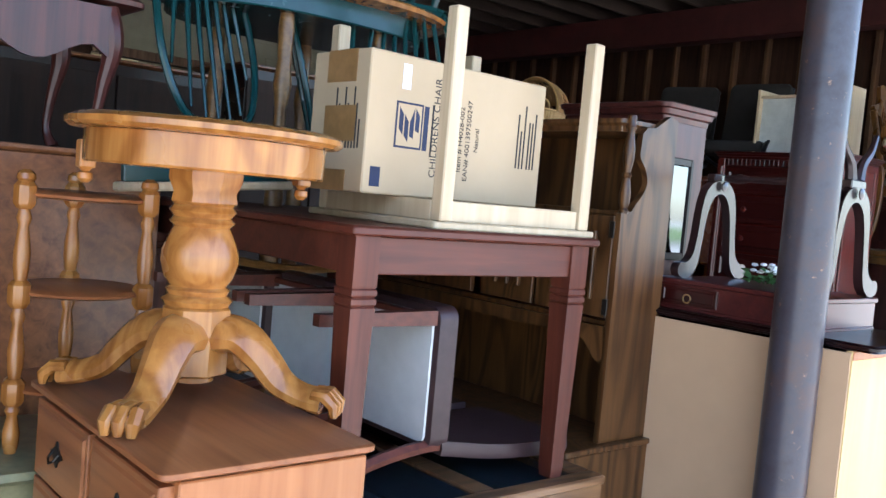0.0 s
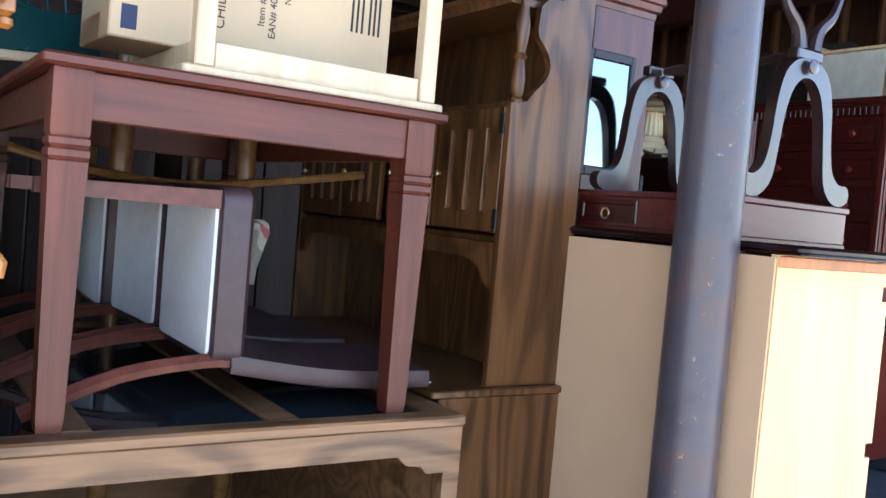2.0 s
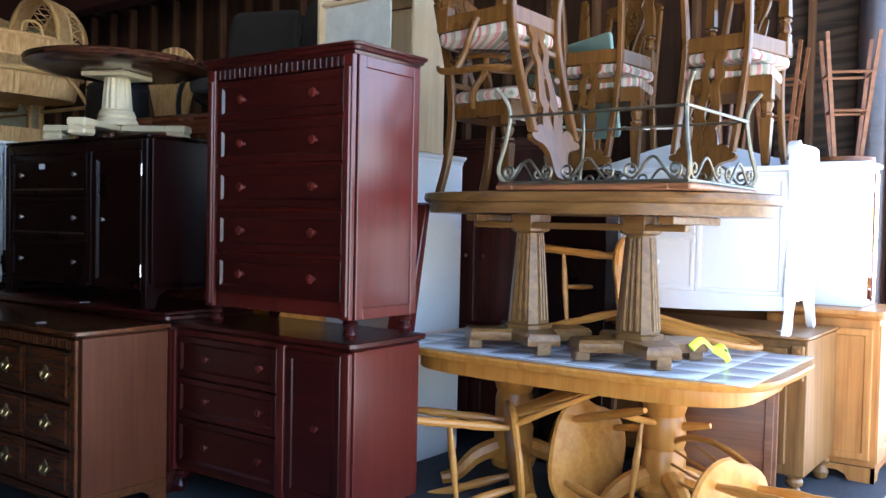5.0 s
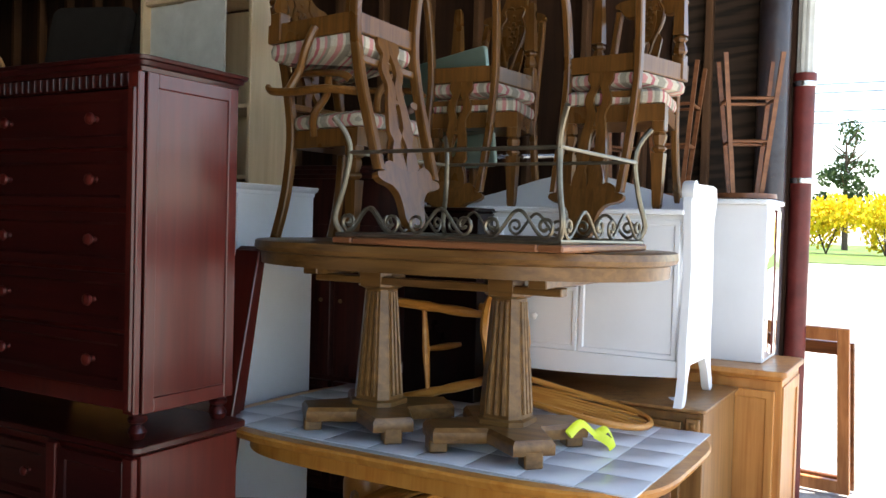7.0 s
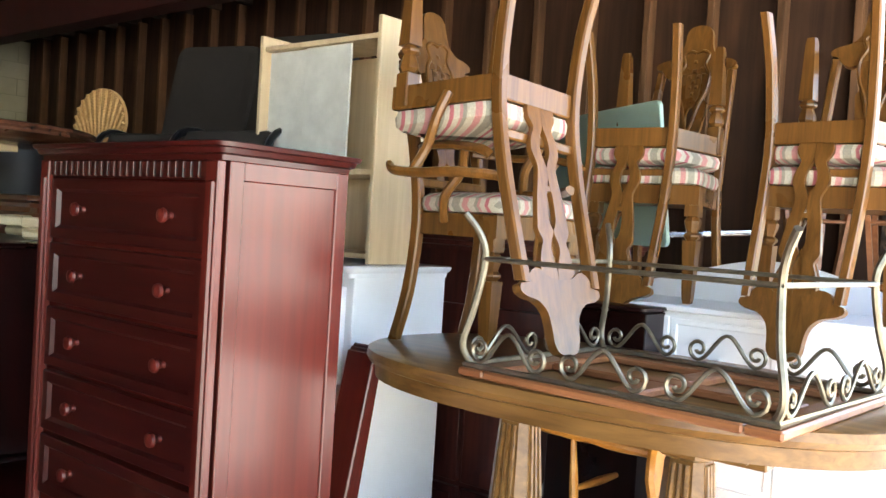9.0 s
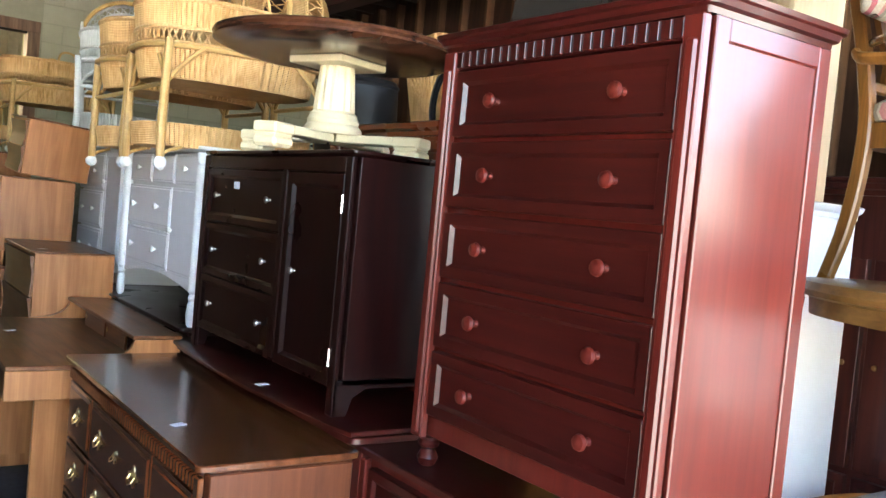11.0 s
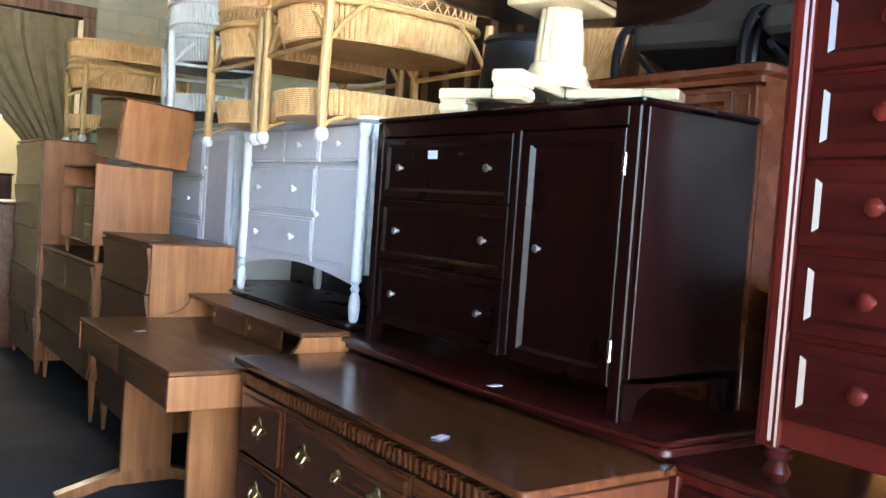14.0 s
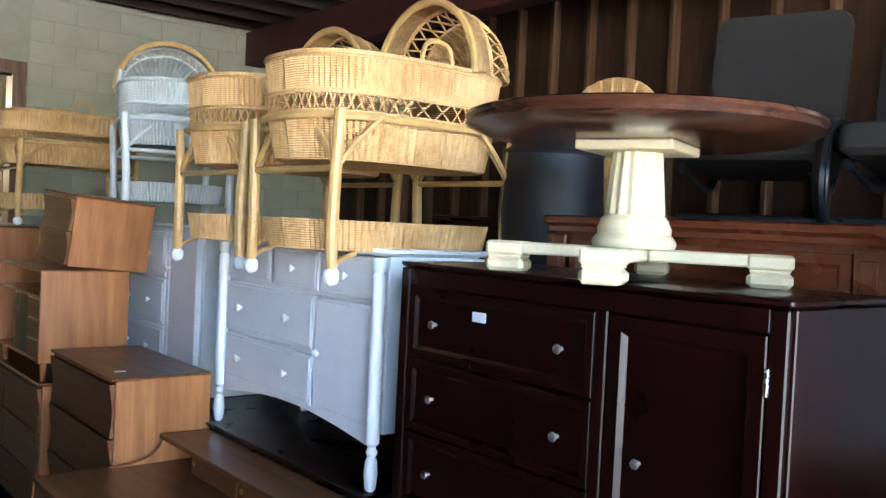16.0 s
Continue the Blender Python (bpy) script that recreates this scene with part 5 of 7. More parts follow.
def tiled_table():
    t = thing("dining_table", "oak dining table with a pale tiled top", "table", pose(6.88, 2.16, 0.0))
    out = oval(0.6, 0.98, 64, 4.2)
    part("rim", moulded(bmnew(), out, [(-0.04, 0.715), (-0.012, 0.72), (0.0, 0.735), (0.006, 0.748), (0.0, 0.757), (-0.03, 0.757), (-0.08, 0.7555)]), PINE, t)
    part("apron", moulded(bmnew(), oval(0.5, 0.86, 64, 4.2), [(0, 0.635), (0.003, 0.64), (0, 0.715)]), PINE, t)
    part("grout_bed", moulded(bmnew(), oval(0.545, 0.925, 64, 4.2), [(0, 0.75), (0, 0.758)]), plain("grout", (0.46, 0.45, 0.42), 0.8), t)
    me = None
    TILE = plain("pale_glazed_tile", (0.62, 0.63, 0.64), 0.12, 0, 0.05, 6.0, 0.03)
    for i in range(5):
        for j in range(9):
            x, y = (i - 2) * 0.205, (j - 4) * 0.205
            if abs(x / 0.53) ** 4.2 + abs(y / 0.93) ** 4.2 > 0.99:
                continue
            if me is None:
                o = part("tile", moulded(bmnew(), rrect(-0.1012, 0.1012, -0.1012, 0.1012, 0.004, 2), [(0, 0.755), (0, 0.7605), (-0.0015, 0.7615)]), TILE, t)
                me = o.data
            else:
                o = new("tile", me)
                o.parent = t
            o.location = (x, y, 0)
    for yy in (-0.38, 0.45):
        part("pedestal", lathe(bmnew(), [(0.11, 0.1), (0.12, 0.14), (0.095, 0.17), (0.1, 0.2), (0.105, 0.3), (0.09, 0.33), (0.1, 0.36), (0.1, 0.46), (0.09, 0.49), (0.1, 0.52), (0.11, 0.56), (0.12, 0.6), (0.12, 0.64)], 28, pose(0, yy, 0)), PINE, t)
        for a in (0, 90, 180, 270):
            m = pose(0, yy, 0, 0, 0, a + 45)
            part("foot", tube(bmnew(), [m @ p for p in curve([(0.08, 0, 0.2), (0.2, 0, 0.15), (0.3, 0, 0.06), (0.38, 0, 0.035)], 4)], [0.05, 0.05, 0.05, 0.048, 0.046, 0.044, 0.042, 0.04, 0.038, 0.036, 0.034, 0.033, 0.032], 8), PINE, t)


tiled_table()
PS = Matrix.Scale(1.14, 4)
p1 = spindle_chair(frame_of((0.3, 0.95, -0.08), (0.25, -0.1, 1), (6.74, 2.1, 0.27), 0.5) @ PS, PINE, PINE, "honey pine hoop-back chair tipped on its side", "tumbled pine chairs")
copy_thing(p1, frame_of((0.6, -0.78, 0.1), (0.75, 0.6, -0.1), (6.56, 2.42, 0.26), 0.5))
copy_thing(p1, frame_of((0.3, 0.9, 0.1), (0.2, 0, 1), (6.33, 1.3, 0.22), 0.5))
copy_thing(p1, frame_of((0.06, -0.98, 0.1), (-0.97, -0.06, 0.05), (7.2, 2.1, 1.07), 0.5))
t = thing("board", "brown wooden panel leaning under the tiled table", "board", pose(7.2, 1.35, 0.0, 0, 8, 12))
part("panel", box(bmnew(), 0, 0.02, 0, 0.5, 0, 0.6, 0.003), WALNUT, t)
part("batten", box(bmnew(), -0.012, -0.001, 0.02, 0.06, 0.0, 0.6, 0.003), WALNUT, t)

# long oval table on two pillars
t = thing("dining_table", "long oval pecan-brown table on two fluted pillars", "table", pose(6.8, 2.15, 0.763))
TZ = 0.757
part("tabletop", moulded(bmnew(), oval(0.55, 0.88, 72, 2.4), [(-0.05, TZ - 0.1), (-0.024, TZ - 0.098), (-0.02, TZ - 0.052), (-0.012, TZ - 0.047), (0.0, TZ - 0.044), (0.008, TZ - 0.028), (0.004, TZ - 0.005), (-0.006, TZ)]), PECAN_GREY, t)
for yy in (-0.5, 0.5):
    part("runner", box(bmnew(), -0.3, 0.3, yy - 0.035, yy + 0.035, TZ - 0.136, TZ - 0.101, 0.004), PECAN_GREY, t)
part("runner", box(bmnew(), -0.2, -0.14, -0.55, 0.55, TZ - 0.168, TZ - 0.137, 0.004), PECAN_GREY, t)
for yy in (-0.31, 0.27):
    b = bmnew()
    rings(b, [[Vector((-0.12 + sx * r, yy + sy * r, z)) for sx, sy in ((-1, -0.6), (-0.6, -1), (0.6, -1), (1, -0.6), (1, 0.6), (0.6, 1), (-0.6, 1), (-1, 0.6))] for r, z in ((0.1, 0.1), (0.1, 0.118), (0.086, 0.125), (0.056, TZ - 0.19), (0.08, TZ - 0.178), (0.085, TZ - 0.102))])
    for sx, sy in ((-1, 0), (0, -1), (1, 0), (0, 1)):
        for k in (-0.035, 0.0, 0.035):
            p0 = Vector((-0.12 + sx * 0.086 + (k * 0.85 if sx == 0 else 0), yy + sy * 0.086 + (k * 0.85 if sy == 0 else 0), 0.14))
            p1_ = Vector((-0.12 + sx * 0.058 + (k * 0.55 if sx == 0 else 0), yy + sy * 0.058 + (k * 0.55 if sy == 0 else 0), TZ - 0.2))
            part("flute", tube(bmnew(), [p0, p1_], [0.011, 0.008], 6), PECAN_GREY, t)
    part("pillar", b, PECAN_GREY, t)
    foot = []
    for a in range(4):
        c = radians(45 + a * 90)
        for d_, r in ((-14, 0.31), (14, 0.31), (45, 0.15)):
            foot.append((-0.12 + r * math.cos(c + radians(d_)), yy + r * math.sin(c + radians(d_))))
    part("base", moulded(bmnew(), foot, [(0, 0.045), (0.004, 0.05), (0.004, 0.085), (-0.01, 0.1)]), PECAN_GREY, t)
    for a in range(4):
        c = radians(45 + a * 90)
        xx, y2 = -0.12 + 0.27 * math.cos(c), yy + 0.27 * math.sin(c)
        part("foot", box(bmnew(), -0.035, 0.035, -0.035, 0.035, 0.0, 0.062, 0.005, pose(xx, y2, 0, 0, 0, 45 + a * 90)), PECAN_GREY, t)
t = thing("caution_tape", "crumpled yellow tape knotted round a table foot", "tape", pose(6.86, 1.55, 0.763))
YEL = plain("yellow_plastic", (0.7, 0.75, 0.03), 0.4)
b = tube(bmnew(), curve([(-0.12, 0.06, 0.07), (-0.04, 0.04, 0.1), (0.0, 0.0, 0.06), (0.05, -0.03, 0.07), (0.08, -0.05, 0.01)], 5), 0.018, 6, False, 0.3)
tube(b, curve([(0.0, 0.0, 0.06), (0.02, -0.05, 0.03), (0.03, -0.06, 0.006)], 4), 0.02, 6, False, 0.25)
part("strip", b, YEL, t)


def dining_chair(m, label):
    """A carved high-backed dining chair with a striped seat, built standing, facing -y."""
    BK = 1.22
    t = thing("dining_chair", label, "chair", m, "stacked striped dining chairs")
    part("seat_frame", moulded(bmnew(), [(-0.235, -0.22), (0.235, -0.22), (0.17, 0.19), (-0.17, 0.19)], [(0, 0.375), (0, 0.445), (-0.005, 0.45)]), PECAN, t)
    out = []
    for x, y in rrect(-0.225, 0.225, -0.23, 0.18, 0.05, 5):
        out.append((x * (1.0 - 0.24 * (y + 0.2) / 0.4), y))
    part("cushion", moulded(bmnew(), out, [(-0.02, 0.45), (0.0, 0.455), (0.008, 0.475), (0.004, 0.5), (-0.02, 0.515), (-0.08, 0.522)]), STRIPES, t, "striped pink, cream and sage cushion")
    for sx in (-1, 1):
        x = sx * 0.205
        b = bmnew()
        rings(b, [[Vector((x + a * r, -0.185 + c * r, z)) for a, c in ((-1, -1), (1, -1), (1, 1), (-1, 1))] for r, z in ((0.014, 0.0), (0.018, 0.02), (0.027, 0.24))])
        lathe(b, [(0.02, 0.24), (0.034, 0.255), (0.034, 0.262), (0.022, 0.272), (0.032, 0.3), (0.034, 0.315), (0.024, 0.33)], 14, pose(x, -0.185, 0), 7, 0.12)
        box(b, x - 0.028, x + 0.028, -0.213, -0.157, 0.33, 0.445, 0.004)
        part("front_leg", b, PECAN, t)
        pts = curve([(sx * 0.185, 0.25, 0.0), (sx * 0.175, 0.205, 0.18), (sx * 0.168, 0.185, 0.42), (sx * 0.165, 0.215, 0.63), (sx * 0.16, 0.27, 0.84), (sx * 0.155, 0.308, 0.98)], 4)
        b = rings(bmnew(), [[p + Vector((a * 0.016, c * 0.021, 0)) for a, c in ((-1, -0.7), (-0.7, -1), (0.7, -1), (1, -0.7), (1, 0.7), (0.7, 1), (-0.7, 1), (-1, 0.7))] for p in pts])
        part("back_post", b, PECAN, t)
    tilt = pose(0, 0.19, 0.45, -12.0, 0, 0) @ FACING
    # splat of two mirrored halves that leave a spade, two slits and an oval open between them
    outline = [(0.05, 0.0, 0.0), (0.052, 0.03, 0.0), (0.036, 0.058, 0.003), (0.049, 0.09, 0.018), (0.053, 0.125, 0.02), (0.036, 0.165, 0.001), (0.04, 0.2, 0.001), (0.05, 0.25, 0.013), (0.058, 0.31, 0.015), (0.06, 0.34, 0.001), (0.046, 0.365, 0.014), (0.054, 0.39, 0.02), (0.062, 0.42, 0.008), (0.064, 0.45, 0.001), (0.05, 0.475, 0.001)]
    o = [(v.x, v.y) for v in curve([(x * 1.15, z * BK * 0.93, 0) for x, z, h in outline], 3)]
    i = [(max(0.0004, v.x), v.y) for v in curve([(h, z * BK * 0.93, 0) for x, z, h in outline], 3)]
    b = bmnew()
    for s in (-1, 1):
        loop = [(s * x, z) for x, z in o + i[::-1]]
        prism(b, loop, -0.009, 0.009, tilt)
    prism(b, [(-0.012, 0.245), (0.012, 0.245), (0.012, 0.262), (-0.012, 0.262)], -0.008, 0.008, tilt)
    part("splat", b, PECAN, t)
    part("lower_rail", box(bmnew(), -0.165, 0.165, 0.18, 0.204, 0.536, 0.566, 0.005), PECAN, t)
    crest = [(0.0, 0.435), (0.05, 0.43), (0.09, 0.412), (0.125, 0.42), (0.15, 0.447), (0.172, 0.452), (0.176, 0.468), (0.15, 0.481), (0.104, 0.49), (0.072, 0.515), (0.06, 0.553), (0.056, 0.585), (0.038, 0.608), (0.0, 0.615)]
    crest = [(v.x, v.y) for v in curve([(x, z * BK, 0) for x, z in crest], 3)]
    # carved lyre frame and leaf clusters on the front of the splat
    frame_line = [(0.0, 0.2), (0.018, 0.25), (0.036, 0.31), (0.062, 0.37), (0.066, 0.43), (0.045, 0.465), (0.056, 0.5), (0.028, 0.515), (0.0, 0.507)]
    b = bmnew()
    for sx in (-1, 1):
        tube(b, [tilt @ Vector((sx * v.x, v.y, 0.017)) for v in curve([(x, z * BK, 0) for x, z in frame_line], 4)], 0.0075, 6)
    part("carved_frame", b, PECAN, t)
    b = bmnew()
    for k, (x, z, rr) in enumerate(((0, 0.44, 0.017), (-0.02, 0.42, 0.015), (0.02, 0.42, 0.015), (0, 0.4, 0.015), (-0.013, 0.38, 0.013), (0.013, 0.38, 0.013), (0, 0.355, 0.012), (0, 0.325, 0.01), (-0.03, 0.45, 0.012), (0.03, 0.45, 0.012), (0, 0.475, 0.014))):
        lathe(b, [(rr, 0.0), (rr * 0.85, rr * 0.5), (rr * 0.3, rr * 0.8)], 8, tilt @ pose(x, z * BK, 0.008), 4, 0.25)
    prism(b, [(0.034 * math.cos(k * 0.5236), (0.4 + 0.1 * math.sin(k * 0.5236)) * BK) for k in range(12)], 0.006, 0.013, tilt)
    part("leaf_carving", b, PECAN, t)
    part("crest", prism(bmnew(), crest + [(-x, z) for x, z in crest[-2:0:-1]], -0.015, 0.015, tilt), PECAN, t)
    return t


def arm_pair(t):
    for sx in (-1, 1):
        part("arm", tube(bmnew(), curve([(sx * 0.14, 0.22, 0.68), (sx * 0.23, 0.1, 0.67), (sx * 0.25, -0.05, 0.665), (sx * 0.26, -0.16, 0.65), (sx * 0.25, -0.19, 0.63)], 4), 0.018, 8, False, 0.7), PECAN, t)
        part("arm_post", tube(bmnew(), curve([(sx * 0.215, 0.02, 0.42), (sx * 0.24, 0.0, 0.5), (sx * 0.225, -0.05, 0.58), (sx * 0.25, -0.08, 0.655)], 4), 0.016, 8), PECAN, t)


TOP = 1.521
CS = Matrix.Scale(1.03, 4)
DRESSER_TOP = 1.692
ups = "carved pecan dining chair with a striped seat, standing"
up1 = dining_chair(pose(6.83, 2.7, TOP, 0, 0, -3) @ CS, "carved armchair with a striped seat, standing on the table")
up2 = dining_chair(pose(7.76, 2.5, DRESSER_TOP, 0, 0, -86) @ CS, ups)
up3 = copy_thing(up2, pose(7.72, 1.75, DRESSER_TOP, 0, 0, -90))
arm_pair(up1)
dn1 = dining_chair(pose(6.67, 2.6, TOP + 1.245, 0, 4, -8) @ pose(0, 0, 0, 176, 0, 0) @ CS, "carved armchair with a striped seat, turned upside down")
arm_pair(dn1)
dn2 = dining_chair(pose(7.72, 2.55, DRESSER_TOP + 1.075, 0, 0, -86) @ pose(0, 0, 0, 180, 0, 0) @ CS, "carved dining chair with a striped seat, turned upside down")
dn3 = copy_thing(dn2, pose(7.69, 1.78, DRESSER_TOP + 1.075, 0, 0, -96) @ pose(0, 0, 0, 180, 0, 0))

# upturned low table with iron scroll legs
t = thing("coffee_table", "upturned wooden low table with wrought iron scroll legs", "table", pose(6.6, 1.88, TOP + 0.001, 0, 0, -3))
AX, AY = 0.37, 0.46
RED_OAK = wood("reddish_table_wood", (0.16, 0.055, 0.02), (0.3, 0.12, 0.05), 0.35, 1, 1.0, 0.3)
b = bmnew()
for x0, x1, y0, y1 in ((-AX, AX, -AY, -AY + 0.09), (-AX, AX, AY - 0.09, AY), (-AX, -AX + 0.09, -AY + 0.09, AY - 0.09), (AX - 0.09, AX, -AY + 0.09, AY - 0.09), (-0.04, 0.04, -AY + 0.09, AY - 0.09), (-AX + 0.09, -0.04, -0.04, 0.04), (0.04, AX - 0.09, -0.04, 0.04)):
    box(b, x0, x1, y0, y1, 0.0, 0.024, 0.006)
part("top_frame", b, RED_OAK, t)
rim = [(-AX + 0.015, -AY + 0.015, 0.032), (AX - 0.015, -AY + 0.015, 0.032), (AX - 0.015, AY - 0.015, 0.032), (-AX + 0.015, AY - 0.015, 0.032)]
part("lower_rail", tube(bmnew(), rim, 0.009, 6, True), IRON, t)
part("upper_rail", tube(bmnew(), [(x * 0.93, y * 0.95, 0.33) for x, y, z in rim], 0.007, 8, True), IRON, t, "thin brass-toned rail")
for sx in (-1, 1):
    for sy in (-1, 1):
        x, y = sx * (AX - 0.02), sy * (AY - 0.02)
        p = curve([(x * 0.98, y * 0.98, 0.035), (x * 1.03, y * 1.03, 0.09), (x * 0.98, y * 0.98, 0.2), (x * 0.93, y * 0.95, 0.33), (x * 0.97, y * 0.98, 0.4), (x * 1.06, y * 1.05, 0.455)], 4)
        part("leg", tube(bmnew(), p, 0.0105, 8), IRON, t)


def scrollwork(p0, p1):
    """S scrolls along the rail from p0 to p1."""
    p0, p1 = Vector(p0), Vector(p1)
    d = p1 - p0
    L = d.length
    d.normalize()
    n = max(1, round(L / 0.3))
    for k in range(n):
        a0, w = k * L / n, L / n
        for flip in (0, 1):
            pts = []
            for i in range(40):
                u = i / 39
                if u < 0.35:
                    q = 1 - u / 0.35
                    r, a = 0.008 + 0.026 * (1 - q), -math.pi / 2 - q * 7.5
                    s_, z = 0.055 + r * math.cos(a), 0.036 + r * math.sin(a)
                else:
                    q = (u - 0.35) / 0.65
                    s_, z = 0.055 + q * (w * 0.5 - 0.055), 0.002 + 0.085 * (3 * q * q - 2 * q ** 3)
                s_ = s_ if not flip else w - s_
                pts.append(p0 + d * (a0 + s_) + Vector((0, 0, z + 0.012)))
            part("scroll", tube(bmnew(), pts, 0.0062, 6), IRON, t)


for a, c in ((0, 1), (1, 2), (3, 2), (0, 3)):
    scrollwork(rim[a], rim[c])

# white sleigh-shaped dresser on a carved server
t = thing("dresser", "white painted dresser with curved sleigh ends", "dresser", pose(7.44, 1.37, 0.845))
side = [(-0.03, 0.0), (0.02, -0.005), (0.05, 0.02), (0.06, 0.1), (0.1, 0.17), (0.36, 0.17), (0.42, 0.1), (0.46, 0.02), (0.49, 0.0), (0.53, 0.01), (0.52, 0.05), (0.485, 0.12), (0.47, 0.25), (0.475, 0.45), (0.46, 0.65), (0.45, 0.8), (0.5, 0.9), (0.48, 0.955), (0.4, 0.965),
        (0.12, 0.96), (0.05, 0.94), (0.02, 0.88), (0.03, 0.78), (0.055, 0.6), (0.04, 0.42), (0.015, 0.25), (0.02, 0.12), (0.0, 0.05)]
for yy in (0.035, 1.42):
    b = prism(bmnew(), side, 0.0, 0.035, pose(0, yy, 0) @ FACING)
    lathe(b, [(0.045, -0.006), (0.048, 0.0), (0.048, 0.045), (0.03, 0.05), (0.028, 0.046), (0.012, 0.046), (0.01, 0.052)], 20, pose(0.07, yy + 0.004, 0.925, 90, 0, 0))
    part("sleigh_end", b, WHITE, t)
part("body", box(bmnew(), 0.05, 0.5, 0.036, 1.384, 0.15, 0.822, 0.004), WHITE, t)
part("top", moulded(bmnew(), rrect(0.02, 0.5, 0.036, 1.384, 0.006), [(0, 0.822), (0.006, 0.827), (0.006, 0.842), (0, 0.847)]), WHITE, t)
arch = [(0.036, 0.8), (0.036, 0.88)] + [(0.036 + 1.348 * i / 20, 0.9 + 0.13 * math.sin(math.pi * i / 20) ** 2) for i in range(1, 20)] + [(1.384, 0.88), (1.384, 0.8)]
part("backboard", prism(bmnew(), arch, 0.505, 0.525, UPRIGHT), WHITE, t)
for y0, y1, k in ((0.05, 0.5, 0.85), (0.93, 1.37, 0.15)):
    door(t, y0, y1, 0.19, 0.8, WHITE, k, PEARL, 0.017, 0.02, 0.006, 0.006, x=0.045, kz=0.8)
for i in range(2):
    drawer(t, 0.51, 0.92, 0.19 + i * 0.31, 0.485 + i * 0.31, WHITE, (0.5,), PEARL, 0.017, 0.02, 0.006, 0.006, x=0.045)
ap = [(0.036, 0.19), (0.036, 0.13)] + [(0.04 + 1.34 * i / 16, 0.12 - 0.03 * math.sin(math.pi * i / 16)) for i in range(17)] + [(1.384, 0.13), (1.384, 0.19)]
part("apron", prism(bmnew(), ap, 0.03, 0.047, UPRIGHT), WHITE, t)

SERVER_W = wood("old_honey_brown_wood", (0.15, 0.065, 0.018), (0.3, 0.15, 0.05), 0.34, 2, 1.0, 0.4)
W, D, H = 1.15, 0.66, 0.845
srv = case("server", "carved honey-brown server cabinet on short turned legs", "cabinet", 7.45, 1.29, 0.0, D, W, H, SERVER_W, SERVER_W, foot=0.14, over=0.015)
for y0, y1 in ((0.09, 0.56), (0.59, 1.06)):
    d = door(srv, y0, y1, 0.2, 0.78, SERVER_W, 0.9, BRASS, 0.012, 0.05, 0.012, 0.01)
    part("carving", lathe(bmnew(), [(0.03, 0), (0.026, 0.006), (0.012, 0.008)], 12, pose(0.004, (y0 + y1) / 2, 0.7, 0, -90, 0), 6, 0.3), SERVER_W, d)
for y0 in (0.0, W - 0.08):
    b = box(bmnew(), -0.006, 0.02, y0 + 0.01, y0 + 0.07, 0.62, 0.8, 0.006)
    for k in range(5):
        lathe(b, [(0.02, 0), (0.014, 0.008), (0.004, 0.01)], 8, pose(-0.004, y0 + 0.04, 0.65 + k * 0.03, 0, -90, 0), 4, 0.3)
    part("carved_panel", b, SERVER_W, srv)
for xx in (0.05, D - 0.05):
    for yy in (0.05, W - 0.05):
        part("leg", turned_foot(xx, yy, 0.0, 0.14, 0.045), SERVER_W, srv)
price_tag(7.6, 1.45, 0.848, 30, False, 0.07, 0.04)
W, D, H = 0.6, 0.56, 0.94
oc = case("cabinet", "orange-brown wooden cabinet with a moulded top in the sun", "cabinet", 8.12, 1.08, 0.0, D, W, H, ORANGE_W, ORANGE_W, foot=0.08, over=0.025, top_t=0.05)
door(oc, 0.03, W - 0.03, 0.12, 0.84, ORANGE_W, 0.9, BRASS, 0.012)
b = bmnew()
for x0, x1, z0, z1 in ((0.03, 0.09, 0.1, 0.86), (D - 0.08, D - 0.02, 0.1, 0.86), (0.09, D - 0.08, 0.8, 0.86), (0.09, D - 0.08, 0.1, 0.18)):
    box(b, x0, x1, -0.008, 0.004, z0, z1, 0.003)
part("side_frame", b, ORANGE_W, oc)
bracket_feet(oc, D, W, 0.08, ORANGE_W)
# small white cabinet with mirror sides
t = thing("mirror_cabinet", "narrow white cabinet with a mirror on its side", "cabinet", pose(8.3, 1.2, 0.941))
part("body", box(bmnew(), 0.02, 0.4, 0.006, 0.3, 0.0, 0.8, 0.004), WHITE, t)
part("top", moulded(bmnew(), rrect(0.0, 0.42, -0.01, 0.32, 0.04), [(0, 0.8), (0.008, 0.806), (0.008, 0.822), (0, 0.828)]), WHITE, t)
for x0, x1 in ((0.03, 0.27), (0.28, 0.33), (0.34, 0.39)):
    part("mirror_strip", panel(bmnew(), x0, x1, 0.02, 0.78, 0, 0.006, 0.002, 0.012, -0.003), MIRROR, t).matrix_local = pose(0, 0.0, 0, 0, 0, 0) @ Matrix(((0, 1, 0, 0), (1, 0, 0, 0), (0, 0, 1, 0), (0, 0, 0, 1)))


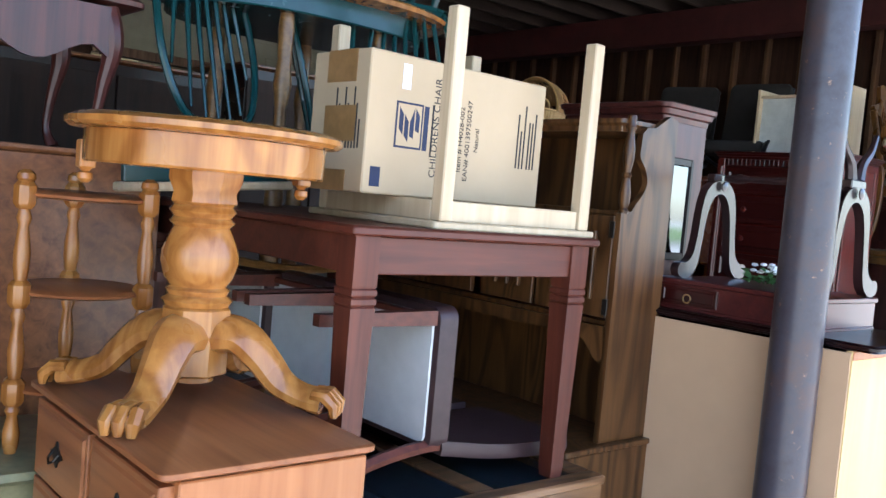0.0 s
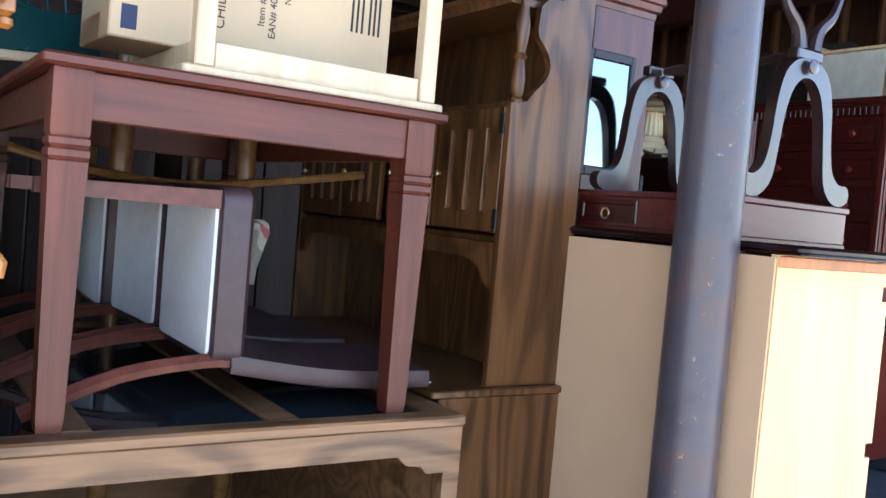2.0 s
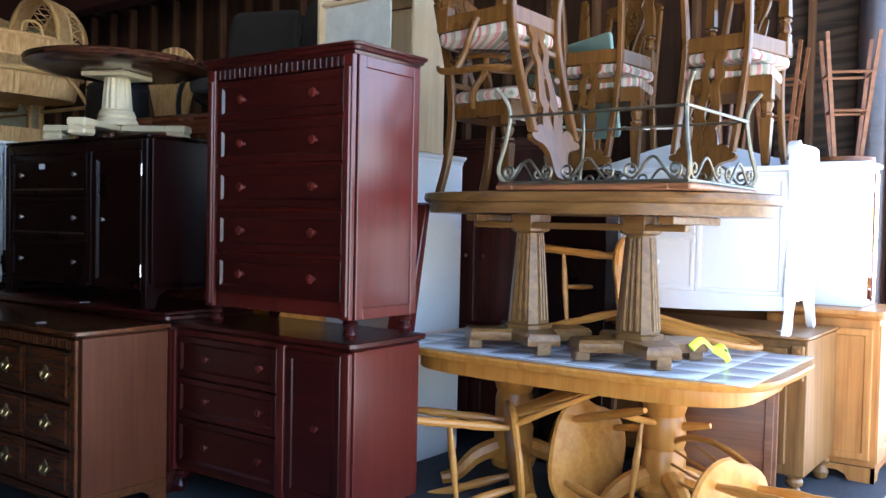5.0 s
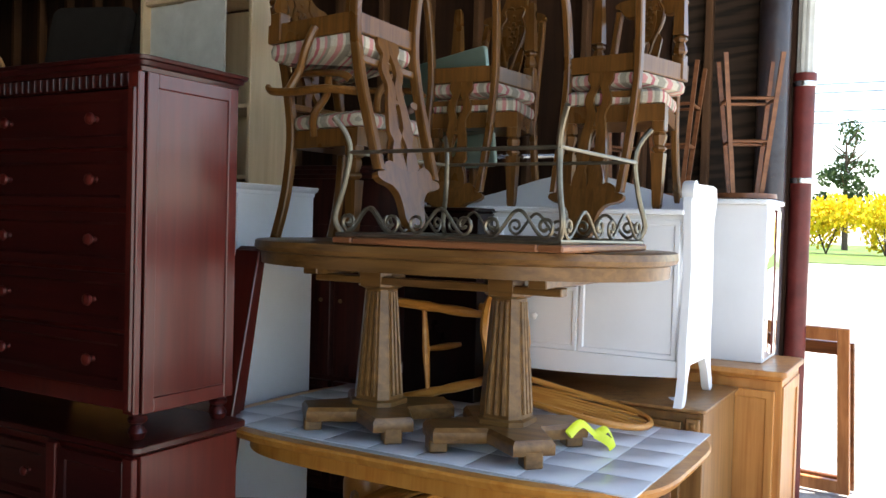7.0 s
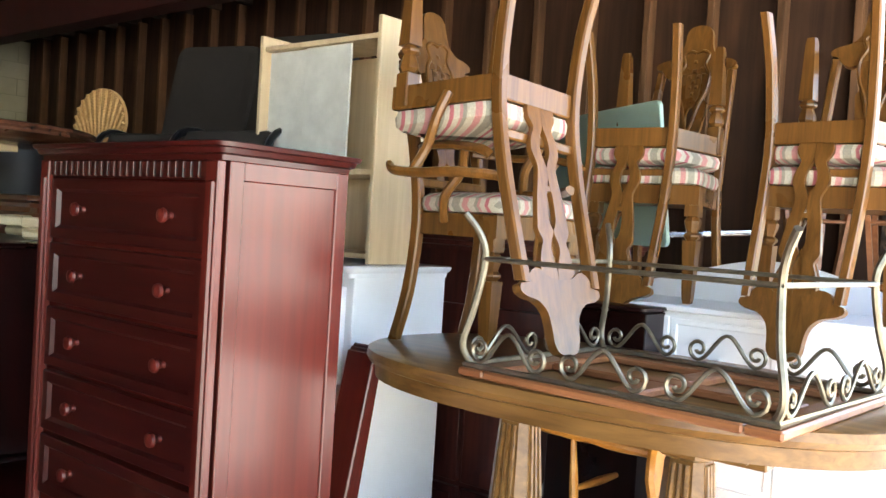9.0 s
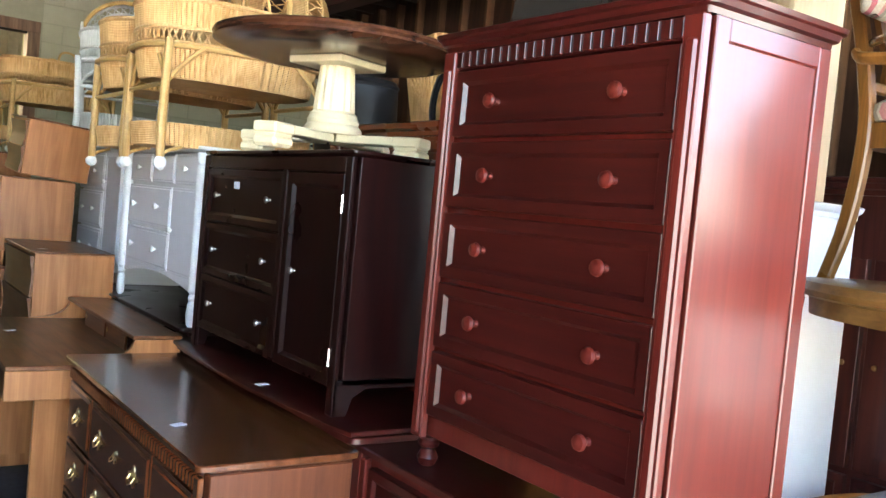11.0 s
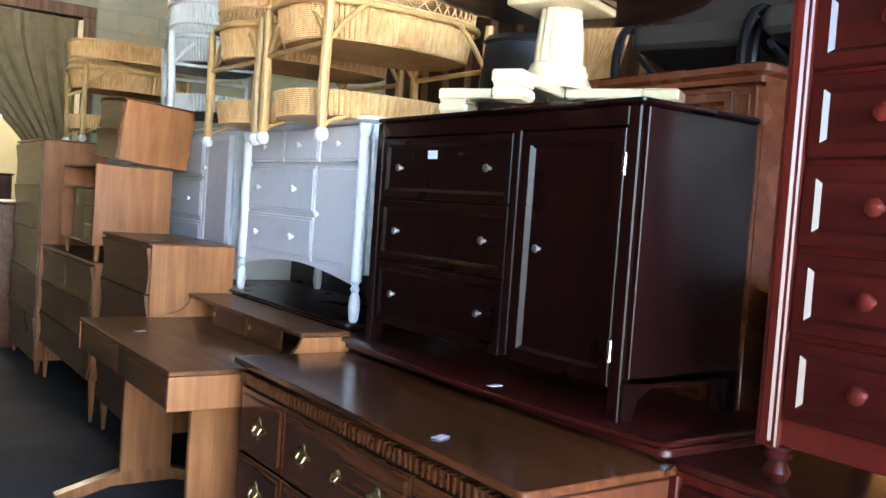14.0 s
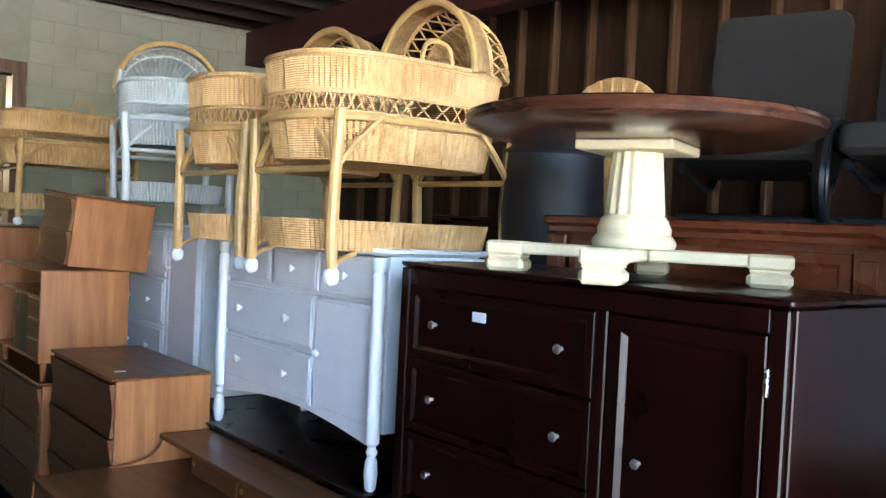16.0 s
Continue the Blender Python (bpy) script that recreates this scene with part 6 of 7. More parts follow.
def stool(m):
    t = thing("stool", "reddish wooden stool turned upside down", "stool", m, "upturned stools")
    part("seat", moulded(bmnew(), oval(0.16, 0.16, 30), [(-0.01, 0.0), (0.004, 0.006), (0.0, 0.03)]), RED_OAK, t)
    for a in (45, 135, 225, 315):
        m2 = pose(0, 0, 0, 0, 0, a)
        part("leg", tube(bmnew(), [m2 @ Vector((0.1, 0, 0.03)), m2 @ Vector((0.2, 0, 0.75))], [0.016, 0.015], 4), RED_OAK, t)
    for z, r in ((0.3, 0.138), (0.52, 0.168)):
        for a in (45, 135, 225, 315):
            m2, m3 = pose(0, 0, 0, 0, 0, a), pose(0, 0, 0, 0, 0, a + 90)
            part("rung", tube(bmnew(), [m2 @ Vector((r, 0, z)), m3 @ Vector((r, 0, z))], 0.009, 6), RED_OAK, t)
    return t


st = stool(pose(8.52, 1.36, 1.772, 0, 0, 20))
copy_thing(st, pose(8.72, 2.15, 1.772, 0, 0, 50))
copy_thing(st, pose(8.62, 1.78, 1.772, 0, 0, 5))
shelf_l = case("cabinet", "dark wooden cabinet holding upturned stools", "cabinet", 8.3, 1.56, 0.0, 0.7, 1.2, 1.77, WALNUT, WALNUT, foot=0.04)

# white bookcase with a birch cupboard on top, dark armoire, leaning rails
wb = case("bookcase", "white painted bookcase with a small door", "bookcase", 6.68, 3.24, 0.0, 0.58, 0.8, 1.765, WHITE, WHITE, foot=0.05, crown=[(-0.012, 0), (0.006, 0.002), (0.008, 0.02), (0.022, 0.03), (0.028, 0.045), (0.022, 0.05)])
door(wb, 0.04, 0.38, 1.3, 1.68, WHITE, 0.9, PEARL, 0.012)
door(wb, 0.42, 0.76, 1.3, 1.68, WHITE, 0.1, PEARL, 0.012)
t = thing("cupboard", "pale birch cupboard with white sliding doors", "cupboard", pose(6.84, 3.3, 1.766))
BW_, BD_, BH_ = 0.76, 0.3, 1.0
for y0 in (0.0, BW_ - 0.022):
    part("side_panel", box(bmnew(), 0, BD_, y0, y0 + 0.022, 0, BH_ if y0 == 0 else BH_ - 0.02, 0.003), BIRCH, t)
part("back_panel", box(bmnew(), BD_ - 0.012, BD_ - 0.002, 0.023, BW_ - 0.023, 0.02, BH_ - 0.1, 0.002), BIRCH, t)
for z in (0.02, 0.36, BH_ - 0.09):
    part("shelf", box(bmnew(), 0.01, BD_ - 0.013, 0.023, BW_ - 0.023, z, z + 0.022, 0.003), BIRCH, t)
part("sliding_door", box(bmnew(), 0.03, 0.042, 0.2, 0.48, 0.385, BH_ - 0.092, 0.002), OFFWHITE, t, "pale grey sliding door")
d = part("sliding_door", box(bmnew(), 0.046, 0.058, 0.42, 0.735, 0.385, BH_ - 0.092, 0.002), OFFWHITE, t, "pale grey sliding door")
price_tag(6.868, 3.6, 2.2, 0, True, 0.04, 0.03)
arm = case("armoire", "dark red-brown panelled armoire with a price sticker", "armoire", 7.55, 2.75, 0.0, 0.55, 1.15, 1.9, CHERRY, CHERRY, foot=0.1, crown=CROWN)
for y0, y1 in ((0.04, 0.56), (0.59, 1.11)):
    door(arm, y0, y1, 0.75, 1.58, CHERRY, 0.9 if y0 < 0.3 else 0.1, BRASS, 0.012, 0.06, 0.012, 0.02)
    drawer(arm, y0, y1, 0.14, 0.42, CHERRY, (0.5,), BRASS, 0.014)
    drawer(arm, y0, y1, 0.44, 0.72, CHERRY, (0.5,), BRASS, 0.014)
rail = part("bed_rail", box(bmnew(), 0, 0.03, 0, 0.14, 0, 1.5, 0.005), MAHOG_V_LIT)
rail.matrix_world = pose(6.28, 3.0, 0.0, 0, 12, 0)
tagged(rail, "dark red wooden bed rail leaning on end", "bed rail", "leaning bed rails")
for k in (1, 2):
    o = new("bed_rail", rail.data)
    o.matrix_world = pose(6.28 + 0.07 * k, 3.0 + 0.03 * k, 0.0, 0, 12 - k, 0)
    tagged(o, "dark red wooden bed rail leaning on end", "bed rail", "leaning bed rails")
t = thing("metal_table", "mint green metal table tipped on its side", "table", pose(8.02, 2.9, 1.905, 0, -8, -30))
part("tabletop", moulded(bmnew(), rrect(-0.5, 0.5, 0.0, 0.62, 0.03), [(-0.006, 0), (0, 0.004), (0, 0.02), (-0.006, 0.024)], pose(0, 0, 0, 0, 0, 90) @ pose(0, 0, 0, 90, 0, 0)), MINT, t)
for yy in (-0.44, 0.44):
    part("leg", tube(bmnew(), [(0.03, yy, 0.05), (0.5, yy, 0.02)], 0.014, 8), STEEL, t)
bb = case("chest", "low dark chest behind the stacked tables", "chest", 7.3, 2.32, 0.0, 0.5, 0.4, 1.68, ESPRESSO, ESPRESSO, foot=0.04)

# leaning frames outside and the far side of the street
t = thing("leaning_frame", "wooden frames leaning outside the wall's end", "frame", pose(9.62, 1.18, 0.0, 0, 0, -8))
for k, (mt, s) in enumerate(((WALNUT_LIT, 1.05), (WALNUT, 0.95))):
    m = pose(0.12 * k, 0.0, 0.0, 0, -9, 0)
    b = bmnew()
    for x0, x1, y0, y1, z0, z1 in ((0, 0.03, 0, 0.07, 0, s), (0, 0.03, 0.5, 0.57, 0, s), (0, 0.03, 0.07, 0.5, s - 0.08, s), (0, 0.03, 0.07, 0.5, 0.0, 0.08)):
        box(b, x0, x1, y0 - 0.3, y1 - 0.3, z0, z1, 0.004, m)
    part("frame", b, mt, t)
setting("road", box(bmnew(), 42, 54, -120, 120, -0.014, 0.0, 0.001), ROADM, "sunlit asphalt road")
setting("verge", box(bmnew(), 54.5, 140, -160, 160, -0.014, 0.03, 0.001), GRASSM, "mown green verge beyond the road")
FORS = plain("forsythia_blossom", (0.72, 0.55, 0.02), 0.8, 0, 0.25, 3.0, 0.0)
LEAF = plain("dark_leaf", (0.04, 0.07, 0.02), 0.8, 0, 0.4, 3.0, 0.0)
BARK = plain("bark", (0.09, 0.06, 0.04), 0.9, 0, 0.3, 9.0, 0.3)


def leaf_cloud(bm, rnd, centre, rad, n, size):
    for _ in range(n):
        while True:
            p = Vector((rnd.uniform(-1, 1), rnd.uniform(-1, 1), rnd.uniform(-1, 1)))
            if 0.35 < p.length < 1:
                break
        p = Vector((p.x * rad[0], p.y * rad[1], p.z * rad[2])) + Vector(centre)
        q = Euler((rnd.uniform(0, 6), rnd.uniform(0, 6), rnd.uniform(0, 6))).to_matrix()
        s = size * rnd.uniform(0.6, 1.3)
        bm.faces.new([bm.verts.new(p + q @ Vector(v)) for v in ((-s, -s * 0.5, 0), (s, -s * 0.5, 0), (s * 0.7, s * 0.6, 0), (-s * 0.7, s * 0.6, 0))])
    return bm


rnd = random.Random(11)
for i in range(6):
    y = -4 + i * 4.2
    t = thing("forsythia_bush", "large yellow-flowering forsythia bush by the road", "bush", pose(78 + rnd.uniform(-2, 2), y, 0.03), "forsythia hedge")
    b = bmnew()
    for k in range(7):
        a = rnd.uniform(0, 6.28)
        tube(b, [(0, 0, 0), (math.cos(a) * 0.8, math.sin(a) * 0.8, 2.0), (math.cos(a) * 1.8, math.sin(a) * 1.8, 3.4)], [0.06, 0.04, 0.01], 5)
    part("stem", b, BARK, t)
    b = bmnew()
    for k in range(6):
        leaf_cloud(b, rnd, (rnd.uniform(-1.2, 1.2), rnd.uniform(-2, 2), rnd.uniform(1.3, 3.6)), (1.5, 1.7, 1.3), 330, 0.16)
    part("crown", b, FORS, t)
for i, (x, y, h) in enumerate(((96, 9, 13), (104, 2, 9), (99, 18, 12), (110, -8, 10))):
    t = thing("tree", "thinly leafed dark tree beyond the hedge", "tree", pose(x, y, 0.03), "far trees")
    b = tube(bmnew(), [(0, 0, 0), (0.1, 0.1, h * 0.4), (0, 0.2, h * 0.8)], [0.3, 0.22, 0.08], 8)
    for k in range(12):
        a, z = rnd.uniform(0, 6.28), rnd.uniform(0.3, 0.8) * h
        tube(b, [(0, 0.1, z), (math.cos(a) * 1.2, math.sin(a) * 1.2, z + 0.9), (math.cos(a) * 2.2, math.sin(a) * 2.2, z + 2.2)], [0.1, 0.06, 0.02], 5)
    part("trunk", b, BARK, t)
    b = bmnew()
    for k in range(14):
        z = rnd.uniform(0.35, 1.0)
        leaf_cloud(b, rnd, (rnd.uniform(-1, 1) * 3 * (1.15 - z), rnd.uniform(-1, 1) * 3 * (1.15 - z), z * h), (1.2, 1.2, 0.9), 130, 0.17)
    part("crown", b, LEAF, t)
for z in (8.6, 9.3, 10.4, 10.9):
    b = tube(bmnew(), [(60, -80 + 8 * i, z - 0.5 * math.sin(math.pi * i / 20)) for i in range(21)], 0.03, 5)
    tagged(part("power_line", b, BLACK), "thin black overhead power line", "cable", "power lines")
for y in (-79, 79):
    t = thing("utility_pole", "wooden utility pole carrying the power lines", "pole", pose(60, y, -0.015))
    part("shaft", lathe(bmnew(), [(0.16, 0.0), (0.12, 11.4)], 12), BARK, t)
# ---- along the west-facing row ----
# desk with a raised back shelf
t = thing("desk", "walnut desk with a raised shelf and trestle legs", "desk", pose(4.845, 5.44, 0.0))
W = 1.38
part("desktop", box(bmnew(), 0.0, 0.74, 0.0, W, 0.783, 0.803, 0.004), WALNUT, t)
part("end_panel", box(bmnew(), 0.0, 0.5, 0.0, 0.025, 0.655, 0.782, 0.003), WALNUT_LIT, t)
part("end_panel", box(bmnew(), 0.0, 0.5, W - 0.025, W, 0.655, 0.782, 0.003), WALNUT_LIT, t)
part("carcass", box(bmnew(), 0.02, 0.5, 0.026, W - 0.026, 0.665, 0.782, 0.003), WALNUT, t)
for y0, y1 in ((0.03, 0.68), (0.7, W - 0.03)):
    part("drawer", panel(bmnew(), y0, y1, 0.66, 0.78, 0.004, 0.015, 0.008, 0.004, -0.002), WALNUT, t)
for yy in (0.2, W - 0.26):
    part("leg_panel", box(bmnew(), 0.16, 0.4, yy, yy + 0.03, 0.09, 0.664, 0.004), WALNUT_LIT, t)
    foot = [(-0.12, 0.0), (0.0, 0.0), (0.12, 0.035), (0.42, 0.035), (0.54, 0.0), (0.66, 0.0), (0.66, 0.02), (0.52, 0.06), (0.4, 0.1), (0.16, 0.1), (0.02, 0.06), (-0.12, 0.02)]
    part("foot", prism(bmnew(), foot, -0.06, 0.0, pose(0, yy, 0) @ FACING), WALNUT_LIT, t)
part("corner_leg", box(bmnew(), 0.42, 0.5, 0.03, 0.06, 0.0, 0.654, 0.004), WALNUT_LIT, t)
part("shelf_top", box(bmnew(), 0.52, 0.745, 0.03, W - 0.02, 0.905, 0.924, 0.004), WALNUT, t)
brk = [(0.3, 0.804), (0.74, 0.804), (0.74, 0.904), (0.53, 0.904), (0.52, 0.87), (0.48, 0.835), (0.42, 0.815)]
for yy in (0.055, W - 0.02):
    part("bracket", prism(bmnew(), brk, 0.0, 0.022, pose(0, yy, 0) @ FACING), WALNUT_LIT, t)
for y0, y1 in ((0.3, 0.66), (0.68, 1.1)):
    d = part("sliding_panel", box(bmnew(), 0.56, 0.572, y0, y1, 0.806, 0.903, 0.002), WALNUT, t)
    lathe_b = lathe(bmnew(), [(0.011, 0), (0.012, 0.003), (0.007, 0.004)], 14, pose(0.56, y1 - 0.03, 0.855, 0, -90, 0))
    part("finger_pull", lathe_b, BRASS, d)
price_tag(5.0, 6.35, 0.805, 25)


def sculpted(name, label, x, y, z, depth, width, height, rows, cols=1, legs=0.0, open_rows=0, m=None):
    """A walnut chest whose drawer fronts swell out at the top."""
    t = thing(name, label, "chest", m or pose(x, y, z))
    part("body", box(bmnew(), 0.02, depth, 0, width, legs, height, 0.004), WALNUT_LIT, t)
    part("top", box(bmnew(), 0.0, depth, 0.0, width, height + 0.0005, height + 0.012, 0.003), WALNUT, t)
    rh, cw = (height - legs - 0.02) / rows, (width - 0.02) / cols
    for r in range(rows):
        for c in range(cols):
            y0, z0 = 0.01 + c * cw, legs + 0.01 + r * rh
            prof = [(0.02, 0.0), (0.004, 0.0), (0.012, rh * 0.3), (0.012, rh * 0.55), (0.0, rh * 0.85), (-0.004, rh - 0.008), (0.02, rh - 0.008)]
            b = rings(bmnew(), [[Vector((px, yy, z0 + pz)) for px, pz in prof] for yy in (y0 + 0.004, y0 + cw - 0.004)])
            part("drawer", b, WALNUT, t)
    if legs:
        for xx in (0.05, depth - 0.05):
            for yy in (0.05, width - 0.05):
                part("leg", lathe(bmnew(), [(0.011, 0.0), (0.024, legs)], 12, pose(xx, yy, 0)), WALNUT_LIT, t)
    return t


sculpted("chest", "walnut chest with sculpted drawer fronts", 5.16, 6.84, 0.0, 0.46, 0.92, 1.163, 4, 1, 0.18)
price_tag(5.25, 7.0, 1.177, 10)
sculpted("chest", "low walnut chest on tapered legs", 5.13, 7.85, 0.0, 0.47, 1.5, 0.97, 3, 2, 0.26)
t = thing("bookcase", "small walnut cabinet with open cubbyholes", "bookcase", pose(5.13, 7.87, 0.983))
part("side_panel", box(bmnew(), 0.0, 0.46, 0.0, 0.02, 0.1, 0.585, 0.003), WALNUT_LIT, t)
part("side_panel", box(bmnew(), 0.0, 0.46, 0.88, 0.9, 0.1, 0.585, 0.003), WALNUT_LIT, t)
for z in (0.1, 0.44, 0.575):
    part("shelf", box(bmnew(), 0.004, 0.44, 0.021, 0.879, z, z + 0.015, 0.002), WALNUT_LIT, t)
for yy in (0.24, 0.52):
    part("divider", box(bmnew(), 0.006, 0.44, yy, yy + 0.015, 0.116, 0.439, 0.002), WALNUT_LIT, t)
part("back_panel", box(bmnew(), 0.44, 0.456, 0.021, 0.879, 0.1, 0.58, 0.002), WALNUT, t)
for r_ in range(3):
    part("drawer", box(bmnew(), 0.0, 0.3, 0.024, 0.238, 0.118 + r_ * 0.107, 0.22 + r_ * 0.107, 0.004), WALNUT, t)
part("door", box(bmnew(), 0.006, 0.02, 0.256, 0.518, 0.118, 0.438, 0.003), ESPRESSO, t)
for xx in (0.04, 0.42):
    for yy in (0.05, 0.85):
        part("leg", lathe(bmnew(), [(0.012, 0.0), (0.02, 0.1)], 12, pose(xx, yy, 0)), WALNUT_LIT, t)
sculpted("nightstand", "small walnut nightstand tipped on the stack", 5.13, 7.95, 1.57, 0.44, 0.48, 0.36, 2, 1, 0.0, 0, pose(5.2, 7.74, 1.605) @ Matrix.Rotation(radians(6), 4, Vector((0.58, 0.81, 0))) @ pose(0, 0, 0, 0, 0, 2))
sculpted("chest", "dark walnut chest with small round pulls", 5.1, 9.4, 0.0, 0.47, 1.1, 1.75, 5, 1, 0.1)

# wicker bassinets
def bassinet(m, mat, frame_mat, label, hood=True, stand=True):
    """Built with its foot end at x=0, the hood at x=L; z=0 under the casters."""
    t = thing("bassinet", label, "bassinet", m, "wicker bassinets")
    L, Wd = 0.9, 0.6
    rnd = random.Random(3)

    def ring(z, g):
        return [(L / 2 + (L / 2 + g) * c_, (Wd / 2 + g) * s_) for c_, s_ in [(math.copysign(abs(math.cos(a)) ** 0.72, math.cos(a)), math.copysign(abs(math.sin(a)) ** 0.72, math.sin(a))) for a in [2 * math.pi * i / 180 for i in range(180)]]]

    def wall(z0, z1, g0, g1, name):
        """Upright ribs and a woven skin between two heights."""
        b = bmnew()
        a, c = ring(z0, g0), ring(z1, g1)
        loops = []
        for (h, f) in ((0.0, 0.0), (1.0, 1.0), (1.0, -1), (0.0, -1)):
            lp = []
            for i in range(180):
                s = 0.006 if i % 2 else -0.004
                x0, y0 = a[i]
                x1, y1 = c[i]
                x, y = x0 + (x1 - x0) * h, y0 + (y1 - y0) * h
                d = Vector((x - L / 2, y)).normalized() * (s if f >= 0 else -0.012)
                lp.append(Vector((x + d.x, y + d.y, z0 + (z1 - z0) * h)))
            loops.append(lp)
        loops.append(loops[0])
        rings(b, loops, True, False)
        bmesh.ops.remove_doubles(b, verts=b.verts, dist=1e-5)
        return part(name, b, mat, t)

    wall(0.44, 0.6, -0.03, 0.0, "basket_wall")
    wall(0.67, 0.8, 0.0, 0.015, "upper_wall")
    part("basket_floor", moulded(bmnew(), ring(0, -0.035), [(0, 0.435), (0, 0.45)]), mat, t)
    b = bmnew()
    r0, r1 = ring(0, 0.0), ring(0, 0.002)
    for i in range(0, 180, 3):
        for q in (3, -3):
            j = (i + q) % 180
            tube(b, [Vector((*r0[i], 0.598)), Vector((*r1[j], 0.675))], 0.0042, 4)
    part("lattice", b, mat, t, "open crossed lattice band")
    for z, g, r in ((0.6, 0.004, 0.009), (0.672, 0.004, 0.009), (0.802, 0.014, 0.014)):
        part("rim", tube(bmnew(), [Vector((*p, z)) for p in ring(0, g)[::2]], r, 6, True), mat, t)
    wall(0.115, 0.225, -0.025, -0.005, "shelf_wall")
    part("shelf_floor", moulded(bmnew(), ring(0, -0.03), [(0, 0.115), (0, 0.13)]), mat, t)
    rail = ring(0, 0.016)[::2]
    part("stand_rail", tube(bmnew(), [Vector((*p, 0.585)) for p in rail], 0.014, 8, True), frame_mat, t)
    for sx in (0.05, L - 0.05):
        for sy in (-1, 1):
            y = sy * (Wd / 2 - 0.005)
            part("leg", tube(bmnew(), curve([(sx, y * 1.04, 0.6), (sx, y, 0.4), (sx, y * 0.97, 0.2), (sx, y, 0.05)], 3), [0.02, 0.02, 0.021, 0.021, 0.022, 0.022, 0.023, 0.022, 0.021, 0.018], 10), frame_mat, t)
            for dx in (-1, 1):
                xe = sx + dx * 0.17
                if -0.02 < xe < L + 0.02:
                    part("brace", tube(bmnew(), curve([(sx, y, 0.4), (sx + dx * 0.08, y * 1.02, 0.5), (xe, y * 1.04, 0.585)], 4), 0.011, 6), frame_mat, t)
            for dx in (-1, 1):
                if -0.02 < sx + dx * 0.1 < L + 0.02:
                    part("brace", tube(bmnew(), curve([(sx, y, 0.05), (sx + dx * 0.03, y * 0.99, 0.085), (sx + dx * 0.1, y * 0.97, 0.112)], 4), 0.009, 6), frame_mat, t)
            part("brace", tube(bmnew(), curve([(sx, y, 0.4), (sx, y * 0.7, 0.5), (sx, y * 0.4, 0.575)], 4), 0.011, 6), frame_mat, t)
            bb_ = lathe(bmnew(), [(0.006, 0.045), (0.006, 0.06)], 8, pose(sx, y, 0))
            lathe(bb_, [(0.012, -0.024), (0.026, -0.018), (0.032, 0.0), (0.026, 0.018), (0.012, 0.024)], 16, pose(sx, y, 0.032, 90, 0, 30))
            part("caster", bb_, PEARL, t, "pearly ball caster")
    part("cross_rail", tube(bmnew(), [(0.05, -Wd / 2, 0.4), (0.05, Wd / 2, 0.4)], 0.012, 8), frame_mat, t)
    part("cross_rail", tube(bmnew(), [(L - 0.05, -Wd / 2, 0.4), (L - 0.05, Wd / 2, 0.4)], 0.012, 8), frame_mat, t)
    if hood:
        loops = []
        for i in range(15):
            a = radians(88 * i / 14)
            lp = []
            for j in range(49):
                c = math.pi * j / 48
                cx, cy, cz = math.cos(a), math.cos(c), math.sin(c)
                rx = 0.007 if j % 2 else 0.0
                lp.append(Vector((L - 0.27 + (0.28 + rx) * math.sin(a), (Wd / 2 + 0.015) * cy * (0.25 + 0.75 * cx ** 0.5), 0.8 + (0.31 + rx) * cz * (0.2 + 0.8 * cx ** 0.6))))
            loops.append(lp)
        # woven front and crown, with an open crossed band between them
        for name, i0, i1 in (("hood", 0, 3), ("hood_crown", 7, 14)):
            b = rings(bmnew(), loops[i0:i1 + 1], False, False)
            bmesh.ops.solidify(b, geom=b.faces[:], thickness=0.008)
            part(name, b, mat, t, "domed woven hood")
        b = bmnew()
        for j in range(0, 49, 3):
            for q in (3, -3):
                if 0 <= j + q <= 48:
                    tube(b, [loops[3][j], loops[5][(2 * j + q) // 2], loops[7][j + q]], 0.0042, 4)
        part("hood_lattice", b, mat, t, "open crossed lattice in the hood")
        for i in (3, 7):
            part("hood_band", tube(bmnew(), loops[i][::2], 0.008, 6), mat, t)
        lip = [Vector((L - 0.275, (Wd / 2 + 0.018) * math.cos(math.pi * j / 24), 0.8 + 0.315 * math.sin(math.pi * j / 24))) for j in range(25)]
        part("hood_rim", tube(bmnew(), lip, 0.016, 8), RATTAN, t)
    for sy in (-1, 1):
        part("handle", tube(bmnew(), curve([(L * 0.42, sy * 0.31, 0.8), (L * 0.44, sy * 0.31, 0.87), (L * 0.5, sy * 0.31, 0.89), (L * 0.56, sy * 0.31, 0.87), (L * 0.58, sy * 0.31, 0.8)], 4), 0.009, 8), frame_mat, t)
    return t


RATTAN = plain("rattan_cane", (0.55, 0.33, 0.12), 0.35, 0, 0.15, 15.0, 0.1, 0.2)
bs = bassinet(pose(5.4, 5.87, 1.685), WICKER, RATTAN, "honey-coloured wicker bassinet with a hood on a caster stand")
copy_thing(bs, pose(5.42, 6.62, 1.685, 0, 0, 2))
bassinet(pose(5.85, 7.85, 1.847, 0, 0, 76), WICKER_W, WHITE, "white wicker bassinet with a rattan-rimmed hood")
bassinet(pose(5.36, 9.85, 1.764), WICKER, RATTAN, "honey-coloured wicker bassinet without a hood", False)

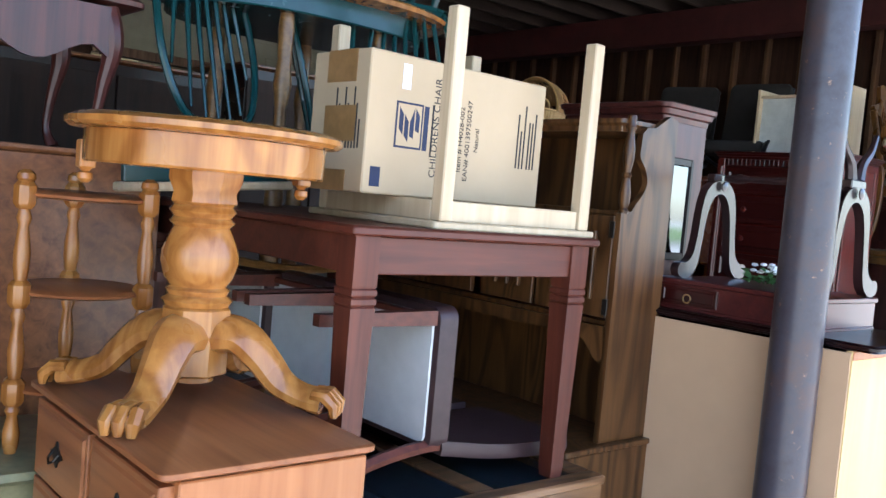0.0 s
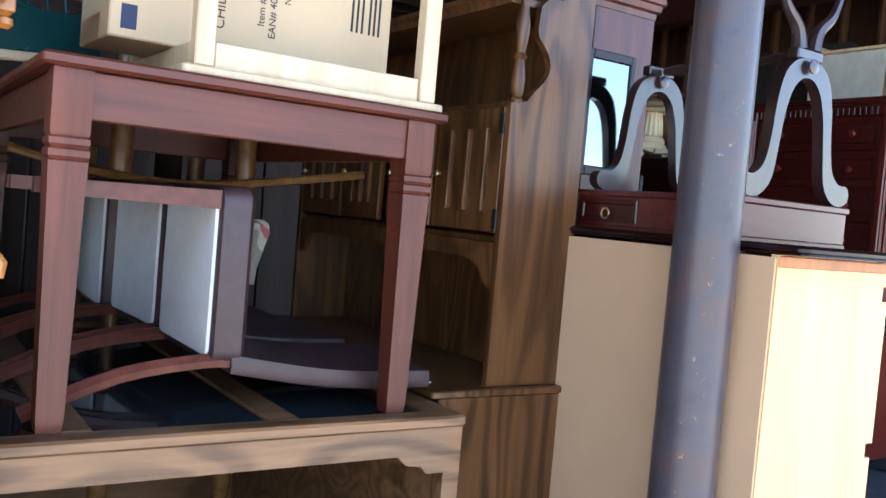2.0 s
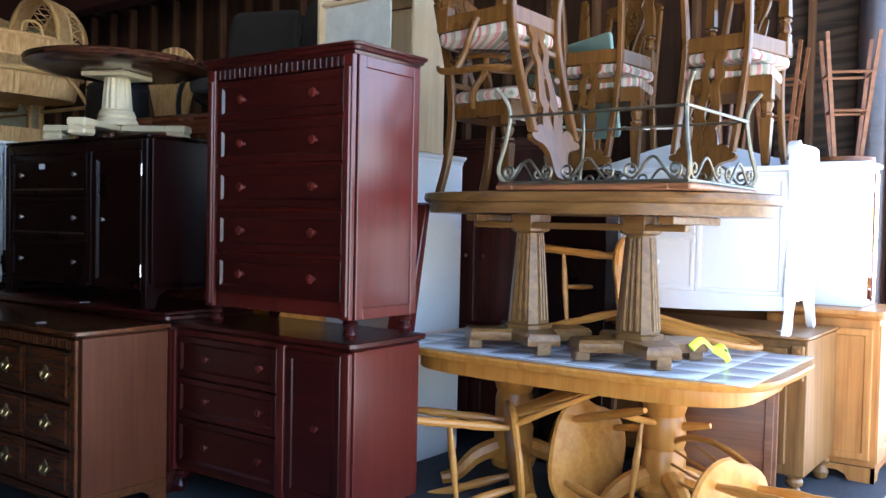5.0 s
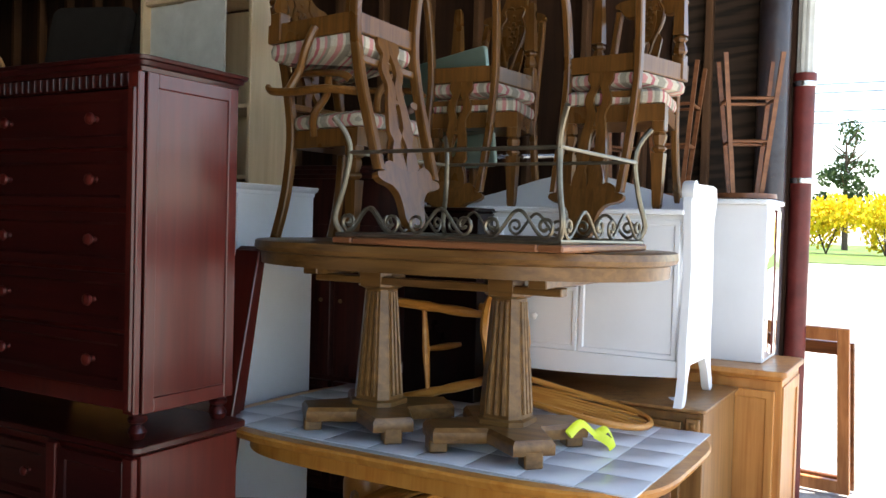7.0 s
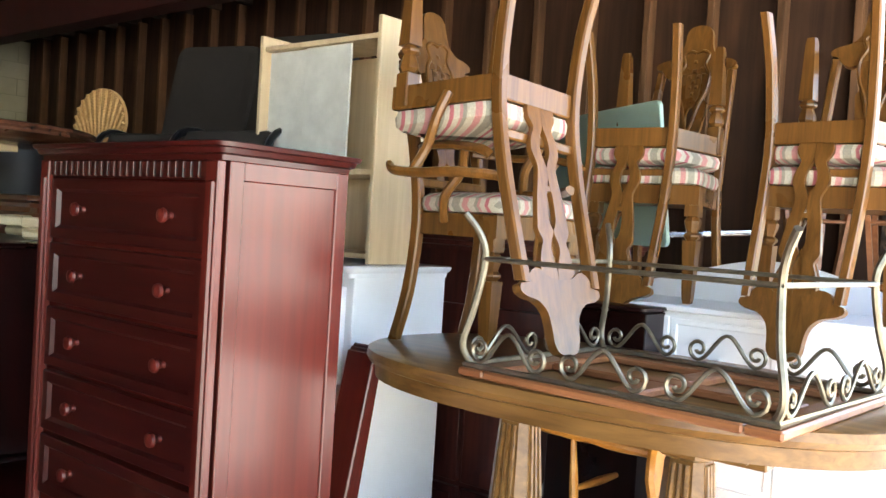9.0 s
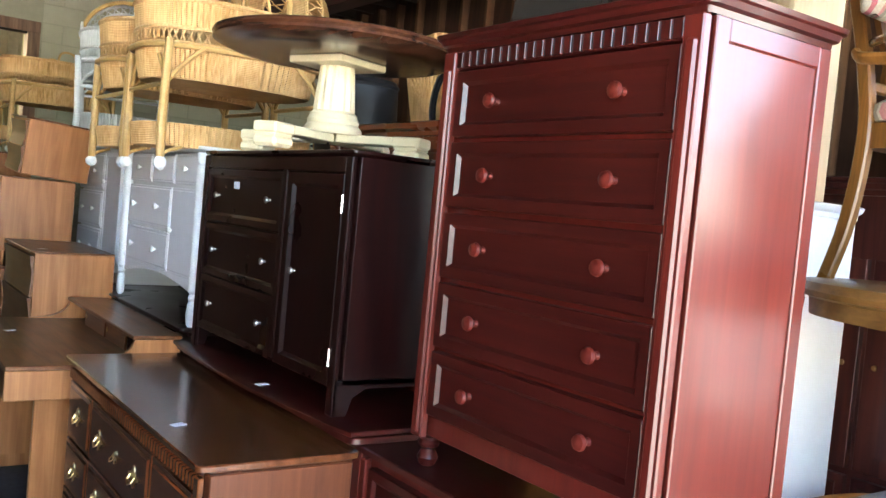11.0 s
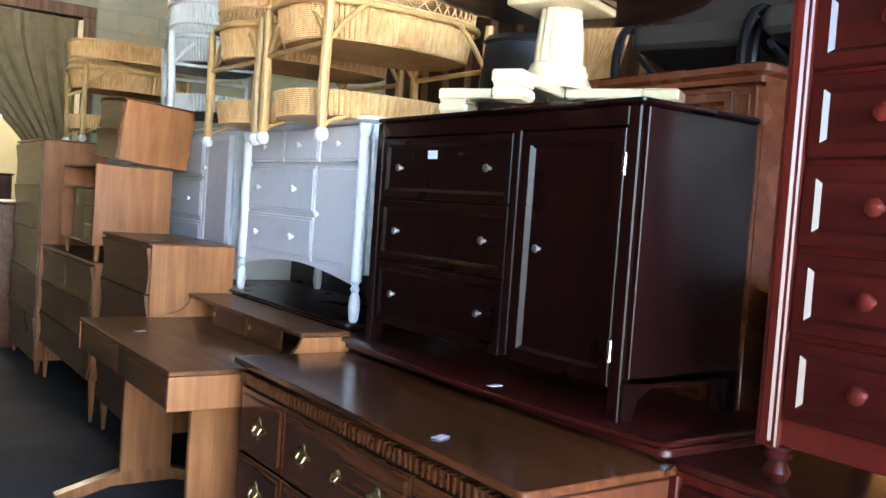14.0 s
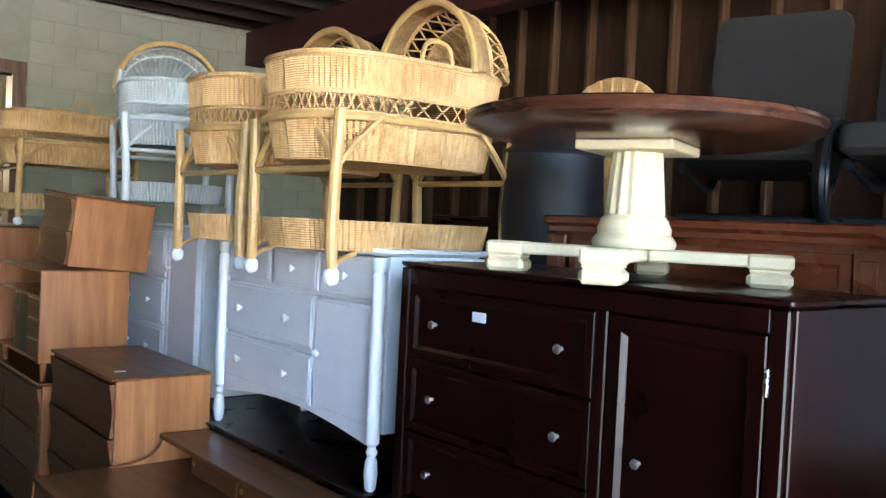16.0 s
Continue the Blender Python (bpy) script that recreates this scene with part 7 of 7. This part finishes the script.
# round-topped table on a fluted cream column
t = thing("pedestal_table", "dark round wooden table on a cream fluted column", "table", pose(5.82, 4.6, 1.786, 0, 0, 20) @ Matrix.Diagonal((1, 1, 0.93, 1)))
part("tabletop", moulded(bmnew(), oval(0.475, 0.475, 72), [(-0.12, 0.405), (-0.06, 0.41), (-0.01, 0.43), (0.008, 0.438), (0.0, 0.45), (0.012, 0.46), (0.008, 0.472), (-0.006, 0.478)]), wood("dark_round_top", (0.03, 0.012, 0.007), (0.1, 0.035, 0.018), 0.22, 1, 1.0, 0.5), t)
part("plate", box(bmnew(), -0.135, 0.135, -0.135, 0.135, 0.375, 0.404, 0.004), CREAM, t)
b = lathe(bmnew(), [(0.082, 0.185), (0.083, 0.2), (0.077, 0.28), (0.07, 0.36), (0.07, 0.375)], 112, None, 14, 0.09)
part("column", b, CREAM, t)
part("column_base", lathe(bmnew(), [(0.112, 0.092), (0.116, 0.102), (0.116, 0.112), (0.106, 0.128), (0.1, 0.134), (0.103, 0.15), (0.094, 0.168), (0.094, 0.176), (0.08, 0.19)], 40), CREAM, t)
for a in range(4):
    m = pose(0, 0, 0, 0, 0, a * 90 + 8)
    part("arm", box(bmnew(), 0.05, 0.31, -0.05, 0.05, 0.056, 0.092, 0.005, m), CREAM, t)
    b = box(bmnew(), 0.305, 0.42, -0.052, 0.052, 0.0, 0.042, 0.012, m)
    box(b, 0.312, 0.412, -0.045, 0.045, 0.042, 0.05, 0.002, m)
    box(b, 0.305, 0.42, -0.052, 0.052, 0.05, 0.094, 0.008, m)
    part("foot", b, CREAM, t)

# things behind the row
CHERRY_O = wood("cherry_orange", (0.1, 0.024, 0.009), (0.19, 0.055, 0.022), 0.26, 1, 1.0, 0.6)
ch = case("chest", "reddish cherry chest with a framed frieze and a moulded cornice", "chest", 6.16, 4.05, 0.0, 0.45, 1.2, 1.965, CHERRY_O, None, foot=0.05,
          crown=[(-0.01, 0), (0.004, 0.0), (0.008, 0.018), (0.028, 0.03), (0.032, 0.05), (0.024, 0.056)])
part("frieze_panel", panel(bmnew(), 0.1, 1.1, 1.66, 1.885, 0.0, 0.03, 0.03, 0.012, 0.01), CHERRY_O, ch)
for y0 in (0.0, 1.11):
    b = box(bmnew(), -0.012, 0.03, y0, y0 + 0.09, 0.05, 1.9, 0.006)
    box(b, -0.02, -0.012, y0 + 0.02, y0 + 0.07, 1.68, 1.87, 0.004)
    part("pilaster", b, CHERRY_O, ch)
for i in range(4):
    drawer(ch, 0.1, 1.1, 0.1 + i * 0.39, 0.47 + i * 0.39, CHERRY_O, (0.2, 0.8), BRASS, 0.016)
case("chest", "small honey pine chest squeezed behind the row", "chest", 6.16, 3.68, 0.0, 0.4, 0.3, 1.29, PINE, PINE, foot=0.04)
case("wardrobe", "dark wardrobe holding up the grey lounge chairs", "wardrobe", 6.75, 4.05, 0.0, 0.9, 2.6, 1.96, ESPRESSO, ESPRESSO, foot=0.04)


def lounge(m):
    t = thing("lounge_chair", "grey cushioned lounge chair with a black bentwood frame", "chair", m, "grey lounge chairs")
    for sy in (-1, 1):
        p = curve([(0.0, sy * 0.3, 0.0), (-0.3, sy * 0.3, 0.03), (-0.36, sy * 0.3, 0.2), (-0.25, sy * 0.3, 0.36), (0.1, sy * 0.3, 0.32), (0.3, sy * 0.3, 0.3)], 5)
        part("side_frame", tube(bmnew(), p, 0.03, 8, False, 0.6), BLACK, t)
        part("back_frame", tube(bmnew(), curve([(-0.25, sy * 0.24, 0.22), (0.1, sy * 0.24, 0.16), (0.24, sy * 0.24, 0.3), (0.38, sy * 0.24, 0.9)], 5), 0.025, 8, False, 0.6), BLACK, t)
    part("skid", box(bmnew(), -0.05, 0.28, -0.32, 0.32, 0.0, 0.05, 0.01), BLACK, t)
    part("seat_cushion", moulded(bmnew(), rrect(-0.33, 0.2, -0.27, 0.27, 0.05), [(-0.03, 0.22), (0.0, 0.24), (0.01, 0.28), (0.0, 0.32), (-0.04, 0.335)], pose(0, 0, 0, 0, 6, 0)), GREYCLOTH, t)
    part("back_cushion", moulded(bmnew(), rrect(0.0, 0.64, -0.27, 0.27, 0.06), [(-0.03, 0.0), (0.0, 0.02), (0.012, 0.06), (0.0, 0.09), (-0.04, 0.105)], pose(0.2, 0, 0.28, 0, -76, 0)), GREYCLOTH, t)
    return t


lc = lounge(pose(7.1, 5.0, 1.962, 0, 0, 18))
copy_thing(lc, pose(7.1, 4.3, 1.962, 0, 0, 10))
t = thing("barrel_seat", "black leather barrel seat with nail trim", "seat", pose(6.42, 5.5, 1.681))
BLACK_HIDE = plain("black_leather", (0.012, 0.011, 0.012), 0.5, 0, 0.2, 12.0, 0.1)
part("drum", lathe(bmnew(), [(0.19, 0.0), (0.2, 0.02), (0.21, 0.3), (0.2, 0.52)], 32), BLACK_HIDE, t)
part("top_pad", lathe(bmnew(), [(0.2, 0.521), (0.206, 0.535), (0.19, 0.56), (0.12, 0.572), (0.02, 0.575)], 32), BLACK_HIDE, t)
part("base_band", lathe(bmnew(), [(0.193, 0.002), (0.204, 0.004), (0.206, 0.03), (0.203, 0.034)], 32), BLACK_HIDE, t)
case("cabinet", "dark cabinet behind the white dresser", "cabinet", 6.15, 5.3, 0.0, 0.5, 2.2, 1.68, ESPRESSO, ESPRESSO, foot=0.04)
t = thing("wicker_chair_back", "round fan-backed wicker chair", "chair", pose(6.9, 5.7, 1.962))
fan = [(0.28 * math.cos(radians(a)), 0.45 + 0.21 * math.sin(radians(a))) for a in range(0, 181, 12)] + [(-0.15, 0.05), (0.15, 0.05)]
fb = part("back", prism(bmnew(), fan, -0.01, 0.01, pose(0.1, 0, 0) @ UPRIGHT), WICKER, t)
for a in range(0, 181, 15):
    part("rib", tube(bmnew(), [(0.086, 0.03 * math.cos(radians(a)), 0.2), (0.086, 0.275 * math.cos(radians(a)), 0.45 + 0.205 * math.sin(radians(a)))], [0.006, 0.013], 6), WICKER, fb)
part("seat", moulded(bmnew(), oval(0.2, 0.2, 30), [(0, 0.0), (0.006, 0.02), (0, 0.06)]), WICKER, t)

# ceiling lamps, back room
for x, y in ((6.2, 8.4), (2.6, 3.4)):
    t = thing("strip_light", "unlit white fluorescent strip light under the joists", "lamp", pose(x, y, ROOF), "strip lights")
    part("housing", box(bmnew(), -0.6, 0.6, -0.06, 0.06, -0.06, 0.0, 0.006), OFFWHITE, t)
    for yy in (-0.035, 0.035):
        part("tube", tube(bmnew(), [(-0.58, yy, -0.075), (0.58, yy, -0.075)], 0.013, 10), PEARL, t)
for x, y, z in ((5.05, 13.4, 2.2), (5.5, 14.2, 2.25), (4.75, 13.9, 2.3)):
    t = thing("hanging_lamp", "small lit lamp hanging in the back room", "lamp", pose(x, y, z), "back room lamps")
    part("bulb", lathe(bmnew(), [(0.01, -0.07), (0.045, -0.04), (0.05, 0.0), (0.03, 0.04), (0.012, 0.06)], 14), BULB, t)
    part("cord", tube(bmnew(), [(0, 0, 0.06), (0, 0, 4.2 - z)], 0.004, 5), BLACK, t)
pl = new("back_room_light", bpy.data.lights.new("back_room_light", "POINT"))
pl.data.energy, pl.data.color, pl.data.shadow_soft_size = 9, (1.0, 0.82, 0.55), 0.3
pl.location = (5.1, 13.7, 2.9)
t = thing("curtain", "sheer tied-back curtain in the back doorway", "curtain", pose(5.0, NORTH - 0.05, 0.0))
b = bmnew()
loops = []
for k in range(14):
    f = k / 13
    z = 3.05 - 2.4 * f
    pinch = 1 - 0.85 * math.sin(math.pi * min(f / 0.75, 1) / 2) ** 2 if f < 0.75 else 0.15 + 0.3 * (f - 0.75) / 0.25
    lp = [Vector((0.78 - (0.78 + 0.55) * (1 - i / 30) * pinch, 0.03 * math.sin(i * 1.7) - 0.0, z)) for i in range(31)]
    loops.append(lp)
rings(b, loops, False, False)
bmesh.ops.solidify(b, geom=b.faces[:], thickness=0.004)
part("cloth", b, CURTAIN, t)
part("rod", tube(bmnew(), [(-1.0, 0.02, 3.07), (0.82, 0.02, 3.07)], 0.014, 8), DARKBRASS, t)
case("sideboard", "dark red sideboard in the back room", "sideboard", 4.9, 12.6, 0.0, 0.5, 1.4, 1.5, CHERRY, CHERRY, foot=0.06)
case("cabinet", "dark cabinet near the back doorway", "cabinet", 5.0, 10.6, 0.0, 0.5, 0.85, 1.25, WALNUT, WALNUT, foot=0.06)

# courses of blocks in the north wall
blk = None
for r_ in range(20):
    for c in range(10):
        x0 = 5.97 + c * 0.405 - (0.2 if r_ % 2 else 0)
        x1 = min(x0 + 0.395, EAST - 0.002)
        x0 = max(x0, 5.97)
        z0 = 0.01 + r_ * 0.2
        if x1 - x0 < 0.08 or z0 > ROOF:
            continue
        if abs(x1 - x0 - 0.395) < 1e-6:
            if blk is None:
                o = part("block", box(bmnew(), 0, 0.395, -0.006, 0.002, 0, 0.192, 0.002), BLOCKM, wall_north)
                blk = o.data
            else:
                o = new("block", blk)
                o.parent = wall_north
        else:
            o = part("block", box(bmnew(), 0, x1 - x0, -0.006, 0.002, 0, 0.192, 0.002), BLOCKM, wall_north)
        o.location = (x0, NORTH, z0)
